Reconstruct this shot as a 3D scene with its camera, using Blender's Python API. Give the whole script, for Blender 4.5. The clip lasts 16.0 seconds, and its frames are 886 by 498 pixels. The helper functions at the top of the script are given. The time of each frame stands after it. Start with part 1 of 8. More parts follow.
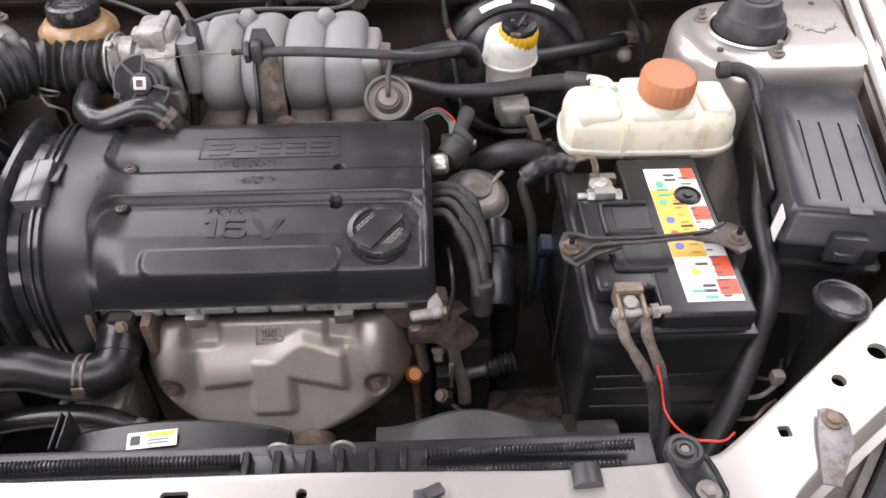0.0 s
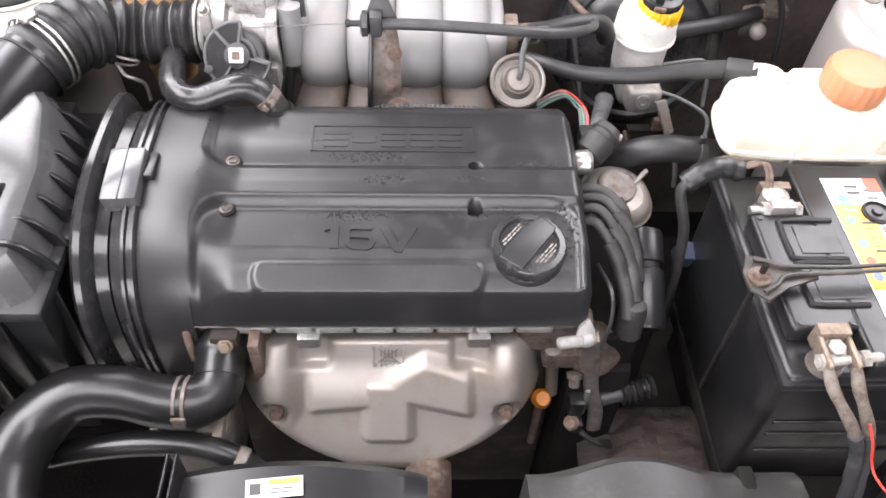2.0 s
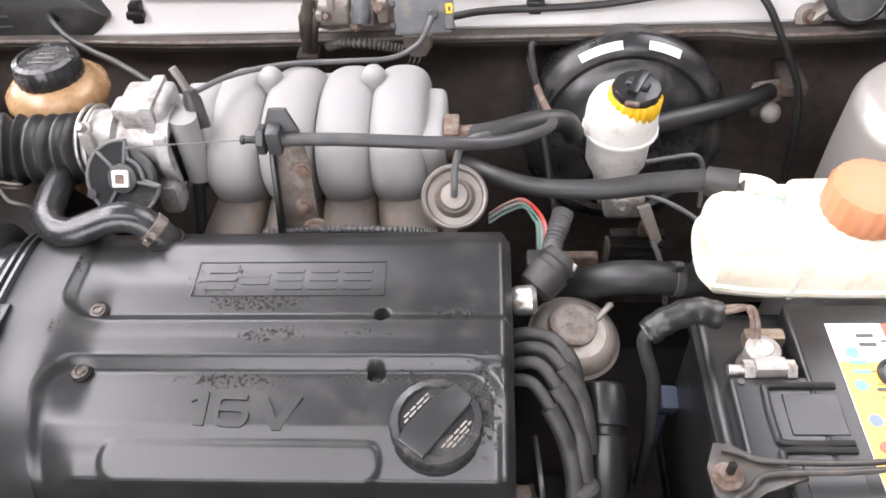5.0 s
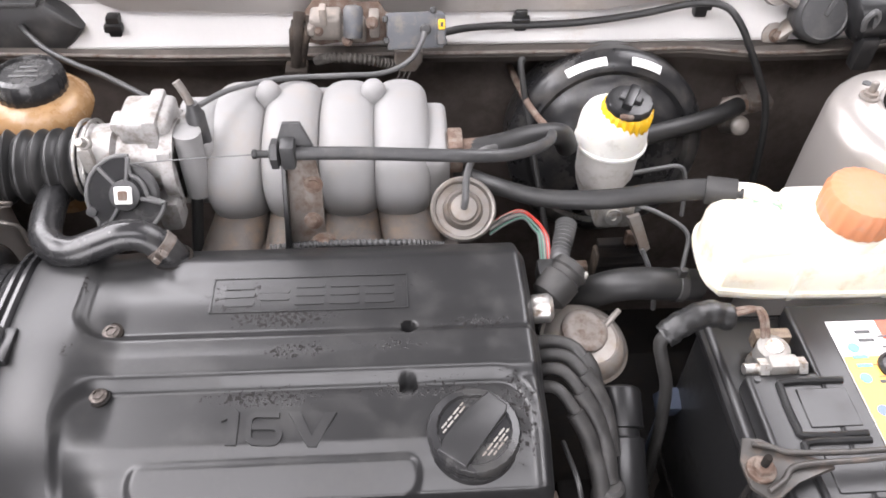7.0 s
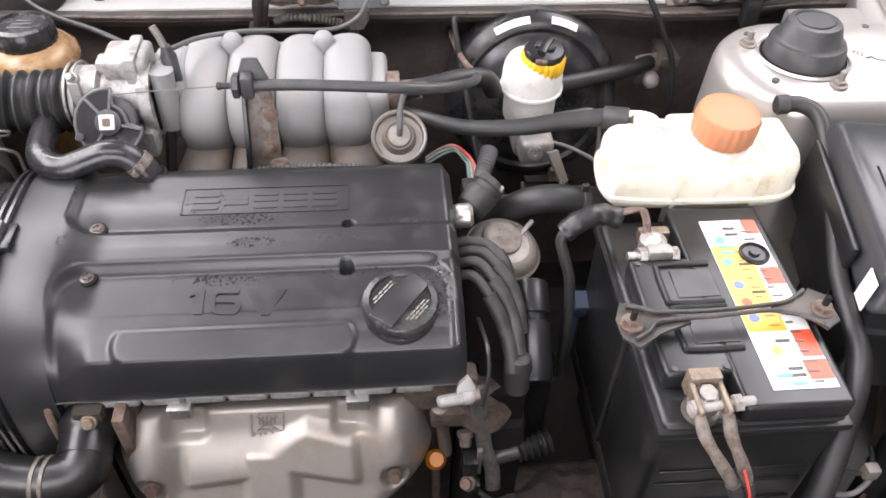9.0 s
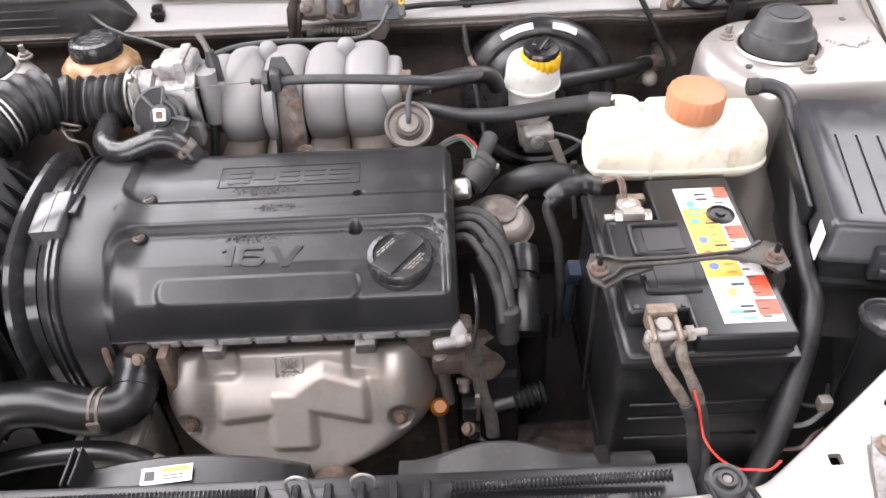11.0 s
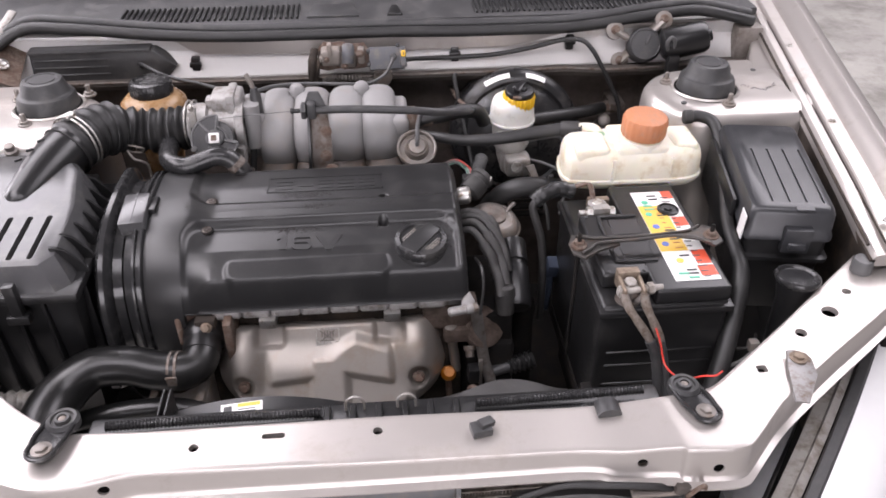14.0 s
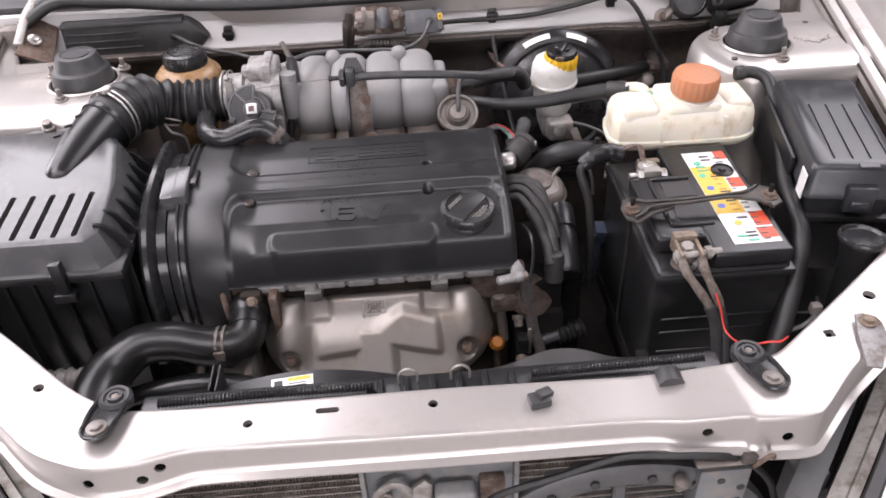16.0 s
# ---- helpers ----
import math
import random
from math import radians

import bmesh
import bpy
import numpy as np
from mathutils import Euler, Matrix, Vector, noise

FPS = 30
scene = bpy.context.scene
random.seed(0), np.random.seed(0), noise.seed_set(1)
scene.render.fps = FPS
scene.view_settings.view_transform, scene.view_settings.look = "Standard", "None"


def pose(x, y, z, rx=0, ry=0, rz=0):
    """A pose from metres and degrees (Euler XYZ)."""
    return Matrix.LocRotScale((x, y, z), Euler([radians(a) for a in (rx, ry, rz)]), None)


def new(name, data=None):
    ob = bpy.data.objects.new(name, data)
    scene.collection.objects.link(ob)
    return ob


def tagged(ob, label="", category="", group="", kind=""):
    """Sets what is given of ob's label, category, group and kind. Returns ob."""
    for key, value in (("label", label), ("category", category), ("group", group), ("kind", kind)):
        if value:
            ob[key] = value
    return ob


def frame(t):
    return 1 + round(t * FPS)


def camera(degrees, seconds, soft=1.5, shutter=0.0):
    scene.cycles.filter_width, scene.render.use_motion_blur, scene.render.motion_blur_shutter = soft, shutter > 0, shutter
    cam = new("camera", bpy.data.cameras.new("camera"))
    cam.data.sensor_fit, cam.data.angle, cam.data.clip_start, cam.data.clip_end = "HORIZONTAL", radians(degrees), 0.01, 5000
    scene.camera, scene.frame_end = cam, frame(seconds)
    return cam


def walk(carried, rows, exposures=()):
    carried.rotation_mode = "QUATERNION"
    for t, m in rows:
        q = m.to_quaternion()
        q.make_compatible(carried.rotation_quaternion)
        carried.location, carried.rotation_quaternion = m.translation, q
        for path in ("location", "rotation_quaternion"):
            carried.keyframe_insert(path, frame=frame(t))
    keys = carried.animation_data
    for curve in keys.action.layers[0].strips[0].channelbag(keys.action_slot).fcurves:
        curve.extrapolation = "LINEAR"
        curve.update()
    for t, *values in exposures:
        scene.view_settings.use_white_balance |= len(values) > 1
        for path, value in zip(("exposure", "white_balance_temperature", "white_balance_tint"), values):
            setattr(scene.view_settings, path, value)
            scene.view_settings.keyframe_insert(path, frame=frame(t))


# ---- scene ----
cam = camera(58.7, 16.0, soft=1.75)
METRES, EYE, TILT, LEAN, TURN = 1.4, 1.4, -45.0, 0.0, -2.2
ROWS = [
    (0.0, 0.0, 0.0, 0.0, 0.0, 0.0, -0.0),
    (0.5, -0.0511, 0.0286, 0.0176, 1.47, -0.99, -2.96),
    (1.0, -0.0928, 0.0608, 0.0361, 0.9, -1.43, -3.05),
    (1.5, -0.1195, 0.0855, 0.0491, -0.13, -3.1, -2.31),
    (2.0, -0.122, 0.094, 0.0525, -0.66, -4.23, -1.87),
    (2.5, -0.1292, 0.1022, 0.0589, -2.32, -4.51, -1.42),
    (3.0, -0.1254, 0.1081, 0.0709, -2.36, -0.62, -0.84),
    (3.5, -0.0886, 0.1366, 0.098, 1.3, 2.41, -0.24),
    (4.0, -0.04, 0.1747, 0.1164, 4.15, -0.15, -0.63),
    (4.5, -0.0108, 0.1996, 0.1236, 6.96, -1.53, -1.23),
    (5.0, -0.0138, 0.2104, 0.1321, 4.86, -2.23, -1.09),
    (7.5, -0.1065, 0.1984, 0.1245, -3.02, -0.88, 0.99),
    (8.0, -0.1218, 0.1893, 0.1016, -5.11, -2.41, 2.22),
    (8.5, -0.1115, 0.1608, 0.0835, -6.26, -3.79, 2.8),
    (9.0, -0.0483, 0.1038, 0.0534, -2.64, -0.09, 0.59),
    (11.5, 0.0072, 0.0148, -0.0188, 2.33, 3.48, 0.94),
    (12.0, -0.0213, -0.0054, -0.0317, 0.6, 3.92, 1.48),
    (12.5, -0.0552, -0.0553, -0.0753, -1.05, 4.37, 1.72),
    (13.0, -0.0594, -0.095, -0.1041, -2.1, 4.94, 1.88),
    (13.5, -0.0608, -0.1253, -0.1088, -2.02, 7.63, 1.84),
    (14.0, -0.0597, -0.1338, -0.1203, -1.76, 9.11, 2.01),
    (14.5, -0.0566, -0.1347, -0.1229, -1.7, 8.86, 2.85),
    (15.0, -0.056, -0.1291, -0.1193, -1.98, 8.47, 3.46),
    (15.5, -0.065, -0.1189, -0.117, -1.21, 7.79, 3.49),
    (16.0, -0.0813, -0.1139, -0.117, 0.23, 6.93, 3.02),
]
walk(cam, [(t, pose(0, 0, EYE, TILT, LEAN, TURN) @ pose(METRES * x, METRES * y, METRES * z, 90 + pitch, roll, yaw)) for t, x, y, z, yaw, pitch, roll in ROWS],
     exposures=((0.0, -0.36, 6500, 16), (0.7, -0.03, 6500, 16), (1.5, 0.41, 6500, 16), (2.5, 0.56, 6500, 16), (4.0, 0.34, 6500, 15), (7.5, 0.32, 6500, 15), (8.5, 0.36, 6500, 15), (9.0, 0.23, 6500, 15), (11.5, 0.17, 6500, 16), (12.0, 0.08, 6500, 17), (12.5, -0.04, 6500, 18), (13.0, -0.28, 6500, 19), (14.0, -0.41, 6500, 20), (16.0, -0.42, 6500, 20)))

# ---- world and light ----
world = bpy.data.worlds.new("world")
scene.world = world
world.use_nodes = True
wn = world.node_tree.nodes
wl = world.node_tree.links
sky = wn.new("ShaderNodeTexSky")
sky.sky_type = "NISHITA"
sky.sun_disc = False
sky.sun_elevation, sky.sun_rotation = radians(60), radians(-100)
sky.air_density, sky.dust_density = 1.0, 3.0
grey = wn.new("ShaderNodeHueSaturation")
grey.inputs["Saturation"].default_value = 0.25
wl.new(sky.outputs[0], grey.inputs["Color"])
wl.new(grey.outputs[0], wn["Background"].inputs[0])
wn["Background"].inputs[1].default_value = 0.13
# four unseen area lamps added in the roof, placed by the covers' sheen
ADDED_LIGHTS = ((-2.4, 0.35, 1.9, 3.4, 195.0), (-0.1, -1.1, 2.6, 1.4, 75.0), (-2.6, 3.3, 3.6, 1.8, 225.0), (2.35, 2.5, 2.3, 3.4, 205.0))   # x, y, width, depth, watts
ROOF = 3.5
for lx, ly, lw, ld, power in ADDED_LIGHTS:
    lamp = new("added_roof_lamp", bpy.data.lights.new("added_roof_lamp", "AREA"))
    lamp.data.shape, lamp.data.size, lamp.data.size_y, lamp.data.energy = "RECTANGLE", lw, ld, power
    lamp.data.color = (0.985, 0.98, 1.0)
    lamp.matrix_world = pose(lx, ly, ROOF + 0.06, 0, 0, 0)
# unseen door opening added with an area lamp to brighten front-facing surfaces
lamp = new("added_front_lamp", bpy.data.lights.new("added_front_lamp", "AREA"))
lamp.data.shape, lamp.data.size, lamp.data.size_y, lamp.data.energy = "RECTANGLE", 4.0, 2.7, 245.0
lamp.data.color = (0.985, 0.98, 1.0)
lamp.matrix_world = pose(-0.75, -5.05, 1.42, 90, 0, 0)
# unseen side window added with an area lamp for sheen on left-facing parts
lamp = new("added_side_lamp", bpy.data.lights.new("added_side_lamp", "AREA"))
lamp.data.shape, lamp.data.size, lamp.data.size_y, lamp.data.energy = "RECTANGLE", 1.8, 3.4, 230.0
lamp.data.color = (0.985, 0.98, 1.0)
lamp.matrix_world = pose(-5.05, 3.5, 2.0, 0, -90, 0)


# ---- building helpers ----
BASE = {}


def mesh_of(name, bm, material, base, sharp=38):
    bmesh.ops.recalc_face_normals(bm, faces=bm.faces)
    me = bpy.data.meshes.new(name)
    bmesh.ops.translate(bm, verts=bm.verts, vec=-Vector(base))
    for f in bm.faces:
        f.smooth = True
    bm.to_mesh(me)
    bm.free()
    me.set_sharp_from_angle(angle=radians(sharp))
    me.materials.append(material)
    return me


def thing(name, base, label, category, group="", kind=""):
    ob = new(name)
    ob.location = base
    ob.empty_display_size = 0.02
    BASE[ob] = Vector(base)
    return tagged(ob, label, category, group, kind)


def part(name, bm, material, parent, label="", sharp=38):
    ob = new(name, mesh_of(name, bm, material, BASE[parent], sharp))
    ob.parent = parent
    BASE[ob] = BASE[parent]
    return tagged(ob, label)


def solo(name, bm, material, label, category, group="", kind="", sharp=38):
    n = len(bm.verts)
    xs, ys, zs = zip(*[v.co for v in bm.verts])
    base = ((min(xs) + max(xs)) / 2, (min(ys) + max(ys)) / 2, min(zs))
    ob = new(name, mesh_of(name, bm, material, base, sharp))
    ob.location = base
    BASE[ob] = Vector(base)
    return tagged(ob, label, category, group, kind)


def axis(o, z, x=(1, 0, 0)):
    """A frame at o whose z axis is z and whose x axis lies near x."""
    z = Vector(z).normalized()
    x = Vector(x)
    x = (x - z * x.dot(z))
    if x.length < 1e-4:
        x = z.orthogonal()
    x.normalize()
    y = z.cross(x)
    m = Matrix((x, y, z)).transposed().to_4x4()
    m.translation = o
    return m


def loft(bm, rings, closed=True, cap=True):
    vs = [[bm.verts.new(p) for p in r] for r in rings]
    for a, b in zip(vs, vs[1:]):
        n = len(a)
        for i in range(n if closed else n - 1):
            j = (i + 1) % n
            bm.faces.new((a[i], a[j], b[j], b[i]))
    if cap and closed:
        bm.faces.new(vs[0][::-1])
        bm.faces.new(vs[-1])
    return bm


def rbox(bm, x0, x1, y0, y1, z0, z1, bev=0.004, seg=2, m=None, taper=0.0):
    """A box with rounded edges; taper: metres by which the foot is drawn in."""
    r = bmesh.ops.create_cube(bm, size=1)
    for v in r["verts"]:
        low = v.co.z < 0
        v.co = Vector(((x0 + x1) / 2 + v.co.x * (x1 - x0 - (2 * taper if low else 0)),
                       (y0 + y1) / 2 + v.co.y * (y1 - y0 - (2 * taper if low else 0)), z0 if low else z1))
    es = list({e for v in r["verts"] for e in v.link_edges})
    out = r["verts"]
    if bev:
        q = bmesh.ops.bevel(bm, geom=es, offset=bev, segments=seg, profile=0.6, affect="EDGES")
        out = list({v for f in q["faces"] for v in f.verts} | {v for v in r["verts"] if v.is_valid})
    if m:
        bmesh.ops.transform(bm, matrix=m, verts=out)
    return bm


def lathe(bm, prof, m, seg=32, lobes=0, depth=0.0):
    """Turns (radius, height) round the frame's z axis; lobes flute the side."""
    rings = []
    for r, h in prof:
        ring = []
        for i in range(seg):
            a = 2 * math.pi * i / seg
            k = r * (1 - (depth * (0.5 + 0.5 * math.cos(lobes * a)) if lobes else 0))
            ring.append(m @ Vector((k * math.cos(a), k * math.sin(a), h)))
        rings.append(ring)
    return loft(bm, rings)


def spline(pts, n=8):
    P = [Vector(p) for p in pts]
    P = [P[0] * 2 - P[1]] + P + [P[-1] * 2 - P[-2]]
    out = []
    for i in range(1, len(P) - 2):
        a, b, c, d = P[i - 1:i + 3]
        for k in range(n):
            t = k / n
            out.append(0.5 * (2 * b + (c - a) * t + (2 * a - 5 * b + 4 * c - d) * t * t + (3 * b - a - 3 * c + d) * t ** 3))
    return out + [P[-2]]


def squared(c, n):
    return math.copysign(abs(c) ** (2 / n), c)


def tube(bm, pts, r, seg=12, n=8, ribs=0, rib=0.0, flat=1.0, side=(0, 0, 1), boxy=2.0):
    """A hose along a smooth line; ribs and rib corrugate it, flat squeezes it across side, boxy squares its section."""
    line = spline(pts, n if not ribs else max(n, int(ribs * 6 / (len(pts) - 1)) + 1))
    rings = []
    up = Vector(side)
    for i, p in enumerate(line):
        d = (line[min(i + 1, len(line) - 1)] - line[max(i - 1, 0)]).normalized()
        if abs(d.dot(up)) > 0.95:
            up = d.orthogonal()
        u = (up - d * up.dot(d)).normalized()
        up = u
        w = d.cross(u)
        s = i / (len(line) - 1)
        k = (r(s) if callable(r) else r) + (rib * math.cos(2 * math.pi * ribs * s) if ribs else 0)
        rings.append([p + k * (flat * squared(math.cos(a), boxy) * u + squared(math.sin(a), boxy) * w) for a in [2 * math.pi * j / seg for j in range(seg)]])
    return loft(bm, rings)


def plate(bm, poly, h, m, bev=0.0, seg=2):
    """An outline in the frame's xy plane, raised by h along its z."""
    lo = [bm.verts.new(m @ Vector((x, y, 0))) for x, y in poly]
    hi = [bm.verts.new(m @ Vector((x, y, h))) for x, y in poly]
    n = len(poly)
    top = bm.faces.new(hi)
    bm.faces.new(lo[::-1])
    for i in range(n):
        bm.faces.new((lo[i], lo[(i + 1) % n], hi[(i + 1) % n], hi[i]))
    if bev:
        bmesh.ops.bevel(bm, geom=list(top.edges), offset=bev, segments=seg, profile=0.5, affect="EDGES")
    return bm


def rounded(w, d, r, n=6):
    """The outline of a rounded rectangle about the origin."""
    out = []
    for cx, cy, a0 in ((w / 2 - r, d / 2 - r, 0), (-w / 2 + r, d / 2 - r, 90), (-w / 2 + r, -d / 2 + r, 180), (w / 2 - r, -d / 2 + r, 270)):
        out += [(cx + r * math.cos(radians(a0 + 90 * k / n)), cy + r * math.sin(radians(a0 + 90 * k / n))) for k in range(n + 1)]
    return out


def sheet(bm, nu, nv, f, keep=None):
    """A surface f(u, v) over the unit square; keep(u, v) trims it."""
    vs = {}
    for i in range(nu + 1):
        for j in range(nv + 1):
            vs[i, j] = bm.verts.new(f(i / nu, j / nv))
    for i in range(nu):
        for j in range(nv):
            if keep is None or keep((i + 0.5) / nu, (j + 0.5) / nv):
                bm.faces.new((vs[i, j], vs[i + 1, j], vs[i + 1, j + 1], vs[i, j + 1]))
    bmesh.ops.delete(bm, geom=[v for v in bm.verts if not v.link_faces], context="VERTS")
    return bm


def thick(bm, t):
    bmesh.ops.recalc_face_normals(bm, faces=bm.faces)
    bmesh.ops.solidify(bm, geom=list(bm.faces), thickness=t)
    return bm


def step(e0, e1, x):
    t = min(1.0, max(0.0, (x - e0) / (e1 - e0)))
    return t * t * (3 - 2 * t)


def bump(x, a, b, s):
    """1 between a and b, with soft flanks s wide."""
    return step(a - s / 2, a + s / 2, x) * (1 - step(b - s / 2, b + s / 2, x))


def pad(x, y, x0, x1, y0, y1, r, s):
    """1 inside a rounded rectangle, with soft flanks s wide."""
    qx, qy = abs(x - (x0 + x1) / 2) - (x1 - x0) / 2 + r, abs(y - (y0 + y1) / 2) - (y1 - y0) / 2 + r
    d = math.hypot(max(qx, 0), max(qy, 0)) + min(max(qx, qy), 0) - r
    return 1 - step(-s / 2, s / 2, d)


def lettering(bm, text, size, m, depth=0.001, wide=1.0, space=1.0, bold=0.0):
    """Raised letters, centred on the frame m."""
    cu = bpy.data.curves.new("letters", "FONT")
    cu.body, cu.size, cu.extrude, cu.align_x, cu.align_y = text, size, depth / 2, "CENTER", "CENTER"
    cu.space_character, cu.offset = space, bold
    ob = new("letters", cu)
    me = bpy.data.meshes.new_from_object(ob.evaluated_get(bpy.context.evaluated_depsgraph_get()))
    n = len(bm.verts)
    bm.from_mesh(me)
    bm.verts.ensure_lookup_table()
    bmesh.ops.transform(bm, matrix=m @ Matrix.Diagonal((wide, 1, 1, 1)), verts=bm.verts[n:])
    bpy.data.objects.remove(ob)
    bpy.data.curves.remove(cu)
    bpy.data.meshes.remove(me)
    return bm


def bolt(bm, o, z, r=0.006, h=0.005, washer=1.5):
    m = axis(o, z)
    lathe(bm, [(r * washer, -0.001), (r * washer, h * 0.25), (r * washer * 0.9, h * 0.35)], m, 16)
    lathe(bm, [(r, h * 0.2), (r, h * 0.9), (r * 0.85, h)], m, 6)
    return bm


def cut(ob, bm):
    """Cuts the solid bm out of ob."""
    me = bpy.data.meshes.new("cutter")
    bmesh.ops.recalc_face_normals(bm, faces=bm.faces)
    bm.to_mesh(me)
    bm.free()
    tool = new("cutter", me)
    mod = ob.modifiers.new("cut", "BOOLEAN")
    mod.object, mod.operation, mod.solver = tool, "DIFFERENCE", "EXACT"
    bpy.context.view_layer.update()
    done = bpy.data.meshes.new_from_object(ob.evaluated_get(bpy.context.evaluated_depsgraph_get()))
    ob.modifiers.clear()
    ob.data = done
    bpy.data.objects.remove(tool)
    bpy.data.meshes.remove(me)


# ---- materials ----
def paint(name, color, rough=0.5, metal=0.0, grain=60.0, vary=0.15, relief=0.05, stain=None, amount=0.3, blotch=9.0,
          coat=0.0, rough2=None, sss=0.0, trans=0.0, alpha=1.0):
    """A surface: base colour varied at two scales, stains with their own roughness, fine relief."""
    ma = bpy.data.materials.new(name)
    ma.use_nodes = True
    nt = ma.node_tree
    N, L = nt.nodes, nt.links
    p = N["Principled BSDF"]
    tc = N.new("ShaderNodeTexCoord")

    def tex(scale, detail=5.0, rough_=0.6):
        n = N.new("ShaderNodeTexNoise")
        n.inputs["Scale"].default_value, n.inputs["Detail"].default_value, n.inputs["Roughness"].default_value = scale, detail, rough_
        L.new(tc.outputs["Object"], n.inputs["Vector"])
        return n

    def ramp(src, a, b, lo=0.0, hi=1.0):
        r = N.new("ShaderNodeMapRange")
        r.inputs["From Min"].default_value, r.inputs["From Max"].default_value = a, b
        r.inputs["To Min"].default_value, r.inputs["To Max"].default_value = lo, hi
        L.new(src, r.inputs["Value"])
        return r.outputs[0]

    def mix(fac, a, b, kind="MIX"):
        x = N.new("ShaderNodeMix")
        x.data_type, x.blend_type = "RGBA", kind
        L.new(fac, x.inputs[0]) if not isinstance(fac, float) else None
        if isinstance(fac, float):
            x.inputs[0].default_value = fac
        for k, v in ((6, a), (7, b)):
            if isinstance(v, tuple):
                x.inputs[k].default_value = (*v, 1)
            else:
                L.new(v, x.inputs[k])
        return x.outputs[2]

    fine, broad = tex(grain), tex(blotch, 6.0, 0.65)
    c = tuple(color)
    lo, hi = tuple(v * (1 - vary) for v in c), tuple(min(1.0, v * (1 + vary)) for v in c)
    col = mix(ramp(broad.outputs[0], 0.3, 0.7), lo, hi)
    col = mix(ramp(fine.outputs[0], 0.35, 0.65, 0.0, 0.5), col, mix(0.5, col, lo))
    rgh = ramp(broad.outputs[0], 0.3, 0.7, rough * 0.9, min(1, rough * 1.1))
    if stain:
        s = tex(blotch * 2.3, 8.0, 0.7)
        f = ramp(s.outputs[0], 0.62 - amount * 0.4, 0.75 - amount * 0.25)
        col = mix(f, col, tuple(stain))
        m2 = N.new("ShaderNodeMix")
        L.new(f, m2.inputs[0])
        L.new(rgh, m2.inputs[2])
        m2.inputs[3].default_value = rough2 if rough2 is not None else min(1.0, rough + 0.25)
        rgh = m2.outputs[0]
    L.new(col, p.inputs["Base Color"])
    L.new(rgh, p.inputs["Roughness"])
    p.inputs["Metallic"].default_value = metal
    p.inputs["Coat Weight"].default_value = coat
    p.inputs["Coat Roughness"].default_value = 0.12
    if sss:
        p.inputs["Subsurface Weight"].default_value = sss
        p.inputs["Subsurface Radius"].default_value = (0.02, 0.015, 0.008)
        p.inputs["Subsurface Scale"].default_value = 1.0
    p.inputs["Transmission Weight"].default_value = trans
    p.inputs["Alpha"].default_value = alpha
    if relief:
        b = N.new("ShaderNodeBump")
        b.inputs["Strength"].default_value, b.inputs["Distance"].default_value = relief, 0.002
        g = tex(grain * 4, 4.0)
        L.new(g.outputs[0], b.inputs["Height"])
        L.new(b.outputs[0], p.inputs["Normal"])
    return ma


SILVER = paint("silver_car_paint", (0.475, 0.445, 0.42), 0.35, 0.6, 400, 0.03, 0.01, (0.40, 0.355, 0.32), 0.16, 4, coat=0.3)
# the body's silver again, lightened to paint in light on the scuttle wall
SILVER_LIT = paint("lit_scuttle_silver", (0.62, 0.605, 0.59), 0.42, 0.0, 200, 0.04, 0.02, (0.52, 0.46, 0.41), 0.12, 7)
SILVER_DARK = paint("dark_brownish_silver", (0.25, 0.225, 0.205), 0.5, 0.1, 90, 0.10, 0.04, (0.14, 0.115, 0.095), 0.4, 8)
PLASTIC = paint("black_plastic", (0.012, 0.012, 0.0125), 0.30, 0, 220, 0.10, 0.012, (0.022, 0.021, 0.020), 0.2, 7)
COVER = paint("satin_black_cover", (0.019, 0.019, 0.0195), 0.37, 0, 300, 0.08, 0.012, (0.027, 0.0265, 0.026), 0.3, 9, rough2=0.46)


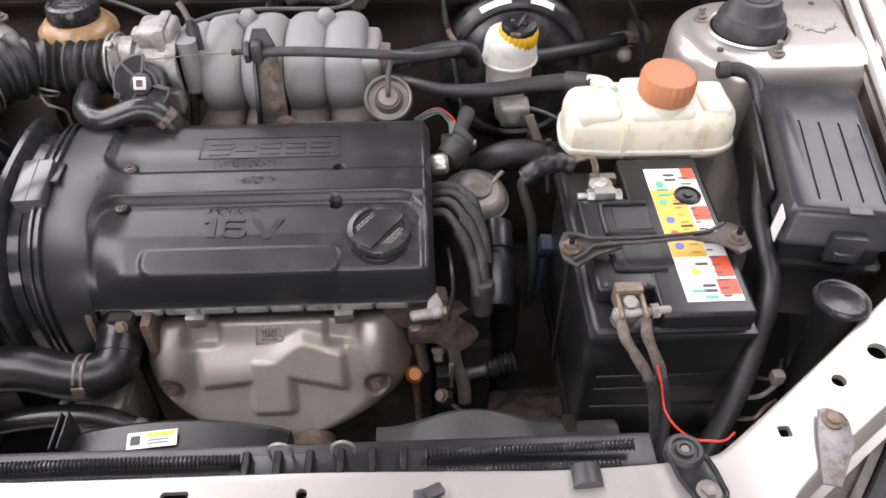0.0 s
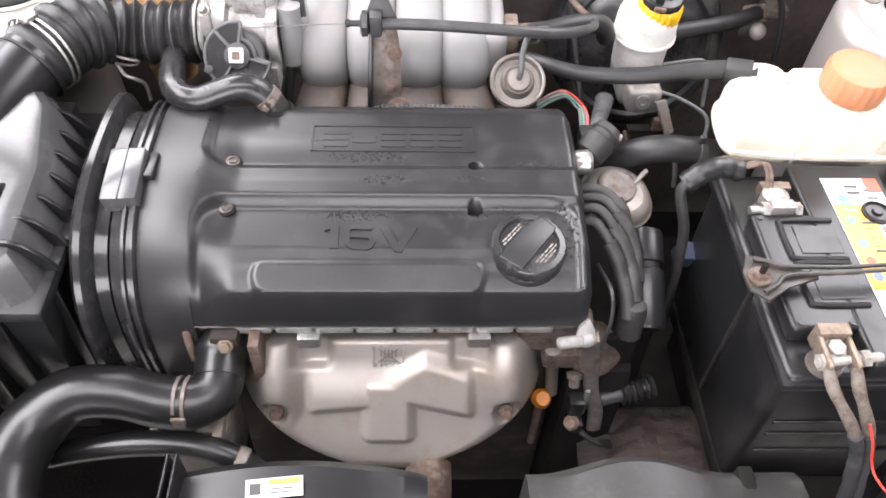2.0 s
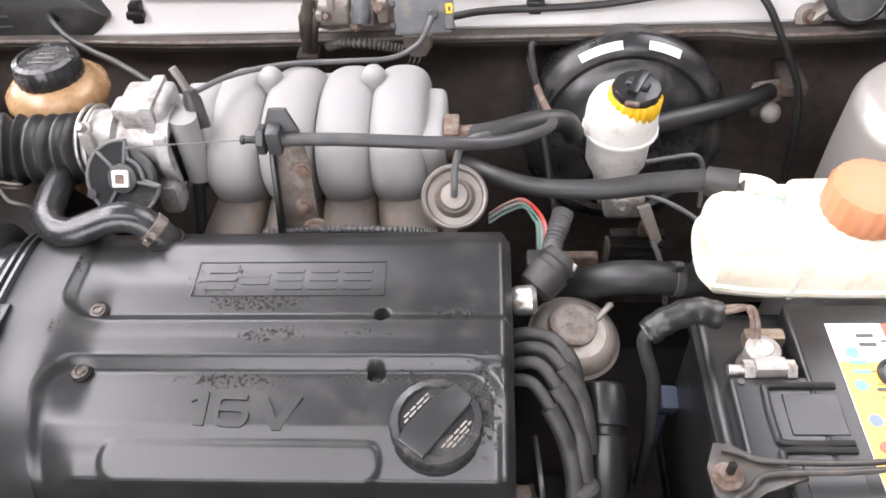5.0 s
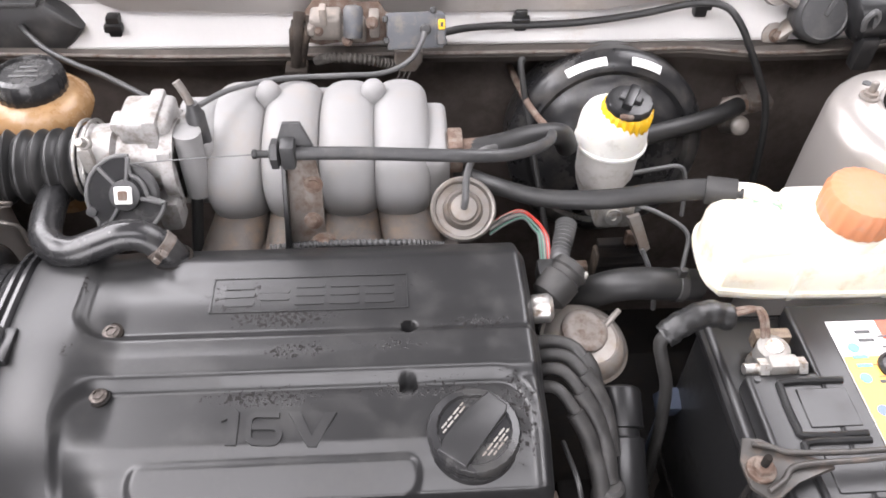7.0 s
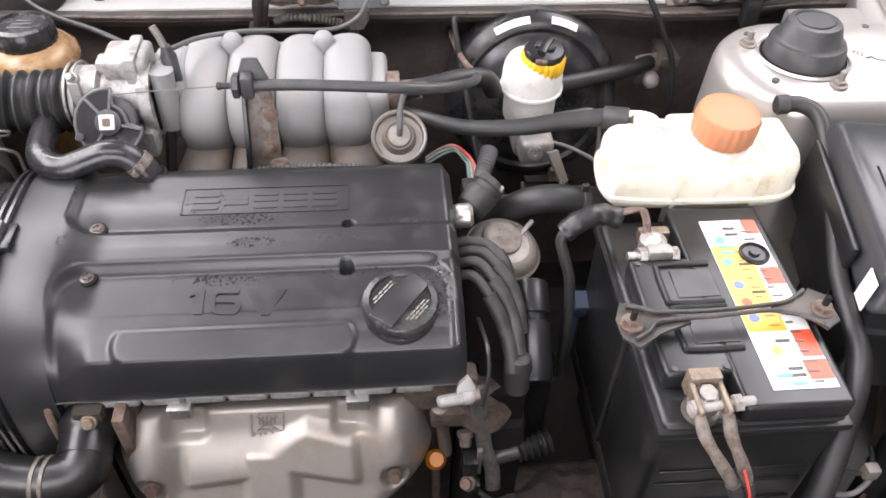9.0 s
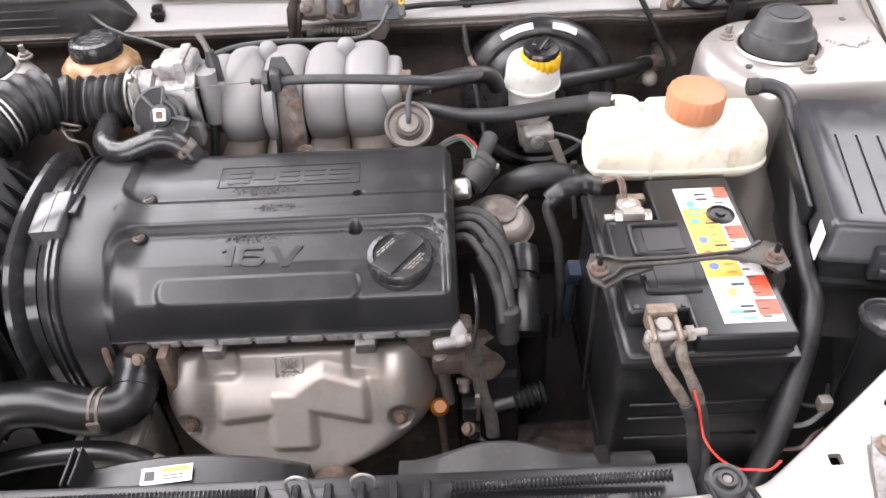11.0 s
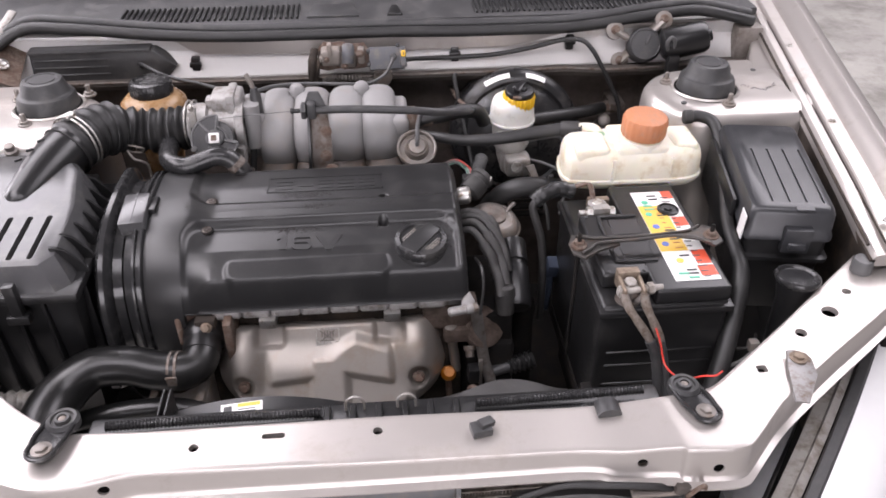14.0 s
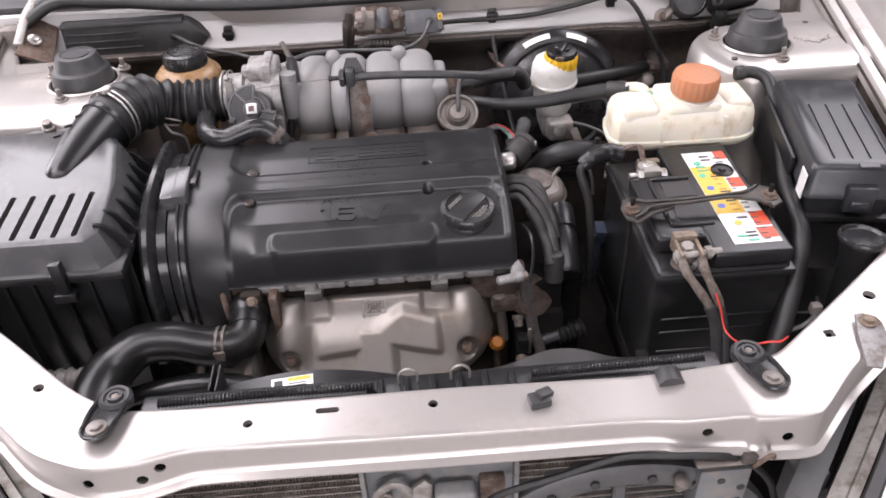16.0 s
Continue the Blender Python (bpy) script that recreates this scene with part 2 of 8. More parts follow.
def peeling(ma, zones, scale=300.0):
    """Adds flaked and oily specks to a surface, in rough ovals: middle, half sizes, density."""
    nt = ma.node_tree
    N, L = nt.nodes, nt.links
    p, tc = N["Principled BSDF"], N.new("ShaderNodeTexCoord")
    total = None
    for cx, cy, hx, hy, dense in zones:
        off, size, far, fall = N.new("ShaderNodeVectorMath"), N.new("ShaderNodeVectorMath"), N.new("ShaderNodeVectorMath"), N.new("ShaderNodeMapRange")
        off.operation, size.operation, far.operation = "SUBTRACT", "MULTIPLY", "LENGTH"
        off.inputs[1].default_value, size.inputs[1].default_value = (cx, cy, 0), (1 / hx, 1 / hy, 0)
        L.new(tc.outputs["Object"], off.inputs[0])
        L.new(off.outputs[0], size.inputs[0])
        L.new(size.outputs[0], far.inputs[0])
        fall.inputs["From Min"].default_value, fall.inputs["From Max"].default_value = 1.1, 0.4
        fall.inputs["To Max"].default_value = dense
        L.new(far.outputs["Value"], fall.inputs["Value"])
        if total is None:
            total = fall.outputs[0]
        else:
            both = N.new("ShaderNodeMath")
            both.operation = "MAXIMUM"
            L.new(total, both.inputs[0])
            L.new(fall.outputs[0], both.inputs[1])
            total = both.outputs[0]
    grit, add, flake = N.new("ShaderNodeTexNoise"), N.new("ShaderNodeMath"), N.new("ShaderNodeMapRange")
    grit.inputs["Scale"].default_value, grit.inputs["Detail"].default_value, grit.inputs["Roughness"].default_value = scale, 3.0, 0.55
    L.new(tc.outputs["Object"], grit.inputs["Vector"])
    add.operation = "MULTIPLY_ADD"
    add.inputs[1].default_value = 0.28
    L.new(total, add.inputs[0])
    L.new(grit.outputs[0], add.inputs[2])
    flake.inputs["From Min"].default_value, flake.inputs["From Max"].default_value = 0.745, 0.84
    L.new(add.outputs[0], flake.inputs["Value"])
    for socket, value in (("Base Color", (0.008, 0.0065, 0.006, 1)), ("Roughness", 0.5)):
        mixed = N.new("ShaderNodeMix")
        mixed.data_type = "RGBA" if socket == "Base Color" else "FLOAT"
        a, b, o = (6, 7, 2) if socket == "Base Color" else (2, 3, 0)
        L.new(flake.outputs[0], mixed.inputs[0])
        L.new(p.inputs[socket].links[0].from_socket, mixed.inputs[a])
        mixed.inputs[b].default_value = value
        L.new(mixed.outputs[o], p.inputs[socket])
    dull = N.new("ShaderNodeMapRange")
    dull.inputs["To Min"].default_value, dull.inputs["To Max"].default_value = 0.5, 0.22
    L.new(flake.outputs[0], dull.inputs["Value"])
    L.new(dull.outputs[0], p.inputs["Specular IOR Level"])
    raised = N.new("ShaderNodeBump")
    raised.inputs["Strength"].default_value, raised.inputs["Distance"].default_value = 0.5, 0.0008
    L.new(flake.outputs[0], raised.inputs["Height"])
    L.new(p.inputs["Normal"].links[0].from_socket, raised.inputs["Normal"])
    L.new(raised.outputs[0], p.inputs["Normal"])
    return ma


# ovals on the valve cover, about its base: under the emblem, below the ridge, on the ridge, round the filler cap, at the curved end
SHELL = peeling(paint("flaking_black_cover", (0.018, 0.018, 0.0185), 0.31, 0, 300, 0.08, 0.012, (0.026, 0.0255, 0.025), 0.3, 9, rough2=0.42),
                ((-0.02, 0.024, 0.075, 0.014, 1.0), (-0.055, 0.048, 0.045, 0.030, 0.8), (-0.03, -0.048, 0.070, 0.012, 0.95), (-0.005, -0.012, 0.045, 0.012, 0.9), (0.075, -0.01, 0.05, 0.010, 0.7),
                 (0.150, 0.012, 0.05, 0.012, 0.85), (0.178, -0.07, 0.026, 0.050, 0.85), (0.10, -0.045, 0.08, 0.012, 0.7), (-0.20, 0.06, 0.018, 0.022, 1.0), (-0.20, -0.012, 0.020, 0.014, 0.9), (0.06, 0.07, 0.11, 0.05, 0.45)))
GLOSS = paint("worn_gloss_plastic", (0.022, 0.022, 0.023), 0.22, 0, 200, 0.1, 0.01, (0.045, 0.044, 0.042), 0.35, 8, rough2=0.36)
BATTERY = paint("black_battery_case", (0.014, 0.014, 0.0145), 0.33, 0, 260, 0.08, 0.02, (0.024, 0.023, 0.022), 0.25, 7)
RUBBER = paint("black_rubber", (0.016, 0.016, 0.016), 0.46, 0, 200, 0.12, 0.03, (0.028, 0.027, 0.026), 0.3, 9, rough2=0.58)
GRIME = paint("grimy_dark_metal", (0.042, 0.035, 0.030), 0.75, 0, 60, 0.35, 0.3, (0.088, 0.068, 0.054), 0.35, 12)
# near-black with dirt stains; the bay's deep shade is put into this colour
DIRT_SHADE = paint("dirt_and_bay_shade", (0.012, 0.011, 0.0105), 0.85, 0, 40, 0.4, 0.3, (0.022, 0.018, 0.015), 0.3, 10)
ALLOY = paint("cast_aluminium", (0.26, 0.256, 0.254), 0.66, 0.2, 220, 0.06, 0.28, (0.29, 0.27, 0.255), 0.28, 9)
ALLOY_DULL = paint("dirty_cast_aluminium", (0.34, 0.325, 0.305), 0.5, 0.5, 160, 0.12, 0.2, (0.20, 0.165, 0.135), 0.35, 12)
CAN = paint("tarnished_can_steel", (0.235, 0.215, 0.197), 0.46, 0.45, 120, 0.08, 0.05, (0.22, 0.175, 0.14), 0.35, 14)
SHIELD = paint("heat_shield_steel", (0.43, 0.397, 0.362), 0.50, 0.55, 120, 0.05, 0.02, (0.40, 0.34, 0.28), 0.3, 9, rough2=0.52)
STEEL = paint("zinc_plated_steel", (0.55, 0.54, 0.52), 0.35, 0.9, 120, 0.1, 0.15, (0.24, 0.18, 0.13), 0.3, 40)
RUST = paint("rusty_steel", (0.135, 0.088, 0.066), 0.7, 0.3, 140, 0.3, 0.5, (0.24, 0.20, 0.17), 0.4, 40)
TAN = paint("tarnished_brass", (0.27, 0.215, 0.165), 0.5, 0.6, 120, 0.2, 0.3, (0.19, 0.145, 0.11), 0.4, 60)
TAN_ALLOY = paint("dusty_beige_alloy", (0.235, 0.21, 0.188), 0.5, 0.4, 120, 0.1, 0.15, (0.34, 0.29, 0.25), 0.3, 14)
DUSTY = paint("dusty_rubber", (0.028, 0.027, 0.026), 0.5, 0, 120, 0.15, 0.04, (0.055, 0.052, 0.049), 0.3, 20)
CREAM = paint("cream_translucent_plastic", (0.78, 0.735, 0.61), 0.38, 0, 120, 0.05, 0.05, (0.60, 0.49, 0.32), 0.22, 10, sss=0.3)
TERRA = paint("faded_orange_plastic", (0.50, 0.20, 0.095), 0.5, 0, 200, 0.08, 0.1, (0.42, 0.22, 0.14), 0.3, 25)
WHITE = paint("white_plastic", (0.72, 0.71, 0.67), 0.4, 0, 120, 0.05, 0.03, (0.5, 0.47, 0.42), 0.25, 20, sss=0.2)
YELLOW = paint("yellow_plastic", (0.80, 0.47, 0.02), 0.38, 0, 120, 0.08, 0.05)
AMBER = paint("amber_aged_plastic", (0.34, 0.20, 0.095), 0.25, 0, 90, 0.15, 0.03, (0.42, 0.27, 0.14), 0.3, 14, sss=0.06)
ORANGE = paint("orange_cap_plastic", (0.50, 0.17, 0.012), 0.4, 0, 90, 0.1, 0.1)
GREY = paint("grey_plastic", (0.10, 0.10, 0.10), 0.42, 0, 200, 0.1, 0.06, (0.14, 0.137, 0.134), 0.25, 12)
DARK = paint("dark_grey_rubber", (0.042, 0.042, 0.043), 0.45, 0, 160, 0.12, 0.08, (0.075, 0.073, 0.07), 0.3, 14)
LEDGE = paint("grimy_ledge_paint", (0.062, 0.053, 0.046), 0.55, 0.1, 90, 0.2, 0.1, (0.12, 0.10, 0.088), 0.35, 7)
LABEL = paint("white_label_print", (0.80, 0.79, 0.77), 0.35, 0, 100, 0.03, 0.0)
LABEL_Y = paint("yellow_label_print", (0.72, 0.46, 0.07), 0.4, 0, 100, 0.04, 0.0)
LABEL_R = paint("red_label_print", (0.62, 0.085, 0.04), 0.4, 0, 100, 0.04, 0.0)
LABEL_B = paint("blue_label_print", (0.10, 0.16, 0.5), 0.35, 0, 100, 0.04, 0.0)
LABEL_G = paint("green_label_print", (0.1, 0.45, 0.3), 0.35, 0, 100, 0.04, 0.0)
INK = paint("dark_label_ink", (0.05, 0.05, 0.05), 0.5, 0, 100, 0.1, 0.0)
RED = paint("red_wire_insulation", (0.60, 0.045, 0.03), 0.4, 0, 100, 0.1, 0.0)
GREEN = paint("green_wire_insulation", (0.09, 0.25, 0.185), 0.4, 0, 100, 0.1, 0.0)
FIN = paint("condenser_fins", (0.30, 0.27, 0.24), 0.5, 0.5, 200, 0.2, 0.3, (0.15, 0.12, 0.10), 0.4, 20)
CONCRETE = paint("worn_concrete", (0.36, 0.345, 0.32), 0.75, 0, 14, 0.2, 0.3, (0.22, 0.21, 0.19), 0.4, 1.6)
DUST_TRIM = paint("dusty_pale_trim", (0.33, 0.31, 0.285), 0.6, 0, 60, 0.15, 0.1, (0.16, 0.135, 0.11), 0.4, 16)
ALLOY_MID = paint("weathered_aluminium", (0.36, 0.35, 0.34), 0.5, 0.4, 180, 0.1, 0.2, (0.20, 0.175, 0.155), 0.35, 26)
LENS = paint("headlight_lens", (0.80, 0.80, 0.80), 0.15, 0, 60, 0.04, 0.0, coat=0.6)
HOSE = paint("worn_hose_rubber", (0.022, 0.022, 0.023), 0.25, 0, 160, 0.1, 0.05, (0.04, 0.039, 0.038), 0.3, 12, rough2=0.38)
BRACKET = paint("stained_bracket_steel", (0.17, 0.15, 0.135), 0.5, 0.4, 140, 0.15, 0.15, (0.11, 0.075, 0.055), 0.4, 26)
# black lid plastic, base raised to grey to paint in its reflected sheen
LID = paint("sheen_grey_lid_plastic", (0.065, 0.065, 0.067), 0.19, 0, 220, 0.12, 0.012, (0.095, 0.092, 0.088), 0.3, 7, rough2=0.26)
WET_RUBBER = paint("smooth_hose_rubber", (0.012, 0.012, 0.012), 0.3, 0, 200, 0.12, 0.01, (0.022, 0.021, 0.020), 0.25, 9, rough2=0.45)
CABLE = paint("dusty_cable_sheath", (0.085, 0.077, 0.069), 0.55, 0, 160, 0.15, 0.2, (0.05, 0.043, 0.037), 0.35, 30)
for dirt in (DIRT_SHADE, GRIME):                # next to no sheen: loose dirt, and bay gaps kept dark
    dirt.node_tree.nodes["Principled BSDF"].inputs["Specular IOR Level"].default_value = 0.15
DARK_BOLT = paint("oily_bolt_steel", (0.12, 0.105, 0.095), 0.4, 0.6, 140, 0.15, 0.1, (0.05, 0.04, 0.035), 0.5, 90)
FIREWALL = paint("grimy_firewall_paint", (0.09, 0.073, 0.064), 0.6, 0, 60, 0.3, 0.2, (0.055, 0.043, 0.036), 0.45, 7)
SEAM = paint("polished_seam_plastic", (0.028, 0.028, 0.029), 0.13, 0, 200, 0.08, 0.01, (0.045, 0.045, 0.045), 0.3, 20, rough2=0.22)
RUST_BEIGE = paint("corroded_lug_brass", (0.165, 0.142, 0.122), 0.6, 0.3, 120, 0.25, 0.4, (0.10, 0.07, 0.05), 0.45, 60)
BRACKET_GREY = paint("grey_bracket_steel", (0.27, 0.265, 0.262), 0.45, 0.4, 140, 0.1, 0.1, (0.14, 0.09, 0.06), 0.4, 22)
STAINED = paint("brown_stained_casting", (0.13, 0.098, 0.080), 0.65, 0.1, 70, 0.3, 0.5, (0.065, 0.045, 0.035), 0.45, 24)
GREY_STRAP = paint("dull_strap_steel", (0.15, 0.14, 0.13), 0.5, 0.3, 120, 0.15, 0.2, (0.10, 0.08, 0.065), 0.4, 30)
CRUST = paint("crusted_brown_dirt", (0.030, 0.023, 0.019), 0.75, 0, 45, 0.5, 0.8, (0.065, 0.046, 0.036), 0.4, 20)
TAPE = paint("glossy_black_tape", (0.02, 0.02, 0.02), 0.22, 0, 90, 0.1, 0.4)


def B():
    return bmesh.new()


# ---- ground ----
bm = B()
sheet(bm, 24, 24, lambda u, v: Vector(((u - 0.5) * 60, (v - 0.5) * 60, 0.0)))
solo("ground", bm, CONCRETE, "worn grey concrete workshop floor with faint stains", "floor", kind="structure")

# ---- workshop shell: unseen, added to shape light and reflections ----
PLASTER = paint("grey_plaster", (0.17, 0.167, 0.167), 0.8, 0, 20, 0.12, 0.2, (0.13, 0.124, 0.118), 0.35, 1.2)
# unseen north wall made dark to keep the cover's reflections dark
DARK_REFLECTION = paint("dark_reflection_plaster", (0.045, 0.045, 0.047), 0.8, 0, 20, 0.12, 0.2, (0.06, 0.058, 0.055), 0.35, 1.2)
for name, boxes in (("wall_north", ((-5.2, 5.2, 7.0, 7.2, 0, 3.7),)), ("wall_south", ((-5.2, -2.8, -5.2, -5.0, 0, 3.7), (1.3, 5.2, -5.2, -5.0, 0, 3.7), (-2.8, 1.3, -5.2, -5.0, 2.8, 3.7))),
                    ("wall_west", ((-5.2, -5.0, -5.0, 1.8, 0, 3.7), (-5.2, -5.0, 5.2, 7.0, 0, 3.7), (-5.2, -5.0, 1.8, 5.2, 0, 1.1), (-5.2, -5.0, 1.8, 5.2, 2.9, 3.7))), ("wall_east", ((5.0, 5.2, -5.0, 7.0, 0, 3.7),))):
    bm = B()
    for box_ in boxes:
        rbox(bm, *box_, 0)
    solo(name, bm, DARK_REFLECTION if name == "wall_north" else PLASTER, "unseen plain grey plastered wall added round the car", "wall", kind="structure")
bm = B()
cuts_x = sorted({-5.0, 5.0, *[a + k * w / 2 for a, b, w, d, p in ADDED_LIGHTS for k in (-1, 1)]})
cuts_y = sorted({-5.0, 7.0, *[b + k * d / 2 for a, b, w, d, p in ADDED_LIGHTS for k in (-1, 1)]})
for xa, xb in zip(cuts_x, cuts_x[1:]):
    for ya, yb in zip(cuts_y, cuts_y[1:]):
        mx, my = (xa + xb) / 2, (ya + yb) / 2
        if not any(abs(mx - a) < w / 2 and abs(my - b) < d / 2 for a, b, w, d, p in ADDED_LIGHTS):
            rbox(bm, xa, xb, ya, yb, ROOF, ROOF + 0.1, 0)
solo("ceiling", bm, PLASTER, "unseen plain grey ceiling added with four lamp openings", "ceiling", kind="structure")

# ---- car body ----
CX = -0.095          # the car's middle
body = thing("car", (CX, 0.9, 0.0), "silver car front with its engine bay open, worn paint", "car")


def mirror(x):
    return 2 * CX - x


# front panel with its two arms: inner edge, outer fold, height, depth of the drop
STATIONS = [(-0.86, 0.68, -0.86, 0.565, 0.772, 0.03), (-0.64, 0.512, -0.63, 0.405, 0.750, 0.03), (-0.53, 0.418, -0.550, 0.330, 0.731, 0.036),
            (-0.475, 0.387, -0.49, 0.308, 0.724, 0.042), (-0.43, 0.385, -0.435, 0.312, 0.722, 0.042), (-0.385, 0.385, -0.385, 0.326, 0.720, 0.036),
            (-0.33, 0.385, -0.33, 0.324, 0.720, 0.033), (-0.10, 0.385, -0.10, 0.318, 0.720, 0.030), (0.10, 0.378, 0.10, 0.314, 0.721, 0.027),
            (0.128, 0.377, 0.130, 0.310, 0.7225, 0.028), (0.15, 0.376, 0.152, 0.305, 0.7245, 0.037), (0.205, 0.373, 0.2135, 0.299, 0.7338, 0.042), (0.212, 0.373, 0.2195, 0.2925, 0.7348, 0.045),
            (0.250, 0.374, 0.268, 0.287, 0.738, 0.045), (0.275, 0.378, 0.287, 0.289, 0.740, 0.044), (0.298, 0.394, 0.304, 0.304, 0.742, 0.040), (0.34, 0.425, 0.347, 0.346, 0.745, 0.036), (0.42, 0.486, 0.440, 0.412, 0.750, 0.030), (0.551, 0.588, 0.552, 0.484, 0.760, 0.03), (0.70, 0.70, 0.68, 0.60, 0.770, 0.03)]
rings = []
for i in range(len(STATIONS) - 1):
    a, b = STATIONS[i], STATIONS[i + 1]
    n = 6
    for k in range(n + (i == len(STATIONS) - 2)):
        t = k / n
        xi, yi, xo, yo, z, drop = [p + (q - p) * t for p, q in zip(a, b)]
        I, O = Vector((xi, yi, z)), Vector((xo, yo, z))
        d = (O - I).normalized()
        zz = Vector((0, 0, 1))
        rings.append([I - zz * 0.05, I - zz * 0.003, I - zz * 0.0008 + d * 0.0008, I + d * 0.003, I + d * 0.007, O - d * 0.007, O - d * 0.003, O - zz * 0.0008 - d * 0.0006, O - zz * 0.003 + d * 0.0005, O - zz * 0.007 + d * 0.0012,
                      O + d * 0.0042 - zz * (drop - 0.008), O + d * 0.005 - zz * (drop - 0.004), O + d * 0.008 - zz * drop, O + d * 0.017 - zz * (drop + 0.002), O + d * 0.017 - zz * (drop + 0.004), O + d * 0.005 - zz * (drop + 0.003),
                      O - d * 0.003 - zz * 0.010, I + d * 0.006 - zz * 0.006, I + d * 0.003 - zz * 0.05])
for _ in range(3):                   # soften the bends
    rings = [rings[0]] + [[(a + b * 2 + c) / 4 for a, b, c in zip(p, q, r)] for p, q, r in zip(rings, rings[1:], rings[2:])] + [rings[-1]]
bm = loft(B(), rings)
panel = part("front_panel", bm, SILVER, body, "silver painted front cross panel with small holes", sharp=32)
bm = B()
for x, y, z, r in ((-0.323, 0.355, 0.725, 0.0055), (-0.118, 0.362, 0.72, 0.0055), (0.466, 0.481, 0.755, 0.0105), (0.414, 0.449, 0.75, 0.0075), (-0.565, 0.419, 0.74, 0.006), (0.505, 0.515, 0.757, 0.006)):
    lathe(bm, [(r, -0.06), (r, 0.03)], axis((x, y, z), (0, 0, 1)), 18)
plate(bm, rounded(0.026, 0.0075, 0.003, 3), 0.08, axis((-0.236, 0.365, 0.68), (0, 0, 1)))
plate(bm, rounded(0.012, 0.012, 0.002, 3), 0.08, axis((0.342, 0.396, 0.70), (0, 0, 1)))
for x, y, z in ((0.255, 0.291, 0.708), (0.174, 0.31, 0.706), (-0.489, 0.31, 0.700), (-0.434, 0.312, 0.696), (-0.414, 0.32, 0.706)):
    lathe(bm, [(0.006, -0.03), (0.006, 0.02)], axis((x, y, z), (0, -1, 0.2)), 16)
cut(panel, bm)

# dark backing added behind the panel so its holes look shaded
bm = B()
rbox(bm, -0.46, 0.23, 0.335, 0.376, 0.662, 0.703, 0.004)
rbox(bm, 0.0, 0.30, -0.016, 0.016, -0.045, -0.018, 0.004, 1, axis((0.285, 0.352, 0.742), (0, 0, 1), (0.80, 0.60, 0)))
rbox(bm, 0.0, 0.30, -0.016, 0.016, -0.045, -0.018, 0.004, 1, axis((-0.50, 0.36, 0.736), (0, 0, 1), (-0.80, 0.60, 0)))
part("hole_backing", bm, DIRT_SHADE, body)
for x in (0.62, mirror(0.62)):
    bm = lathe(B(), [(0.19, -0.09), (0.29, -0.085), (0.305, -0.06), (0.305, 0.06), (0.29, 0.085), (0.19, 0.09)], axis((x, 0.93, 0.305), (1, 0, 0)), 40)
    part("tyre", bm, RUBBER, body)

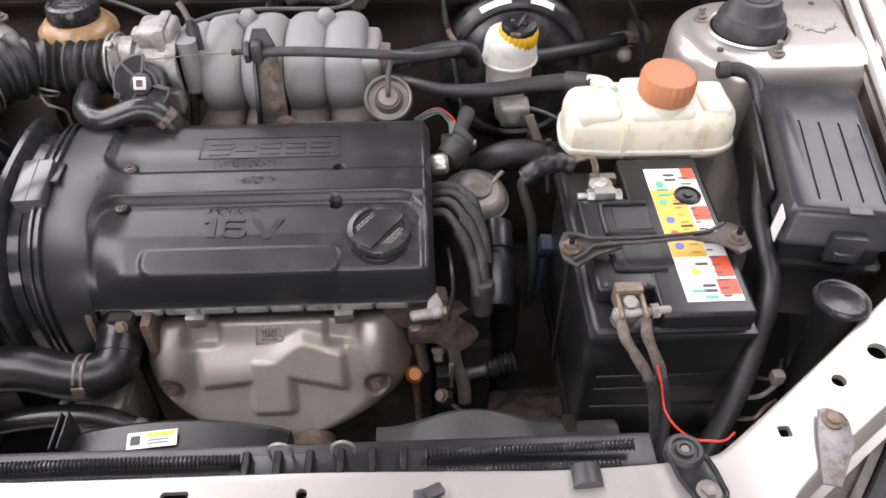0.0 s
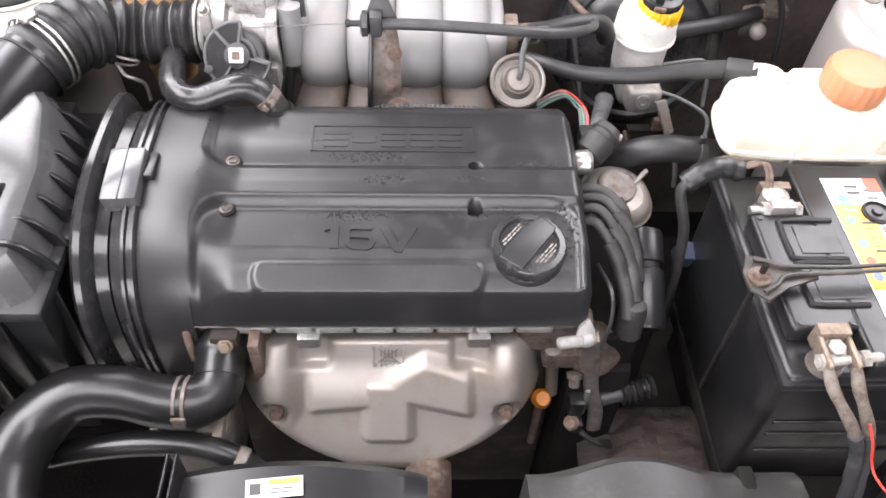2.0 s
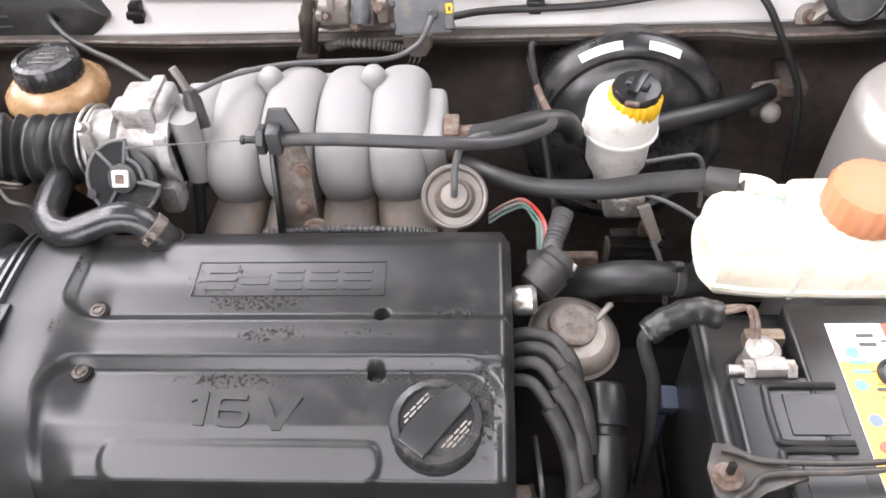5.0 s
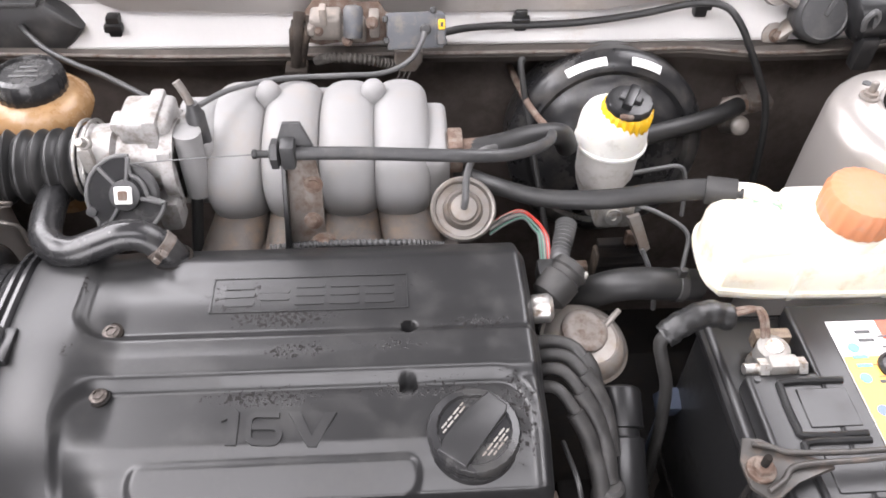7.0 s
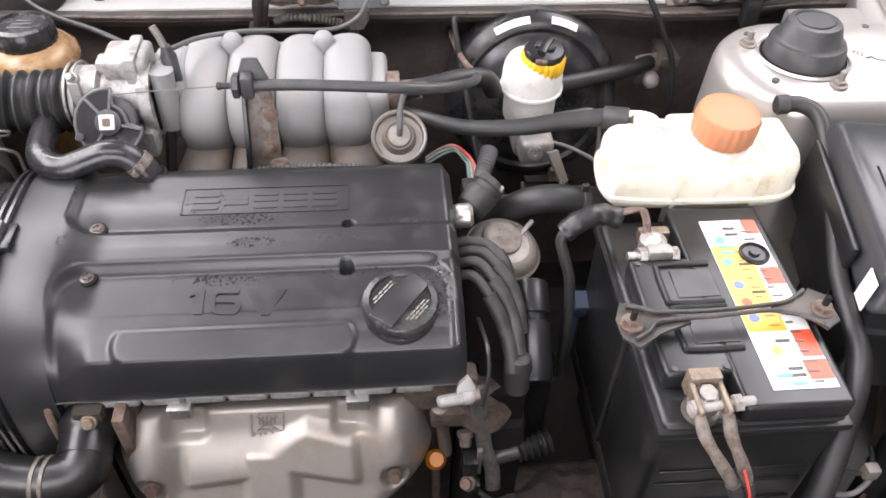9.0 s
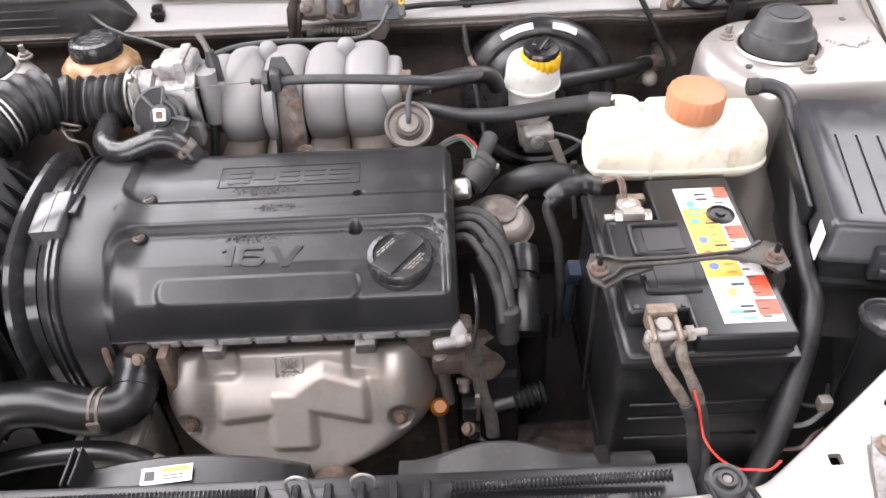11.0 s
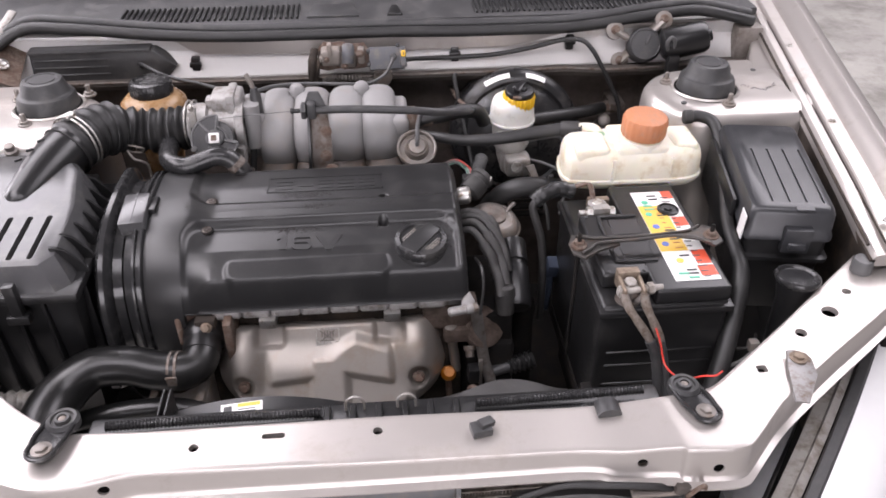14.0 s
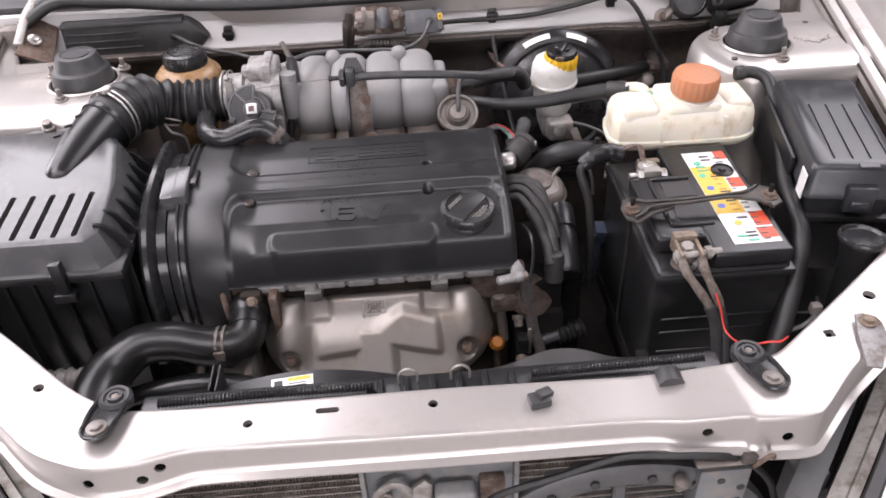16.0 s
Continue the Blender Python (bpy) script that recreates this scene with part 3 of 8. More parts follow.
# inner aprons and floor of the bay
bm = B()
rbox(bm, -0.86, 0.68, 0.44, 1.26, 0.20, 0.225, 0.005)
part("undertray", bm, DIRT_SHADE, body, "dirty floor under the engine, coloured near-black for deep shade")
for s in (1, -1):
    def X(x):
        return x if s > 0 else mirror(x)
    # fender with gutter, swept along the bay's edge
    rings = []
    for k in range(33):
        t = k / 32
        y = 0.545 + 1.15 * t
        x = 0.572 + (y - 0.55) * 0.165
        z = 0.802 + (y - 0.55) * 0.085
        sec = [(-0.029, -0.018), (-0.0275, -0.010), (-0.025, -0.004), (-0.020, 0.0), (-0.009, 0.001), (-0.006, -0.001), (-0.0045, -0.006), (-0.0005, -0.006), (0.001, -0.001), (0.004, 0.001), (0.023, 0.002),
               (0.026, -0.003), (0.030, -0.003), (0.033, 0.003), (0.050, 0.019), (0.058, 0.022), (0.070, 0.020), (0.084, 0.010), (0.094, -0.015), (0.102, -0.09), (0.107, -0.20), (0.107, -0.45), (0.101, -0.45),
               (0.101, -0.20), (0.096, -0.09), (0.080, 0.002), (0.058, 0.014), (0.044, 0.006), (0.028, -0.018), (-0.018, -0.018)]
        curl = step(0.12, 0.0, t) * 0.012
        rings.append([Vector((X(x + a * (1 - 0.15 * step(0.1, 0, t))), y, z + b - curl)) for a, b in sec])
    part("fender", loft(B(), rings), SILVER, body, "silver front fender with a bolted inner gutter", sharp=30)
    for name, off, dz, r, mt in (("gutter_seam", -0.0025, -0.005, 0.0017, GRIME), ("gutter_edge_dirt", -0.0275, -0.006, 0.0022, GRIME)):
        line = []
        for k in range(12):
            y = 0.56 + 0.68 * k / 11
            line.append((X(0.572 + (y - 0.55) * 0.165 + off), y, 0.802 + (y - 0.55) * 0.085 + dz))
        part(name, tube(B(), line, r, 8, 4), mt, body, "dark dirty seam along the gutter")
    rings = []
    for k in range(33):
        y = 0.545 + 0.70 * k / 32
        x, z = 0.572 + (y - 0.55) * 0.165, 0.802 + (y - 0.55) * 0.085
        rings.append([Vector((X(x + a), y, z + b)) for a, b in ((-0.026, -0.36), (-0.026, -0.0185), (-0.018, -0.0185), (-0.018, -0.36))])
    part("fender_wall", loft(B(), rings), GRIME, body, "dark grimy inner wall below the gutter")
    for y in (0.60, 0.856, 1.12, 1.36):
        bm = B()
        bolt(bm, (X(0.572 + (y - 0.55) * 0.165 + 0.012), y, 0.8035 + (y - 0.55) * 0.085), (0, 0, 1), 0.0042, 0.004)
        part("fender_bolt", bm, STEEL, body)
    # strut tower
    rings = []
    for gx, z in ((0.008, 0.30), (0.006, 0.55), (0.003, 0.74), (0.0, 0.806), (-0.002, 0.815), (-0.007, 0.823), (-0.014, 0.828), (-0.030, 0.832), (-0.060, 0.833)):
        rings.append([Vector((X(px + 0.530), py + 0.990, z)) for px, py in rounded(0.33 + 2 * gx, 0.205 + 2 * gx, max(0.03, 0.1 + gx), 12)])
    tower = part("strut_tower", loft(B(), rings), SILVER, body, "silver strut tower with a worn painted top", sharp=50)
    bm = B()
    rbox(bm, min(X(0.50), X(0.655)), max(X(0.50), X(0.605)), 0.96, 1.12, 0.76, 0.8285, 0.006)
    part("tower_brace", bm, SILVER, body)
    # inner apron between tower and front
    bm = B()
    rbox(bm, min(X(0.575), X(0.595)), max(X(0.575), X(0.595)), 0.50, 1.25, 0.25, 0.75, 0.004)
    part("inner_apron", bm, DIRT_SHADE, body)
    # tall rear corner by the hinge
    rings = []
    for k in range(9):
        t = k / 8
        y, z = 1.07 + 0.155 * t, 0.8285 + 0.010 * step(0.15, 1.0, t)
        rings.append([Vector((X(x), y, z + dz)) for x, dz in ((0.580 + 0.066 * t, -0.08), (0.584 + 0.066 * t, -0.006), (0.591 + 0.066 * t, 0.0), (0.676, 0.002), (0.676, -0.08))])
    part("rear_gusset", loft(B(), rings), SILVER, body, sharp=45)
    bm = B()
    rbox(bm, min(X(0.606), X(0.655)), max(X(0.606), X(0.655)), 1.19, 1.2215, 0.79, 0.862, 0.003)
    part("corner_recess", bm, SILVER_DARK, body, "darker brownish corner of the scuttle wall")

# firewall, shelf and scuttle wall
bm = B()
rbox(bm, -0.84, 0.62, 1.228, 1.25, 0.22, 0.80, 0.003)
part("firewall", bm, FIREWALL, body, "dark grimy firewall")
bm = B()
rings = []
for k in range(61):
    x = -0.86 + 1.5 * k / 60
    bow = 0.012 * step(0.25, 0.5, abs(x - CX)) - 0.020 * bump(x, 0.30, 0.50, 0.1)
    rings.append([Vector((x, 1.180 + bow, 0.782)), Vector((x, 1.174 + bow, 0.792)), Vector((x, 1.176 + bow, 0.800)), Vector((x, 1.184 + bow, 0.802)), Vector((x, 1.192 + bow, 0.796)),
                  Vector((x, 1.222, 0.795)), Vector((x, 1.222, 0.784)), Vector((x, 1.19 + bow, 0.782))])
part("shelf", loft(B(), rings), LEDGE, body, "grimy brown ledge along the firewall")
bm = tube(B(), [(-0.86 + 0.075 * i, 1.1735 + 0.012 * step(0.25, 0.5, abs(-0.86 + 0.075 * i - CX)) - 0.020 * bump(-0.86 + 0.075 * i, 0.30, 0.50, 0.1), 0.799) for i in range(21)], 0.0024, 8, 4)
part("shelf_lip", bm, BRACKET, body)
bm = B()
rings = []
for k in range(61):
    x = -0.86 + 1.5 * k / 60
    top = 0.862 + 0.012 * step(0.3, 0.7, abs(x - CX))
    fold = 0.012 * bump(x, -0.42, 0.30, 0.08)
    rings.append([Vector((x, 1.199, 0.790)), Vector((x, 1.199, 0.799)), Vector((x, 1.219, 0.832)), Vector((x, 1.224 - fold * 0.3, 0.843)), Vector((x, 1.222 - fold, 0.846)), Vector((x, 1.220 - fold, top)), Vector((x, 1.236, top)), Vector((x, 1.24, 0.83)), Vector((x, 1.24, 0.79))])
part("scuttle_wall", loft(B(), rings), SILVER_LIT, body, "silver painted scuttle wall under the windscreen", sharp=30)


rings = []
for k in range(61):
    x = -0.80 + 1.40 * k / 60
    low = float(np.interp(x, (-0.80, -0.58, -0.47, -0.44, -0.25, 0.15, 0.28, 0.62), (0.884, 0.878, 0.865, 0.839, 0.833, 0.831, 0.856, 0.872)))
    top = max(0.872, low + 0.004)
    rings.append([Vector((x, 1.2195, low)), Vector((x, 1.211, low + 0.001)), Vector((x, 1.209, low + 0.004)), Vector((x, 1.207, top)), Vector((x, 1.2195, top))])
part("scuttle_lip", loft(B(), rings), SILVER, body, "folded silver lip over the scuttle wall", sharp=30)


def edge_z(x):
    return 0.870 + 0.022 * step(0.35, 0.62, abs(x - CX)) + 0.006 * step(-0.35, -0.50, x) - 0.004 * bump(x, 0.0, 0.35, 0.2)


# rubber seal along the scuttle
seal = thing("weather_seal", (CX, 1.21, 0.87), "long black rubber weather seal along the scuttle", "rubber seal")
for name, dy, dz, r in (("bead", 0.0, 0.0, 0.0105), ("lip", 0.021, 0.008, 0.0095)):
    bm = tube(B(), [(-0.80, 1.19 + dy, 0.868 + dz)] + [(-0.74 + 0.067 * i, 1.213 + dy, edge_z(-0.74 + 0.067 * i) + dz) for i in range(20)] + [(0.635, 1.20 + dy, 0.872 + dz)], r, 12, 4)
    part(name, bm, DARK if name == "lip" else RUBBER, seal)

# cowl grille of the windscreen
cowl = thing("cowl_grille", (CX, 1.35, 0.87), "dark grey plastic cowl grille under the windscreen", "cowl panel")
bm = B()
rbox(bm, -0.87, 0.66, 1.243, 1.50, 0.868, 0.884, 0.004)
part("panel", bm, DARK, cowl)
GRILL = B()
rbox(GRILL, -0.0022, 0.0022, 1.262, 1.335, 0.882, 0.889, 0.001, 1)
slat_mesh = mesh_of("slat", GRILL, PLASTIC, (0, 0, 0))
for x0, x1 in ((-0.585, -0.235), (0.10, 0.50)):
    n = int((x1 - x0) / 0.0105)
    for i in range(n):
        o = new("slat", slat_mesh)
        o.parent = cowl
        o.location = Vector((x0 + i * 0.0105, 0, 0)) - BASE[cowl]
bm = B()
plate(bm, [(-0.014, 0), (0.014, 0), (0.006, 0.05), (-0.006, 0.05)], 0.005, axis((-0.06, 1.262, 0.8845), (0, 0, 1)), 0.002)
part("washer_mount", bm, PLASTIC, cowl)
bm = B()
plate(bm, [(-0.05, 0), (0.05, 0), (0.04, 0.07), (-0.04, 0.07)], 0.004, axis((-0.18, 1.262, 0.8845), (0, 0, 1)), 0.002)
part("blank", bm, DARK, cowl)
# windscreen and wall that closes the bay behind
bm = B()
rbox(bm, -0.9, 0.7, 1.5, 1.52, 0.86, 1.0, 0.003)
part("windscreen_base", bm, PLASTIC, cowl)

# ---- engine block and head below the covers ----
engine = thing("engine_block", (-0.2, 0.75, 0.23), "dirty cast aluminium engine block and cylinder head", "engine")
bm = B()
rbox(bm, -0.385, 0.012, 0.655, 0.86, 0.24, 0.56, 0.012)
part("block", bm, GRIME, engine)
bm = B()
rbox(bm, -0.385, 0.005, 0.645, 0.88, 0.56, 0.698, 0.008)
part("cylinder_head", bm, GRIME, engine, "dirty brown stained cylinder head")
bm = B()
for i in range(8):
    x = -0.3285 + i * 0.0416
    rbox(bm, x - 0.0196, x + 0.0196, 0.6195, 0.645, 0.679, 0.6925, 0.0045, 3)
rbox(bm, -0.345, 0.006, 0.626, 0.645, 0.678, 0.6915, 0.002)
part("head_flange", bm, ALLOY_MID, engine, "scalloped aluminium flange")
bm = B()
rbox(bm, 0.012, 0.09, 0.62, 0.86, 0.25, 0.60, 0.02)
part("end_housing", bm, DIRT_SHADE, engine)
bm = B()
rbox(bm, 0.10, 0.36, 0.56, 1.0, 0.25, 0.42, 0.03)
gearbox = part("gearbox", bm, DIRT_SHADE, engine)
bm = sheet(B(), 40, 40, lambda u, v: Vector((0.05 + 0.26 * u, 0.48 + 0.19 * v, 0.425 + 0.045 * math.sin(math.pi * u) ** 0.6 * math.sin(math.pi * v) ** 0.6 + 0.010 * noise.noise(Vector((u * 9, v * 9, 2.0))) + 0.004 * noise.noise(Vector((u * 30, v * 30, 5.0))))))
part("crusted_top", thick(bm, -0.004), CRUST, gearbox, "crusted brown gearbox top")

# ---- valve cover ----
cover = thing("valve_cover", (-0.19, 0.75, 0.67), "dusty satin black plastic valve cover with raised lettering", "engine cover")
X0, X1, Y0, Y1 = -0.386, 0.014, 0.6195, 0.879


ARC = [(0.885, 0.62), (0.888, 0.70), (0.880, 0.765), (0.850, 0.792), (0.80, 0.799), (0.73, 0.796), (0.672, 0.778), (0.632, 0.738), (0.616, 0.68), (0.618, 0.60), (0.645, 0.53), (0.70, 0.47)]
ARC_Y, ARC_Z = zip(*sorted((p.y, p.z) for p in spline([(0, y, z) for y, z in ARC[1:9]], 12)))


def front_slope(y):
    """Height of the front half: the steep front face, its rounded edge, the gently rising top."""
    return sum(float(np.interp(y + d, (0.6185, 0.6195, 0.6250, 0.635, 0.643, 0.650, 0.656, 0.664, 0.70, 0.735), (0.705, 0.7125, 0.753, 0.7583, 0.7622, 0.7662, 0.7692, 0.7735, 0.778, 0.782))) for d in (-0.001, 0, 0.001)) / 3


def cover_z(x, y):
    z = front_slope(y) + 0.008 * step(0.735, 0.80, y) - 0.020 * step(0.84, 0.885, y)
    z += 0.006 * step(0.709, 0.720, y)                               # rear half stands higher
    z += (float(np.interp(y, ARC_Y, ARC_Z)) - z) * (1 - step(-0.386, -0.340, x))     # runs into the curved end
    z -= 0.0075 * pad(x, y, -0.380, 0.003, 0.50, 0.714, 0.034, 0.012)  # front inset
    z -= 0.0065 * pad(x, y, -0.380, 0.05, 0.757, 0.95, 0.024, 0.012)  # rear inset
    shelf = 0.7602 - 0.50 * max(0.0, 0.6475 - y)     # flat shelf on the front edge
    z += max(0.0, shelf - z) * pad(x, y, -0.322, -0.094, 0.6195, 0.6550, 0.0176, 0.0075) * step(0.6195, 0.6240, y)
    for hx, hy in ((-0.101, 0.709), (-0.099, 0.760)):
        z -= 0.012 * (1 - step(0.005, 0.0075, math.hypot(x - hx, y - hy)))
    z -= 0.014 * (1 - step(0.0, 0.012, X1 - x)) ** 2
    z -= 0.015 * (1 - step(0.0, 0.010, Y1 - y)) ** 2
    return z


def cover_skin(u, v):
    x, y = X0 + (X1 - X0) * u, Y0 + (Y1 - Y0) * v * (0.5 + 0.5 * v)
    return Vector((x, y, cover_z(x, y)))


bm = B()
NU, NV = 180, 150
sheet(bm, NU, NV, cover_skin)
bm.verts.ensure_lookup_table()
rim = [(i, 0) for i in range(NU + 1)] + [(NU, j) for j in range(1, NV + 1)] + [(i, NV) for i in range(NU - 1, -1, -1)] + [(0, j) for j in range(NV - 1, 0, -1)]
rv = [bm.verts[i * (NV + 1) + j] for i, j in rim]
prev = rv
for dz, grow in ((0.02, 0.001), (0.694, 0.002)):
    ring = []
    for v in rv:
        dx = grow * (1 if v.co.x > X1 - 0.001 else 0)
        dy = grow * (-1 if v.co.y < Y0 + 0.001 else 1 if v.co.y > Y1 - 0.001 else 0)
        ring.append(bm.verts.new((v.co.x + dx, v.co.y + dy, max(v.co.z - dz, 0.6955) if dz < 0.1 else dz)))
    n = len(ring)
    for i in range(n):
        bm.faces.new((prev[i], ring[i], ring[(i + 1) % n], prev[(i + 1) % n]))
    prev = ring
part("shell", bm, SHELL, cover, sharp=50)
def on_cover(x, y):
    return axis((x, y, cover_z(x, y)), (0, -(cover_z(x, y + 0.01) - cover_z(x, y - 0.01)) / 0.02, 1))


def ribbon(line, half):
    """Outline of a flat stroke round a line."""
    sides = ([], [])
    for k, p in enumerate(line):
        a, b = line[max(k - 1, 0)], line[min(k + 1, len(line) - 1)]
        d = math.hypot(b[0] - a[0], b[1] - a[1])
        nx, ny = (a[1] - b[1]) / d * half, (b[0] - a[0]) / d * half
        sides[0].append((p[0] + nx, p[1] + ny))
        sides[1].append((p[0] - nx, p[1] - ny))
    return sides[0] + sides[1][::-1]


def bend(cx, cy, rx, ry, a0, a1, n=6):
    return [(cx + rx * math.cos(radians(a0 + (a1 - a0) * k / n)), cy + ry * math.sin(radians(a0 + (a1 - a0) * k / n))) for k in range(n + 1)]


# the figures are 12 units high; the six is one curled stroke
SIX = [(11.8, 10.9)] + bend(4.0, 8.2, 2.7, 2.7, 90, 180) + bend(4.0, 3.8, 2.7, 2.7, 180, 270) + bend(9.6, 3.7, 2.6, 2.6, -90, 0) + bend(9.6, 3.9, 2.6, 2.6, 0, 90) + [(2.4, 6.5)]
bm = B()
for figure, dx in (([(2.2, 0), (6.0, 0), (6.0, 12), (3.2, 12), (0, 10.2), (0, 8.2), (2.2, 9.2)], 0), (ribbon(SIX, 1.03), 8.6), ([(7.0, 0), (10.2, 0), (17.0, 12), (13.2, 12), (8.6, 3.4), (4.0, 12), (0, 12)], 23.6)):
    n = len(bm.verts)
    plate(bm, [(-0.2525 + 0.00228 * (x + dx), 0.6628 + 0.00238 * y - 0.05 * 0.00228 * (x + dx)) for x, y in figure], 0.0024, Matrix())
for v in bm.verts:                   # lay the figures on the slope
    v.co.z += cover_z(v.co.x, v.co.y) - 0.0006
part("raised_letters", bm, COVER, cover, "raised black letters 16V")
bm = B()
for w, d, dx, dy in ((0.175, 0.0016, 0, 0.019), (0.175, 0.0016, 0, -0.019), (0.0016, 0.04, 0.0865, 0), (0.0016, 0.04, -0.0865, 0)):
    plate(bm, rounded(w, d, 0.0009, 2), 0.0008, on_cover(-0.186 + dx, 0.800 + dy))
for k in range(5):
    x = -0.186 - 0.062 + 0.031 * k
    for dy in ((-0.0095, 0.0, 0.0095) if k != 1 else (-0.004, 0.004)):
        plate(bm, rounded(0.026, 0.0078, 0.002, 2), 0.0007, on_cover(x, 0.800 + dy))
part("raised_emblem", bm, COVER, cover, "framed emblem of raised black bars")
for x, y in ((-0.354, 0.708), (-0.353, 0.764)):
    # flat dark disc paints in a shaded recess round the bolt
    bm = lathe(B(), [(0.0098, -0.002), (0.0098, 0.0007), (0.0078, 0.0009)], axis((x, y, cover_z(x, y)), (0, -0.1, 1)), 24)
    part("recess_shade", bm, DIRT_SHADE, cover)
    bm = B()
    lathe(bm, [(0.0074, -0.002), (0.0074, 0.0022), (0.0062, 0.003)], axis((x, y, cover_z(x, y)), (0, -0.1, 1)), 18)
    lathe(bm, [(0.0050, 0.001), (0.0050, 0.0042), (0.0036, 0.0042), (0.0032, 0.001)], axis((x, y, cover_z(x, y)), (0, -0.1, 1)), 6)
    part("bolt", bm, DARK_BOLT, cover, "small brownish socket bolt")

# oil filler cap
cap = thing("oil_filler_cap", (-0.05, 0.664, 0.756), "round black plastic oil filler cap with a broad grip bar", "oil cap")
cm = axis((-0.049, 0.667, 0.7545), (0.01, -0.10, 1)) @ Matrix.Scale(0.935, 4)
bm = B()
lathe(bm, [(0.039, 0), (0.041, 0.004), (0.041, 0.016), (0.039, 0.019), (0.033, 0.020), (0.031, 0.017), (0.0, 0.0165)][:-1], cm, 72, 24, 0.02)
cap_disc = part("disc", bm, GLOSS, cap)
bm = B()
plate(bm, [(-0.0135, -0.036), (0.0165, -0.034), (0.0135, -0.012), (0.0135, 0.030), (0.010, 0.036), (-0.012, 0.037), (-0.0155, 0.010), (-0.0155, -0.022)], 0.0052, cm @ pose(0, 0, 0.0155, 0, 0, -40), 0.0022, 3)
part("grip", bm, COVER, cap)
for s in (1, -1):
    bm = B()
    for k in range(3 if s > 0 else 2):
        o = -0.017 + 0.003 * k
        for w in ((0.005, 0.008, 0.006, 0.008), (0.007, 0.006, 0.009, 0.004), (0.005, 0.008, 0.005))[k]:
            plate(bm, rounded(0.0014, w, 0.0003, 1), 0.0006, cm @ pose(0, 0, 0, 0, 0, -40) @ pose(s * (0.0195 + 0.0034 * k), o + w / 2 + 0.002 * s, 0.0168))
            o += w + 0.0016
    part("moulded_writing", bm, DUST_TRIM, cap_disc, "fine pale unreadable moulded writing")
bm = B()
lathe(bm, [(0.0415, -0.006), (0.0415, 0.004), (0.040, 0.006)], cm, 40)
part("collar", bm, COVER, cap)

# ---- timing cover ----
timing = thing("timing_cover", (-0.46, 0.74, 0.40), "black plastic timing belt cover with ribbed curved edges", "timing cover")


def arc(off):
    line = spline([(0, y, z) for y, z in ARC], 6)
    out = []
    for i, p in enumerate(line):
        d = (line[min(i + 1, len(line) - 1)] - line[max(i - 1, 0)]).normalized()
        out.append(p + Vector((0, d.z, -d.y)) * off)
    return out


def belt(bm, sec):
    """Sweeps (x, offset) round the cover's curved edge."""
    tracks = [[Vector((x, p.y, p.z)) for p in arc(o)] for x, o in sec]
    return loft(bm, [list(r) for r in zip(*tracks)])


bm = belt(B(), [(-0.384, -0.05), (-0.3855, 0.0), (-0.428, 0.002), (-0.434, -0.001), (-0.434, -0.05)])
part("inner_shell", bm, COVER, timing, sharp=30)
bm = belt(B(), [(-0.4342, -0.05), (-0.4342, -0.002), (-0.437, 0.003), (-0.440, 0.003), (-0.4415, -0.002), (-0.445, -0.002), (-0.446, 0.002), (-0.449, 0.002), (-0.450, -0.006), (-0.463, -0.010), (-0.466, -0.05)])
part("seam", bm, SEAM, timing, "double ribbed seam", sharp=30)
bm = belt(B(), [(-0.4662, -0.05), (-0.4662, -0.012), (-0.478, -0.010), (-0.481, 0.003), (-0.485, 0.009), (-0.491, 0.010), (-0.497, 0.003), (-0.499, -0.05)])
part("outer_shell", bm, SEAM, timing, sharp=30)
bm = B()
rbox(bm, -0.498, -0.39, 0.66, 0.87, 0.42, 0.70, 0.01)
part("core", bm, PLASTIC, timing)
bm = B()
rbox(bm, -0.018, 0.018, -0.032, 0.032, -0.012, 0.012, 0.003, 2, axis((-0.452, 0.728, 0.795), (-0.06, -0.16, 1)))
rbox(bm, -0.0007, 0.0007, -0.0325, 0.0325, 0.0112, 0.0128, 0.0003, 1, axis((-0.452, 0.728, 0.795), (-0.06, -0.16, 1)))
part("latch_block", bm, paint("worn_grey_plastic", (0.075, 0.075, 0.077), 0.15, 0, 200, 0.08, 0.01, (0.10, 0.098, 0.096), 0.25, 12), timing, "grey plastic latch block")
for y, z in ((0.78, 0.80),):
    bm = B()
    rbox(bm, -0.434, -0.424, y - 0.055, y - 0.02, z - 0.006, z + 0.004, 0.002)
    part("clip", bm, PLASTIC, timing)

# ---- exhaust heat shield ----
shield = thing("heat_shield", (-0.19, 0.6, 0.5), "pressed steel exhaust heat shield, dull silver with bolts", "heat shield")
SO, SZ = Vector((-0.1885, 0.628, 0.645)), Vector((0, -0.857, 0.515))
SD = Vector((0, -0.515, -0.857))


def shield_edge(v):
    """Half width at v metres below the top line."""
    t = min(0.995, max(0.0, (v - 0.05) / 0.112))
    return 0.1705 * (1 - t ** 2.3) ** 0.6


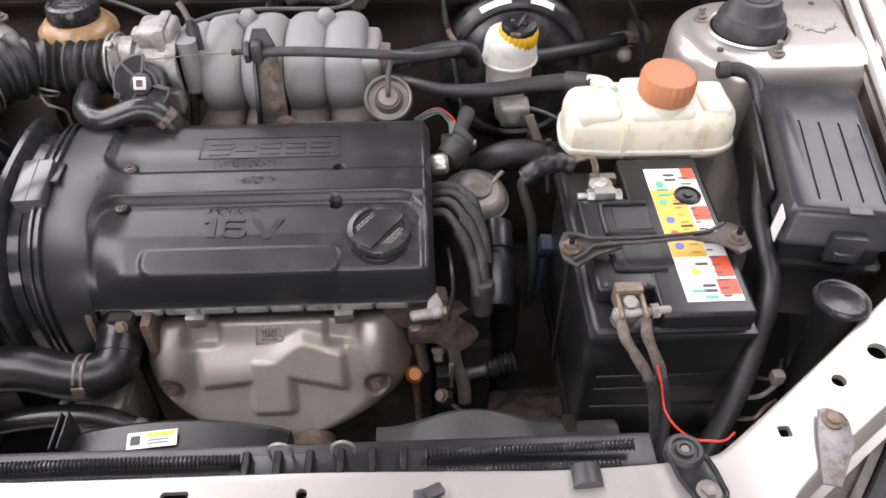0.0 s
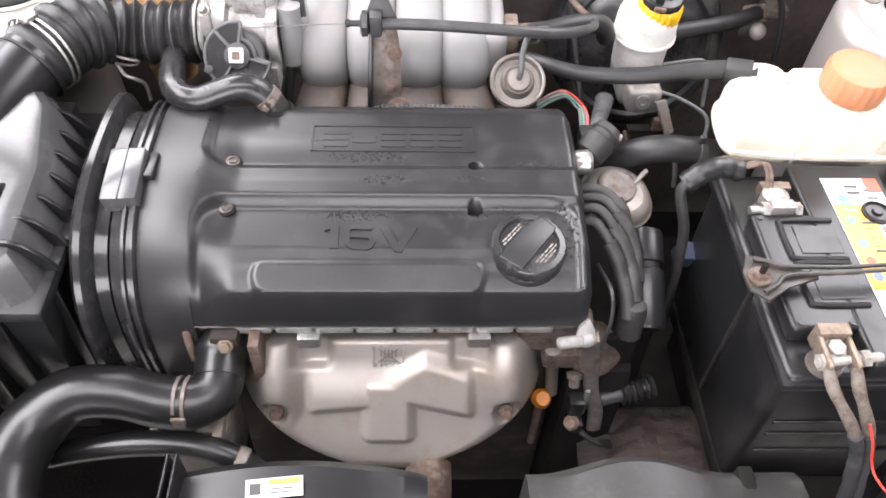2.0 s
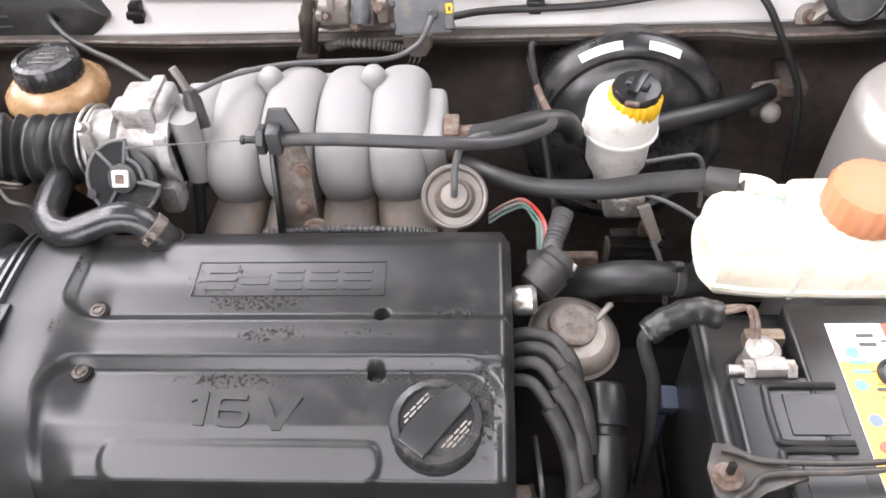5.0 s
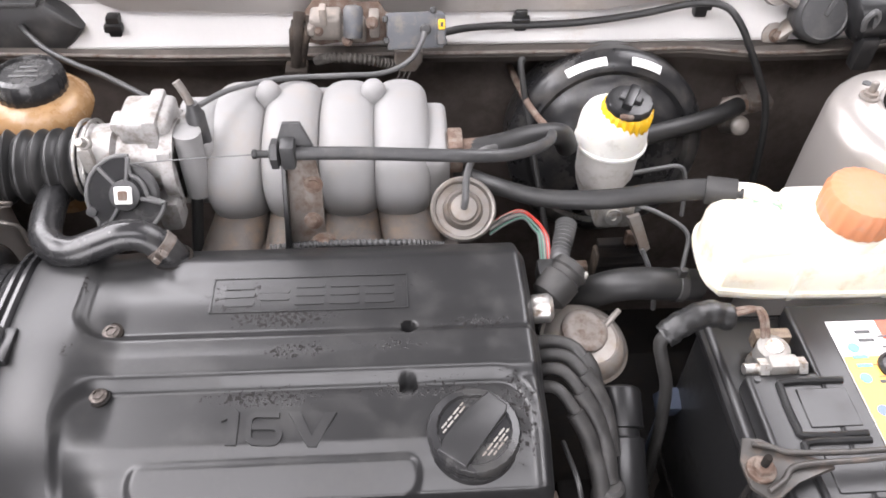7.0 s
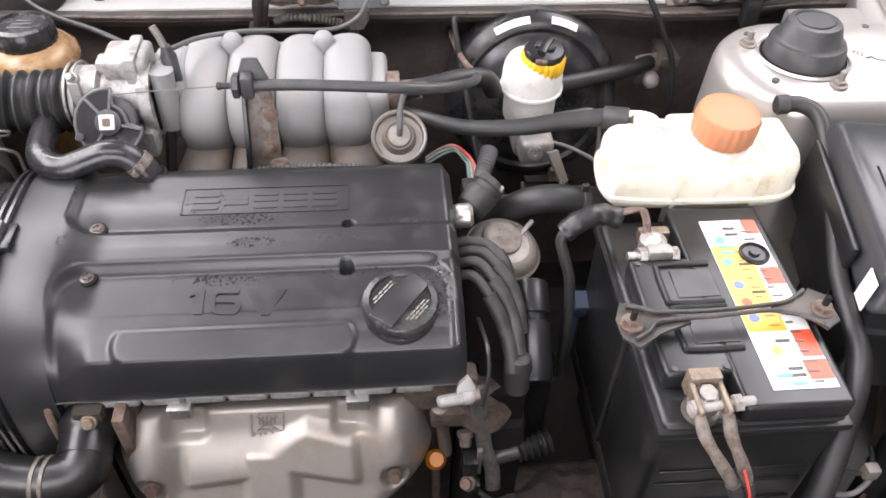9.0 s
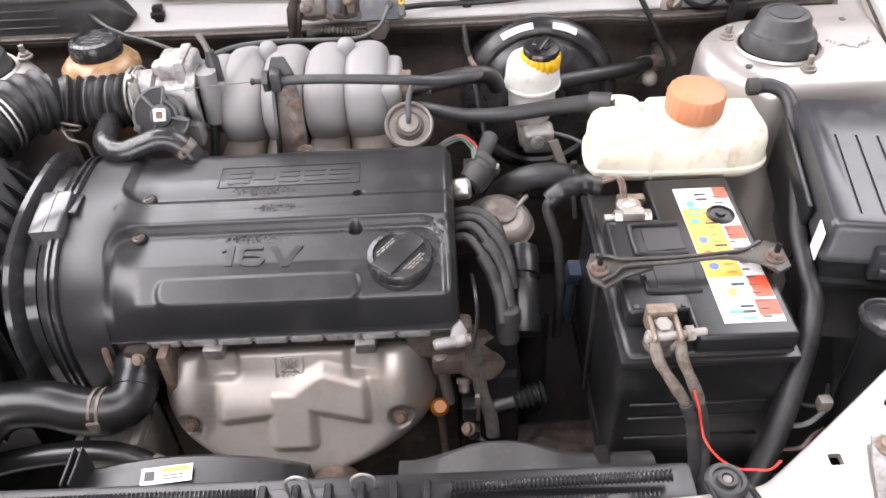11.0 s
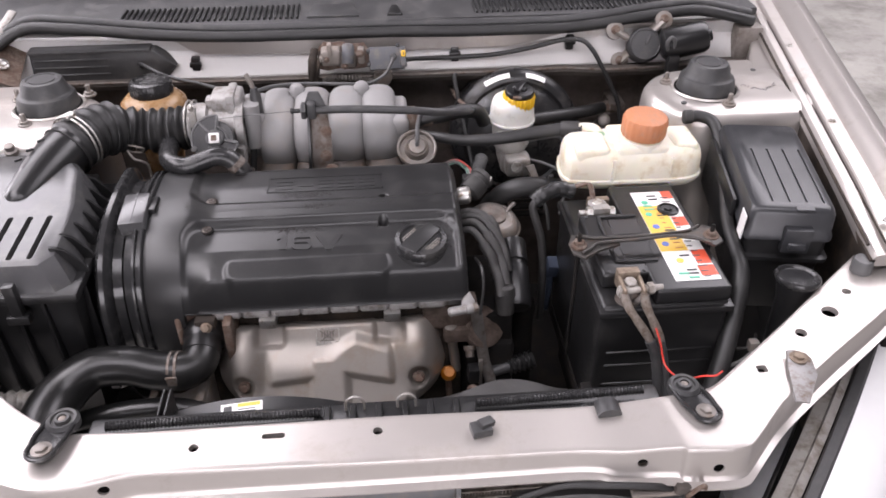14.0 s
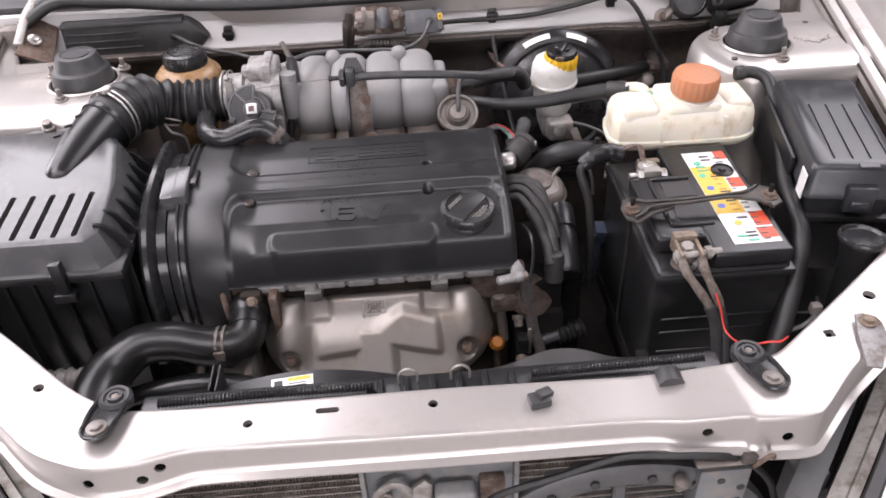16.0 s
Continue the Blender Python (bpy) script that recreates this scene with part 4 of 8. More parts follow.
def shield_relief(x, v):
    h = -0.003 * (1 - step(-0.011, -0.003, v))
    for a, b in ((-0.106, -0.064), (0.066, 0.110)):                       # set-back notches at the upper edge
        h -= 0.010 * pad(x, v, a, b, -0.08, 0.024, 0.008, 0.009)
    for bx in (-0.126, 0.128):                                            # rounded ridges over the bolts
        r = math.hypot((x - bx) / 0.036, (v - 0.036) / 0.060)
        h += 0.021 * (1 - step(0.15, 1.2, r))
        h -= 0.014 * (1 - step(0.011, 0.017, math.hypot(x - bx, (v - 0.079) * 0.8)))
    upper = float(np.interp(x, (-0.01, 0.005, 0.038, 0.09), (0.036, 0.031, 0.013, 0.031)))
    soft = 0.026 - 0.015 * step(-0.02, 0.03, x)
    lower = float(np.interp(x, (-0.09, 0.02, 0.09), (0.077, 0.067, 0.083)))
    arms = bump(x, -0.089, 0.089, 0.014) * step(upper - soft, upper + soft, v) * (1 - step(lower - 0.007, lower + 0.007, v))
    stem = pad(x, v, -0.028, 0.023, 0.04, 0.114, 0.008, 0.014)
    h += 0.0115 * max(arms, stem)
    return h


def shield_pt(u, w):
    v = -0.011 + 0.172 * w
    half = shield_edge(v)
    if v < 0.012:
        half -= 0.030 * (1 - math.sqrt(max(0, 1 - ((0.012 - v) / 0.04) ** 2)))
    x = (2 * u - 1) * half
    e = min(half - abs(x), (v + 0.011) * 5 + 0.01, (0.161 - v) * 1.3 + 0.02)
    h = -0.050 * (1 - min(1, max(0, e / 0.05))) ** 2.4
    h += shield_relief(x, v) * step(-0.01, 0.02, e)
    return SO + Vector((x, 0, 0)) + SD * v + SZ * h


bm = sheet(B(), 150, 100, shield_pt)
part("pressing", thick(bm, -0.0015), SHIELD, shield, sharp=60)
for bx in (-0.126, 0.128):
    bm = B()
    bolt(bm, SO + Vector((bx, 0, 0)) + SD * 0.079 + SZ * 0.0, SZ, 0.0068, 0.012, 1.3)
    part("bolt", bm, RUST, shield, "rusty hexagon bolt")
bm = B()
sm = axis(SO + Vector((-0.002, 0, 0)) + SD * 0.0125 + SZ * 0.0024, SZ) @ Matrix.Diagonal((0.88, 0.64, 0.88, 1))
for w, d, dx, dy in ((0.038, 0.0018, 0, 0.0205), (0.038, 0.0018, 0, -0.0205), (0.0018, 0.0428, 0.0185, 0), (0.0018, 0.0428, -0.0185, 0)):
    plate(bm, rounded(w, d, 0.0005, 1), 0.0014, sm @ pose(dx, dy, 0))
part("sign_frame", bm, STEEL, shield, "stamped square sign frame")
bm = B()
for a in (-45, 45):
    plate(bm, rounded(0.034, 0.0018, 0.0005, 1), 0.0013, sm @ pose(0, 0.004, 0, 0, 0, a))
for k in range(5):
    plate(bm, rounded(0.0018, 0.018 - 0.003 * abs(k - 2), 0.0007, 1), 0.0012, sm @ pose(-0.009 + 0.0045 * k, 0.008, 0))
plate(bm, rounded(0.024, 0.0018, 0.0005, 1), 0.0011, sm @ pose(0, -0.0065, 0))
part("sign_symbol", bm, CAN, shield, "crossed-out stamped symbol")
bm = lettering(B(), "HOT", 0.0115, sm @ pose(0, -0.0138, 0.0006), 0.0014, 1.3, 1.2, 0.0004)
part("sign_word", bm, STEEL, shield, "stamped word HOT")
for x in (-0.272, -0.095):
    bm = B()
    rbox(bm, x - 0.012, x + 0.012, 0.612, 0.64, 0.6635, 0.6805, 0.003)
    part("bracket_tab", bm, STEEL, shield)

bm = tube(B(), [(-0.146, 0.560, 0.500), (-0.146, 0.544, 0.496), (-0.146, 0.527, 0.478), (-0.146, 0.52, 0.44), (-0.146, 0.52, 0.36)], 0.027, 22, 6)
solo("exhaust_pipe", bm, RUST, "rusty brown exhaust pipe below the heat shield", "exhaust pipe")
pump = thing("pump_casting", (-0.395, 0.58, 0.50), "beige stained cast bracket below the radiator hose", "engine part")
bm = B()
rbox(bm, -0.440, -0.362, 0.556, 0.62, 0.48, 0.588, 0.006, 2)
base_p = part("body", bm, CAN, pump)
bm = B()
rbox(bm, -0.422, -0.378, 0.54, 0.572, 0.56, 0.584, 0.003, 1)
cut(base_p, bm)
for x in (-0.436, -0.370):
    bm = B()
    rbox(bm, x - 0.005, x + 0.006, 0.545, 0.60, 0.56, 0.600, 0.003, 2)
    part("rib", bm, CAN, pump)
bm = B()
bolt(bm, (-0.402, 0.585, 0.592), (0, -0.3, 1), 0.008, 0.006, 1.5)
part("bolt", bm, RUST, pump)
# ---- intake manifold ----
manifold = thing("intake_manifold", (-0.19, 1.0, 0.66), "cast aluminium intake manifold with four rounded runners", "intake manifold")
for i, x in enumerate((-0.2745, -0.216, -0.157, -0.1005)):
    bm = tube(B(), [(x, 1.01, 0.722), (x, 0.982, 0.736), (x, 0.966, 0.758), (x, 0.964, 0.781), (x, 0.979, 0.800), (x, 1.012, 0.8095), (x, 1.05, 0.808), (x, 1.085, 0.792), (x, 1.10, 0.755)],
              0.0302, 36, 8, flat=0.80, side=(0, 1, 0), boxy=2.35)
    part("runner", bm, ALLOY, manifold, sharp=60)
bm = B()
rbox(bm, -0.303, -0.074, 1.00, 1.115, 0.71, 0.80, 0.02, 3)
part("plenum", bm, ALLOY, manifold)
bm = B()
rbox(bm, -0.082, -0.050, 0.958, 1.06, 0.748, 0.812, 0.012, 3)
part("end_flange", bm, ALLOY, manifold)
bm = B()
rbox(bm, -0.334, -0.290, 0.962, 1.05, 0.748, 0.832, 0.012, 3)
part("end_flange", bm, ALLOY, manifold)
bm = tube(B(), [(-0.3115, 0.955, 0.776), (-0.311, 0.956, 0.80), (-0.3095, 0.958, 0.852)], lambda s: 0.0135 + 0.002 * s, 24, 6, flat=0.9)
part("cast_column", bm, ALLOY, manifold)
bm = tube(B(), [(-0.313, 0.953, 0.778), (-0.3145, 0.948, 0.762), (-0.318, 0.938, 0.735), (-0.321, 0.925, 0.705), (-0.322, 0.915, 0.68)], 0.0062, 12, 6)
part("drain_hose", bm, RUBBER, manifold, "thin black hose under the cast column")
for x in (-0.2415, -0.129):
    bm = B()
    lathe(bm, [(0.016, -0.03), (0.0145, -0.012), (0.014, -0.004), (0.013, 0.002), (0.0095, 0.0075), (0.004, 0.0095)], axis((x, 1.050, 0.833), (0, -0.1, 1)), 20)
    part("boss", bm, ALLOY, manifold)
bm = B()
rbox(bm, -0.31, -0.04, 0.884, 0.955, 0.665, 0.716, 0.008)
# brown-stained alloy, its base darkened to paint in shade below the runners
BROWN_ALLOY = paint("stained_shaded_alloy", (0.115, 0.101, 0.091), 0.6, 0.2, 120, 0.2, 0.3, (0.19, 0.14, 0.105), 0.4, 18)
part("head_side", bm, BROWN_ALLOY, manifold, "dirty brown stained lower flange")
for x, away in ((-0.2745, -0.020), (-0.216, -0.004), (-0.157, 0.004), (-0.1005, 0.024)):
    bm = tube(B(), [(x, 0.985, 0.730), (x + 0.15 * away, 0.955, 0.722), (x + 0.6 * away, 0.925, 0.706), (x + away, 0.895, 0.686)], lambda s: 0.0285 + 0.0045 * s, 32, 6, flat=0.8, side=(0, 0, 1), boxy=2.6)
    part("lower_runner", bm, BROWN_ALLOY, manifold, "dirty beige lower runner, darkened for shade")

bm = tube(B(), [(-0.235, 0.893, 0.752), (-0.19, 0.892, 0.757), (-0.14, 0.892, 0.757), (-0.09, 0.895, 0.752), (-0.06, 0.90, 0.742)], 0.0042, 10, 8, ribs=36, rib=0.0007)
solo("manifold_conduit", bm, DARK, "thin corrugated conduit behind the valve cover", "conduit")

# cable bracket and throttle cable
bracket = thing("cable_bracket", (-0.20, 0.93, 0.74), "dark steel cable bracket bolted to the manifold", "bracket")
bm = B()
plate(bm, [(-0.017, -0.125), (0.019, -0.125), (0.0175, -0.03), (0.013, 0.0), (0.008, 0.012), (-0.012, 0.012), (-0.015, 0.0)], 0.004, axis((-0.197, 0.9245, 0.850), (0, -0.97, 0.24)), 0.001)
part("plate", bm, BRACKET, bracket)
bm = B()
plate(bm, [(-0.023, -0.125), (-0.017, -0.125), (-0.013, 0.0), (-0.017, 0.0)], 0.014, axis((-0.197, 0.924, 0.850), (0, -0.97, 0.24)), 0.001)
part("flange", bm, PLASTIC, bracket)
bm = B()
rbox(bm, -0.213, -0.199, 0.903, 0.928, 0.845, 0.872, 0.004)
plate(bm, [(-0.019, -0.008), (0.017, -0.008), (0.006, 0.016), (-0.010, 0.016)], 0.005, axis((-0.200, 0.924, 0.868), (0, -0.97, 0.24)), 0.001)
clamp = part("clamp", bm, DARK, bracket, "dark plastic cable clamp")
bm = lathe(B(), [(0.010, 0.0), (0.0145, 0.002), (0.0145, 0.008), (0.010, 0.010)], axis((-0.2235, 0.914, 0.857), (1, 0, 0)), 6)
part("adjuster_nut", bm, DARK, clamp)
bm = lathe(B(), [(0.0030, 0.0), (0.0046, 0.001), (0.0046, 0.004), (0.0036, 0.005), (0.0036, 0.017)], axis((-0.240, 0.914, 0.857), (1, 0, 0)), 16)
part("adjuster_tip", bm, RUBBER, clamp)
for x, y, z in ((-0.187, 0.9128, 0.819), (-0.190, 0.9032, 0.780)):
    bm = bolt(B(), (x, y, z), (0, -0.97, 0.24), 0.0062, 0.004)
    part("bolt", bm, RUST, bracket)
bm = bolt(B(), (-0.1815, 0.8970, 0.753), (0, -0.97, 0.24), 0.009, 0.008)
part("bolt", bm, RUST, bracket)
tcable = thing("throttle_cable", (-0.05, 0.912, 0.85), "dark sheathed throttle cable over the manifold", "cable")
bm = tube(B(), [(-0.205, 0.914, 0.857), (-0.14, 0.912, 0.857), (-0.05, 0.914, 0.850), (0.0, 0.928, 0.838), (0.035, 0.955, 0.824), (0.056, 0.985, 0.810), (0.062, 1.004, 0.804)], lambda q: 0.0064 - 0.0008 * step(0.6, 0.9, q), 12, 10)
part("sheath", bm, DARK, tcable)
bm = tube(B(), [(0.0625, 1.002, 0.805), (0.060, 1.025, 0.797), (0.056, 1.06, 0.785), (0.051, 1.12, 0.768), (0.046, 1.225, 0.745)], 0.0042, 10, 6)
part("inner_sleeve", bm, RUST, tcable, "brownish thin end of the cable")
bm = tube(B(), [(-0.355, 0.915, 0.848), (-0.30, 0.914, 0.853), (-0.23, 0.914, 0.857)], 0.0006, 8, 4)
solo("throttle_wire", bm, GREY, "thin bare steel throttle wire", "wire")

# ---- throttle body ----
throttle = thing("throttle_valve", (-0.36, 0.93, 0.77), "cast aluminium throttle body with a dark round sensor", "throttle body")
bm = B()
lathe(bm, [(0.036, 0), (0.036, 0.03), (0.03, 0.034), (0.03, 0.075), (0.04, 0.078), (0.04, 0.09)], axis((-0.41, 0.961, 0.816), (1, 0, 0)), 32)
rbox(bm, -0.335, -0.320, 0.928, 1.005, 0.775, 0.848, 0.006)
rbox(bm, -0.345, -0.322, 0.915, 0.945, 0.757, 0.795, 0.008)
rbox(bm, -0.336, -0.308, 0.948, 1.0, 0.765, 0.846, 0.004)
part("casting", bm, ALLOY_MID, throttle)
tm = axis((-0.363, 0.908, 0.816), (-0.05, -0.80, 0.60))
bm = lathe(B(), [(0.026, -0.014), (0.030, -0.002), (0.028, 0.001)], tm, 32)
part("sensor_housing", bm, DARK, throttle, "dark grey round throttle housing")
rim_line = [(0.0385 if a not in (204, 228) else 0.0425, a) for a in range(84, 349, 6)] + [(0.021, a) for a in range(354, 361, 6)] + [(0.020, a) for a in range(6, 73, 6)] + [(0.024, 78)]
rim_line = [(q * math.cos(radians(a)), q * math.sin(radians(a))) for q, a in rim_line]
bm = plate(B(), rim_line, 0.0045, tm, 0.0008)
wheel = part("throttle_wheel", bm, GLOSS, throttle, "dark plastic throttle wheel with a cut-out sector")
bm = tube(B(), [tm @ Vector((x * 0.97, y * 0.97, 0.0045)) for x, y in rim_line + rim_line[:1]], 0.0021, 8, 1)
part("rim", bm, GREY, wheel)
for a, far in ((82, 0.036), (132, 0.036), (-14, 0.036), (238, 0.034)):
    bm = B()
    rbox(bm, 0.010, far, -0.0017, 0.0017, 0.003, 0.0078, 0.0008, 1, tm @ pose(0, 0, 0, 0, 0, a))
    part("rib", bm, GREY, wheel)
bm = lathe(B(), [(0.015, 0.004), (0.0145, 0.0085), (0.009, 0.0095)], tm, 28)
part("hub", bm, DARK, wheel)
for a in (205, 236):
    bm = lathe(B(), [(0.0048, 0.003), (0.0048, 0.0075), (0.0028, 0.0078)], tm @ pose(0.036 * math.cos(radians(a)), 0.036 * math.sin(radians(a)), 0), 16)
    part("peg", bm, DARK, wheel)
bm = B()
rbox(bm, -0.0085, 0.0085, -0.0085, 0.0085, 0.009, 0.013, 0.002, 2, tm)
part("square_nut", bm, LABEL, throttle, "pale square nut in the middle")
bm = B()
rbox(bm, -0.0045, 0.0045, -0.0045, 0.0045, 0.0125, 0.0137, 0.001, 1, tm)
part("nut_centre", bm, RUST, throttle)
bm = B()
rbox(bm, -0.372, -0.322, 0.95, 1.0, 0.836, 0.868, 0.008, 3)
rbox(bm, -0.382, -0.37, 0.96, 0.985, 0.842, 0.860, 0.005, 2)
rbox(bm, -0.346, -0.332, 0.945, 1.003, 0.83, 0.872, 0.004, 2)
part("idle_valve", bm, ALLOY_MID, throttle, "stepped aluminium idle valve")
bm = B()
tube(bm, [(-0.302, 0.975, 0.86), (-0.304, 0.976, 0.872), (-0.308, 0.978, 0.884), (-0.313, 0.980, 0.894)], 0.0042, 12, 6)
part("vent_stub", bm, CAN, throttle, "thin leaning metal pipe")
bm = lathe(B(), [(0.0095, -0.04), (0.0095, 0.022), (0.0075, 0.025), (0.0055, 0.034)], axis((-0.301, 0.975, 0.838), (-0.03, 0, 1)), 20)
part("vent_socket", bm, DARK, throttle, "dark rubber vent socket")
bm = B()
bolt(bm, (-0.398, 0.935, 0.856), (-0.1, -0.6, 0.7), 0.0048, 0.012)
rbox(bm, -0.404, -0.392, 0.926, 0.934, 0.826, 0.856, 0.002, 2)
part("clamp_screw", bm, ALLOY_DULL, throttle, "slotted hose clamp screw")

# corrugated intake hose
hose = thing("intake_hose", (-0.5, 0.95, 0.8), "black corrugated rubber intake hose with wire clamps", "air hose")
bm = tube(B(), [(-0.580, 0.868, 0.826), (-0.566, 0.892, 0.832), (-0.552, 0.918, 0.832), (-0.530, 0.944, 0.828)], 0.0405, 28, 10, ribs=5, rib=0.0018)
part("elbow", bm, RUBBER, hose)
bm = tube(B(), [(-0.553, 0.916, 0.829), (-0.522, 0.946, 0.822), (-0.490, 0.958, 0.812), (-0.455, 0.960, 0.810), (-0.425, 0.960, 0.812), (-0.40, 0.960, 0.815)], lambda s: 0.0375 - 0.0035 * step(0.0, 0.4, s), 28, 10, ribs=10, rib=0.0036)
part("bellows", bm, RUBBER, hose)
for o, d, r in (((-0.569, 0.889, 0.832), (0.5, 0.86, 0.05), 0.0435), ((-0.407, 0.961, 0.818), (1, -0.05, 0), 0.0385)):
    m = axis(o, d)
    bm = B()
    for k in (-0.004, 0.004):
        tube(bm, [m @ Vector((r * math.cos(a), r * math.sin(a), k)) for a in [2 * math.pi * j / 20 for j in range(21)]], 0.0017, 8, 2)
    rbox(bm, -0.006, 0.006, -0.004, 0.004, -0.009, 0.009, 0.002, 1, m @ pose(0.0, -r - 0.002, 0))
    part("wire_clamp", bm, STEEL, hose, "steel wire hose clamp")

bm = B()
tube(bm, [(-0.512, 0.922, 0.806), (-0.500, 0.914, 0.808), (-0.487, 0.914, 0.804), (-0.482, 0.92, 0.798), (-0.490, 0.924, 0.790), (-0.502, 0.922, 0.792), (-0.508, 0.916, 0.798)], 0.0016, 8, 5)
tube(bm, [(-0.508, 0.918, 0.796), (-0.499, 0.910, 0.786), (-0.488, 0.908, 0.782), (-0.480, 0.912, 0.772), (-0.478, 0.91, 0.75)], 0.0022, 8, 5)
part("spring_clip", bm, CAN, hose, "bent steel spring clip under the bellows")

# breather hose to the cover
breather = thing("breather_hose", (-0.36, 0.87, 0.79), "bent black rubber breather hose with spring clips", "hose")
bm = tube(B(), [(-0.446, 0.968, 0.794), (-0.4425, 0.940, 0.799), (-0.438, 0.900, 0.804), (-0.431, 0.866, 0.806), (-0.418, 0.849, 0.805), (-0.400, 0.845, 0.804), (-0.378, 0.850, 0.809), (-0.355, 0.855, 0.814), (-0.337, 0.857, 0.808), (-0.322, 0.855, 0.792), (-0.314, 0.853, 0.775)], 0.0146, 18, 8)
part("hose", bm, HOSE, breather)
for o, d in (((-0.4425, 0.935, 0.800), (0.05, -0.95, 0.12)), ((-0.326, 0.856, 0.797), (0.65, -0.1, -0.75))):
    m = axis(o, d)
    bm = B()
    lathe(bm, [(0.0145, -0.0055), (0.0158, -0.005), (0.0158, 0.005), (0.0145, 0.0055)], m, 24)
    for a in (62, 88):
        rbox(bm, 0.0148, 0.0235, -0.0008, 0.0008, -0.0035, 0.0035, 0.0005, 1, m @ pose(0, 0, 0, 0, 0, a))
        rbox(bm, 0.0215, 0.0235, -0.0030, 0.0030, -0.0035, 0.0035, 0.0005, 1, m @ pose(0, 0, 0, 0, 0, a))
    part("spring_clip", bm, BRACKET, breather, "brownish flat spring clip with two ears")

# dark disc laid on the cover paints in the shaded hose opening
bm = lathe(B(), [(0.019, -0.004), (0.0195, 0.0006), (0.017, 0.0008), (0.015, -0.002)], axis((-0.318, 0.852, cover_z(-0.318, 0.852) + 0.001), (0, 0.12, 1)), 28)
part("opening_shade", bm, DIRT_SHADE, breather, "dark disc painted as the hose opening")
# vacuum valve
valve = thing("vacuum_valve", (-0.04, 0.905, 0.72), "round zinc plated vacuum valve with a thin hose", "valve")
vm = axis((-0.040, 0.918, 0.775), (0.0, -0.62, 0.78))
bm = lathe(B(), [(0.022, -0.02), (0.03, -0.005), (0.033, 0.004), (0.0335, 0.009), (0.0315, 0.012), (0.029, 0.011), (0.0275, 0.003), (0.0205, 0.003), (0.0195, 0.011), (0.017, 0.016), (0.0145, 0.014), (0.013, 0.018), (0.008, 0.019)], vm, 40)
part("can", bm, CAN, valve)
bm = tube(B(), [vm @ Vector((0.0, 0.0, 0.020)), vm @ Vector((0.001, 0.008, 0.032)), (-0.038, 0.915, 0.820), (-0.032, 0.926, 0.834), (-0.020, 0.938, 0.836), (-0.006, 0.955, 0.826)], 0.0036, 10, 6)
part("thin_hose", bm, GREY, valve)
bm = lathe(B(), [(0.012, -0.11), (0.012, -0.02), (0.02, -0.018)], vm, 16)
part("neck", bm, ALLOY_DULL, valve)

# ---- air filter box ----
box = thing("air_filter_box", (-0.65, 0.72, 0.5), "black plastic air filter box with a ribbed slotted lid", "air filter box")
LT = 0.803
bm = B()
lid = [(-0.775, 0.605), (-0.548, 0.605), (-0.532, 0.622), (-0.530, 0.72), (-0.545, 0.80), (-0.575, 0.842), (-0.775, 0.842)]
rings = []
for g, z in ((0.020, 0.772), (0.018, 0.776), (0.006, LT - 0.008), (0.0, LT - 0.001), (-0.006, LT + 0.001)):
    cx = sum(p[0] for p in lid) / len(lid)
    cy = sum(p[1] for p in lid) / len(lid)
    rings.append([Vector((x + g * (1 if x > cx else -1), y + g * (1 if y > cy else -1), z + (y - 0.6) * 0.14 * (z > 0.78))) for x, y in lid])
lid_part = part("lid", loft(B(), rings), LID, box, sharp=25)
bm = B()
for i in range(8):
    x = -0.742 + i * 0.0262
    plate(bm, rounded(0.008, 0.085, 0.0035, 4), 0.03, axis((x, 0.660, LT - 0.010), (0, -0.14, 1)) @ pose(0, 0, 0, 0, 0, -4))
cut(lid_part, bm)
bm = B()
rbox(bm, -0.79, -0.535, 0.605, 0.85, 0.770, LT - 0.007, 0.004)
part("inner_pan", bm, DIRT_SHADE, box)
for i in range(7):
    y = 0.628 + 0.031 * i
    x = -0.517 - 0.012 * max(0, (y - 0.74) / 0.08)
    bm = B()
    plate(bm, [(-0.01, 0), (0.032, 0.0), (0.026, 0.014), (0.010, 0.034), (-0.004, 0.040), (-0.01, 0.040)], 0.005, axis((x - 0.012, y, 0.772), (0, 1, 0), (1, 0, 0)) @ Matrix.Diagonal((1, -1, 1, 1)), 0.0008)
    part("rib", bm, PLASTIC, lid_part)
bm = B()
rbox(bm, -0.80, -0.500, 0.578, 0.86, 0.758, 0.772, 0.004)
part("flange", bm, PLASTIC, box)
bm = B()
rbox(bm, -0.79, -0.508, 0.588, 0.85, 0.50, 0.759, 0.012, 2, None, 0.02)
filter_tray = part("tray", bm, PLASTIC, box)
for i in range(7):
    x = -0.765 + 0.036 * i
    bm = B()
    rbox(bm, x - 0.002, x + 0.002, 0.583, 0.60, 0.56, 0.758, 0.001, 1)
    part("tray_rib", bm, PLASTIC, filter_tray)
for i in range(5):
    y = 0.62 + 0.05 * i
    bm = B()
    rbox(bm, -0.516, -0.503, y - 0.002, y + 0.002, 0.56, 0.758, 0.001, 1)
    part("tray_rib", bm, PLASTIC, filter_tray)
bm = B()
rbox(bm, -0.585, -0.570, 0.569, 0.582, 0.742, 0.795, 0.003)
rbox(bm, -0.592, -0.563, 0.566, 0.580, 0.735, 0.748, 0.003)
part("latch", bm, PLASTIC, box, "black plastic snap latch")
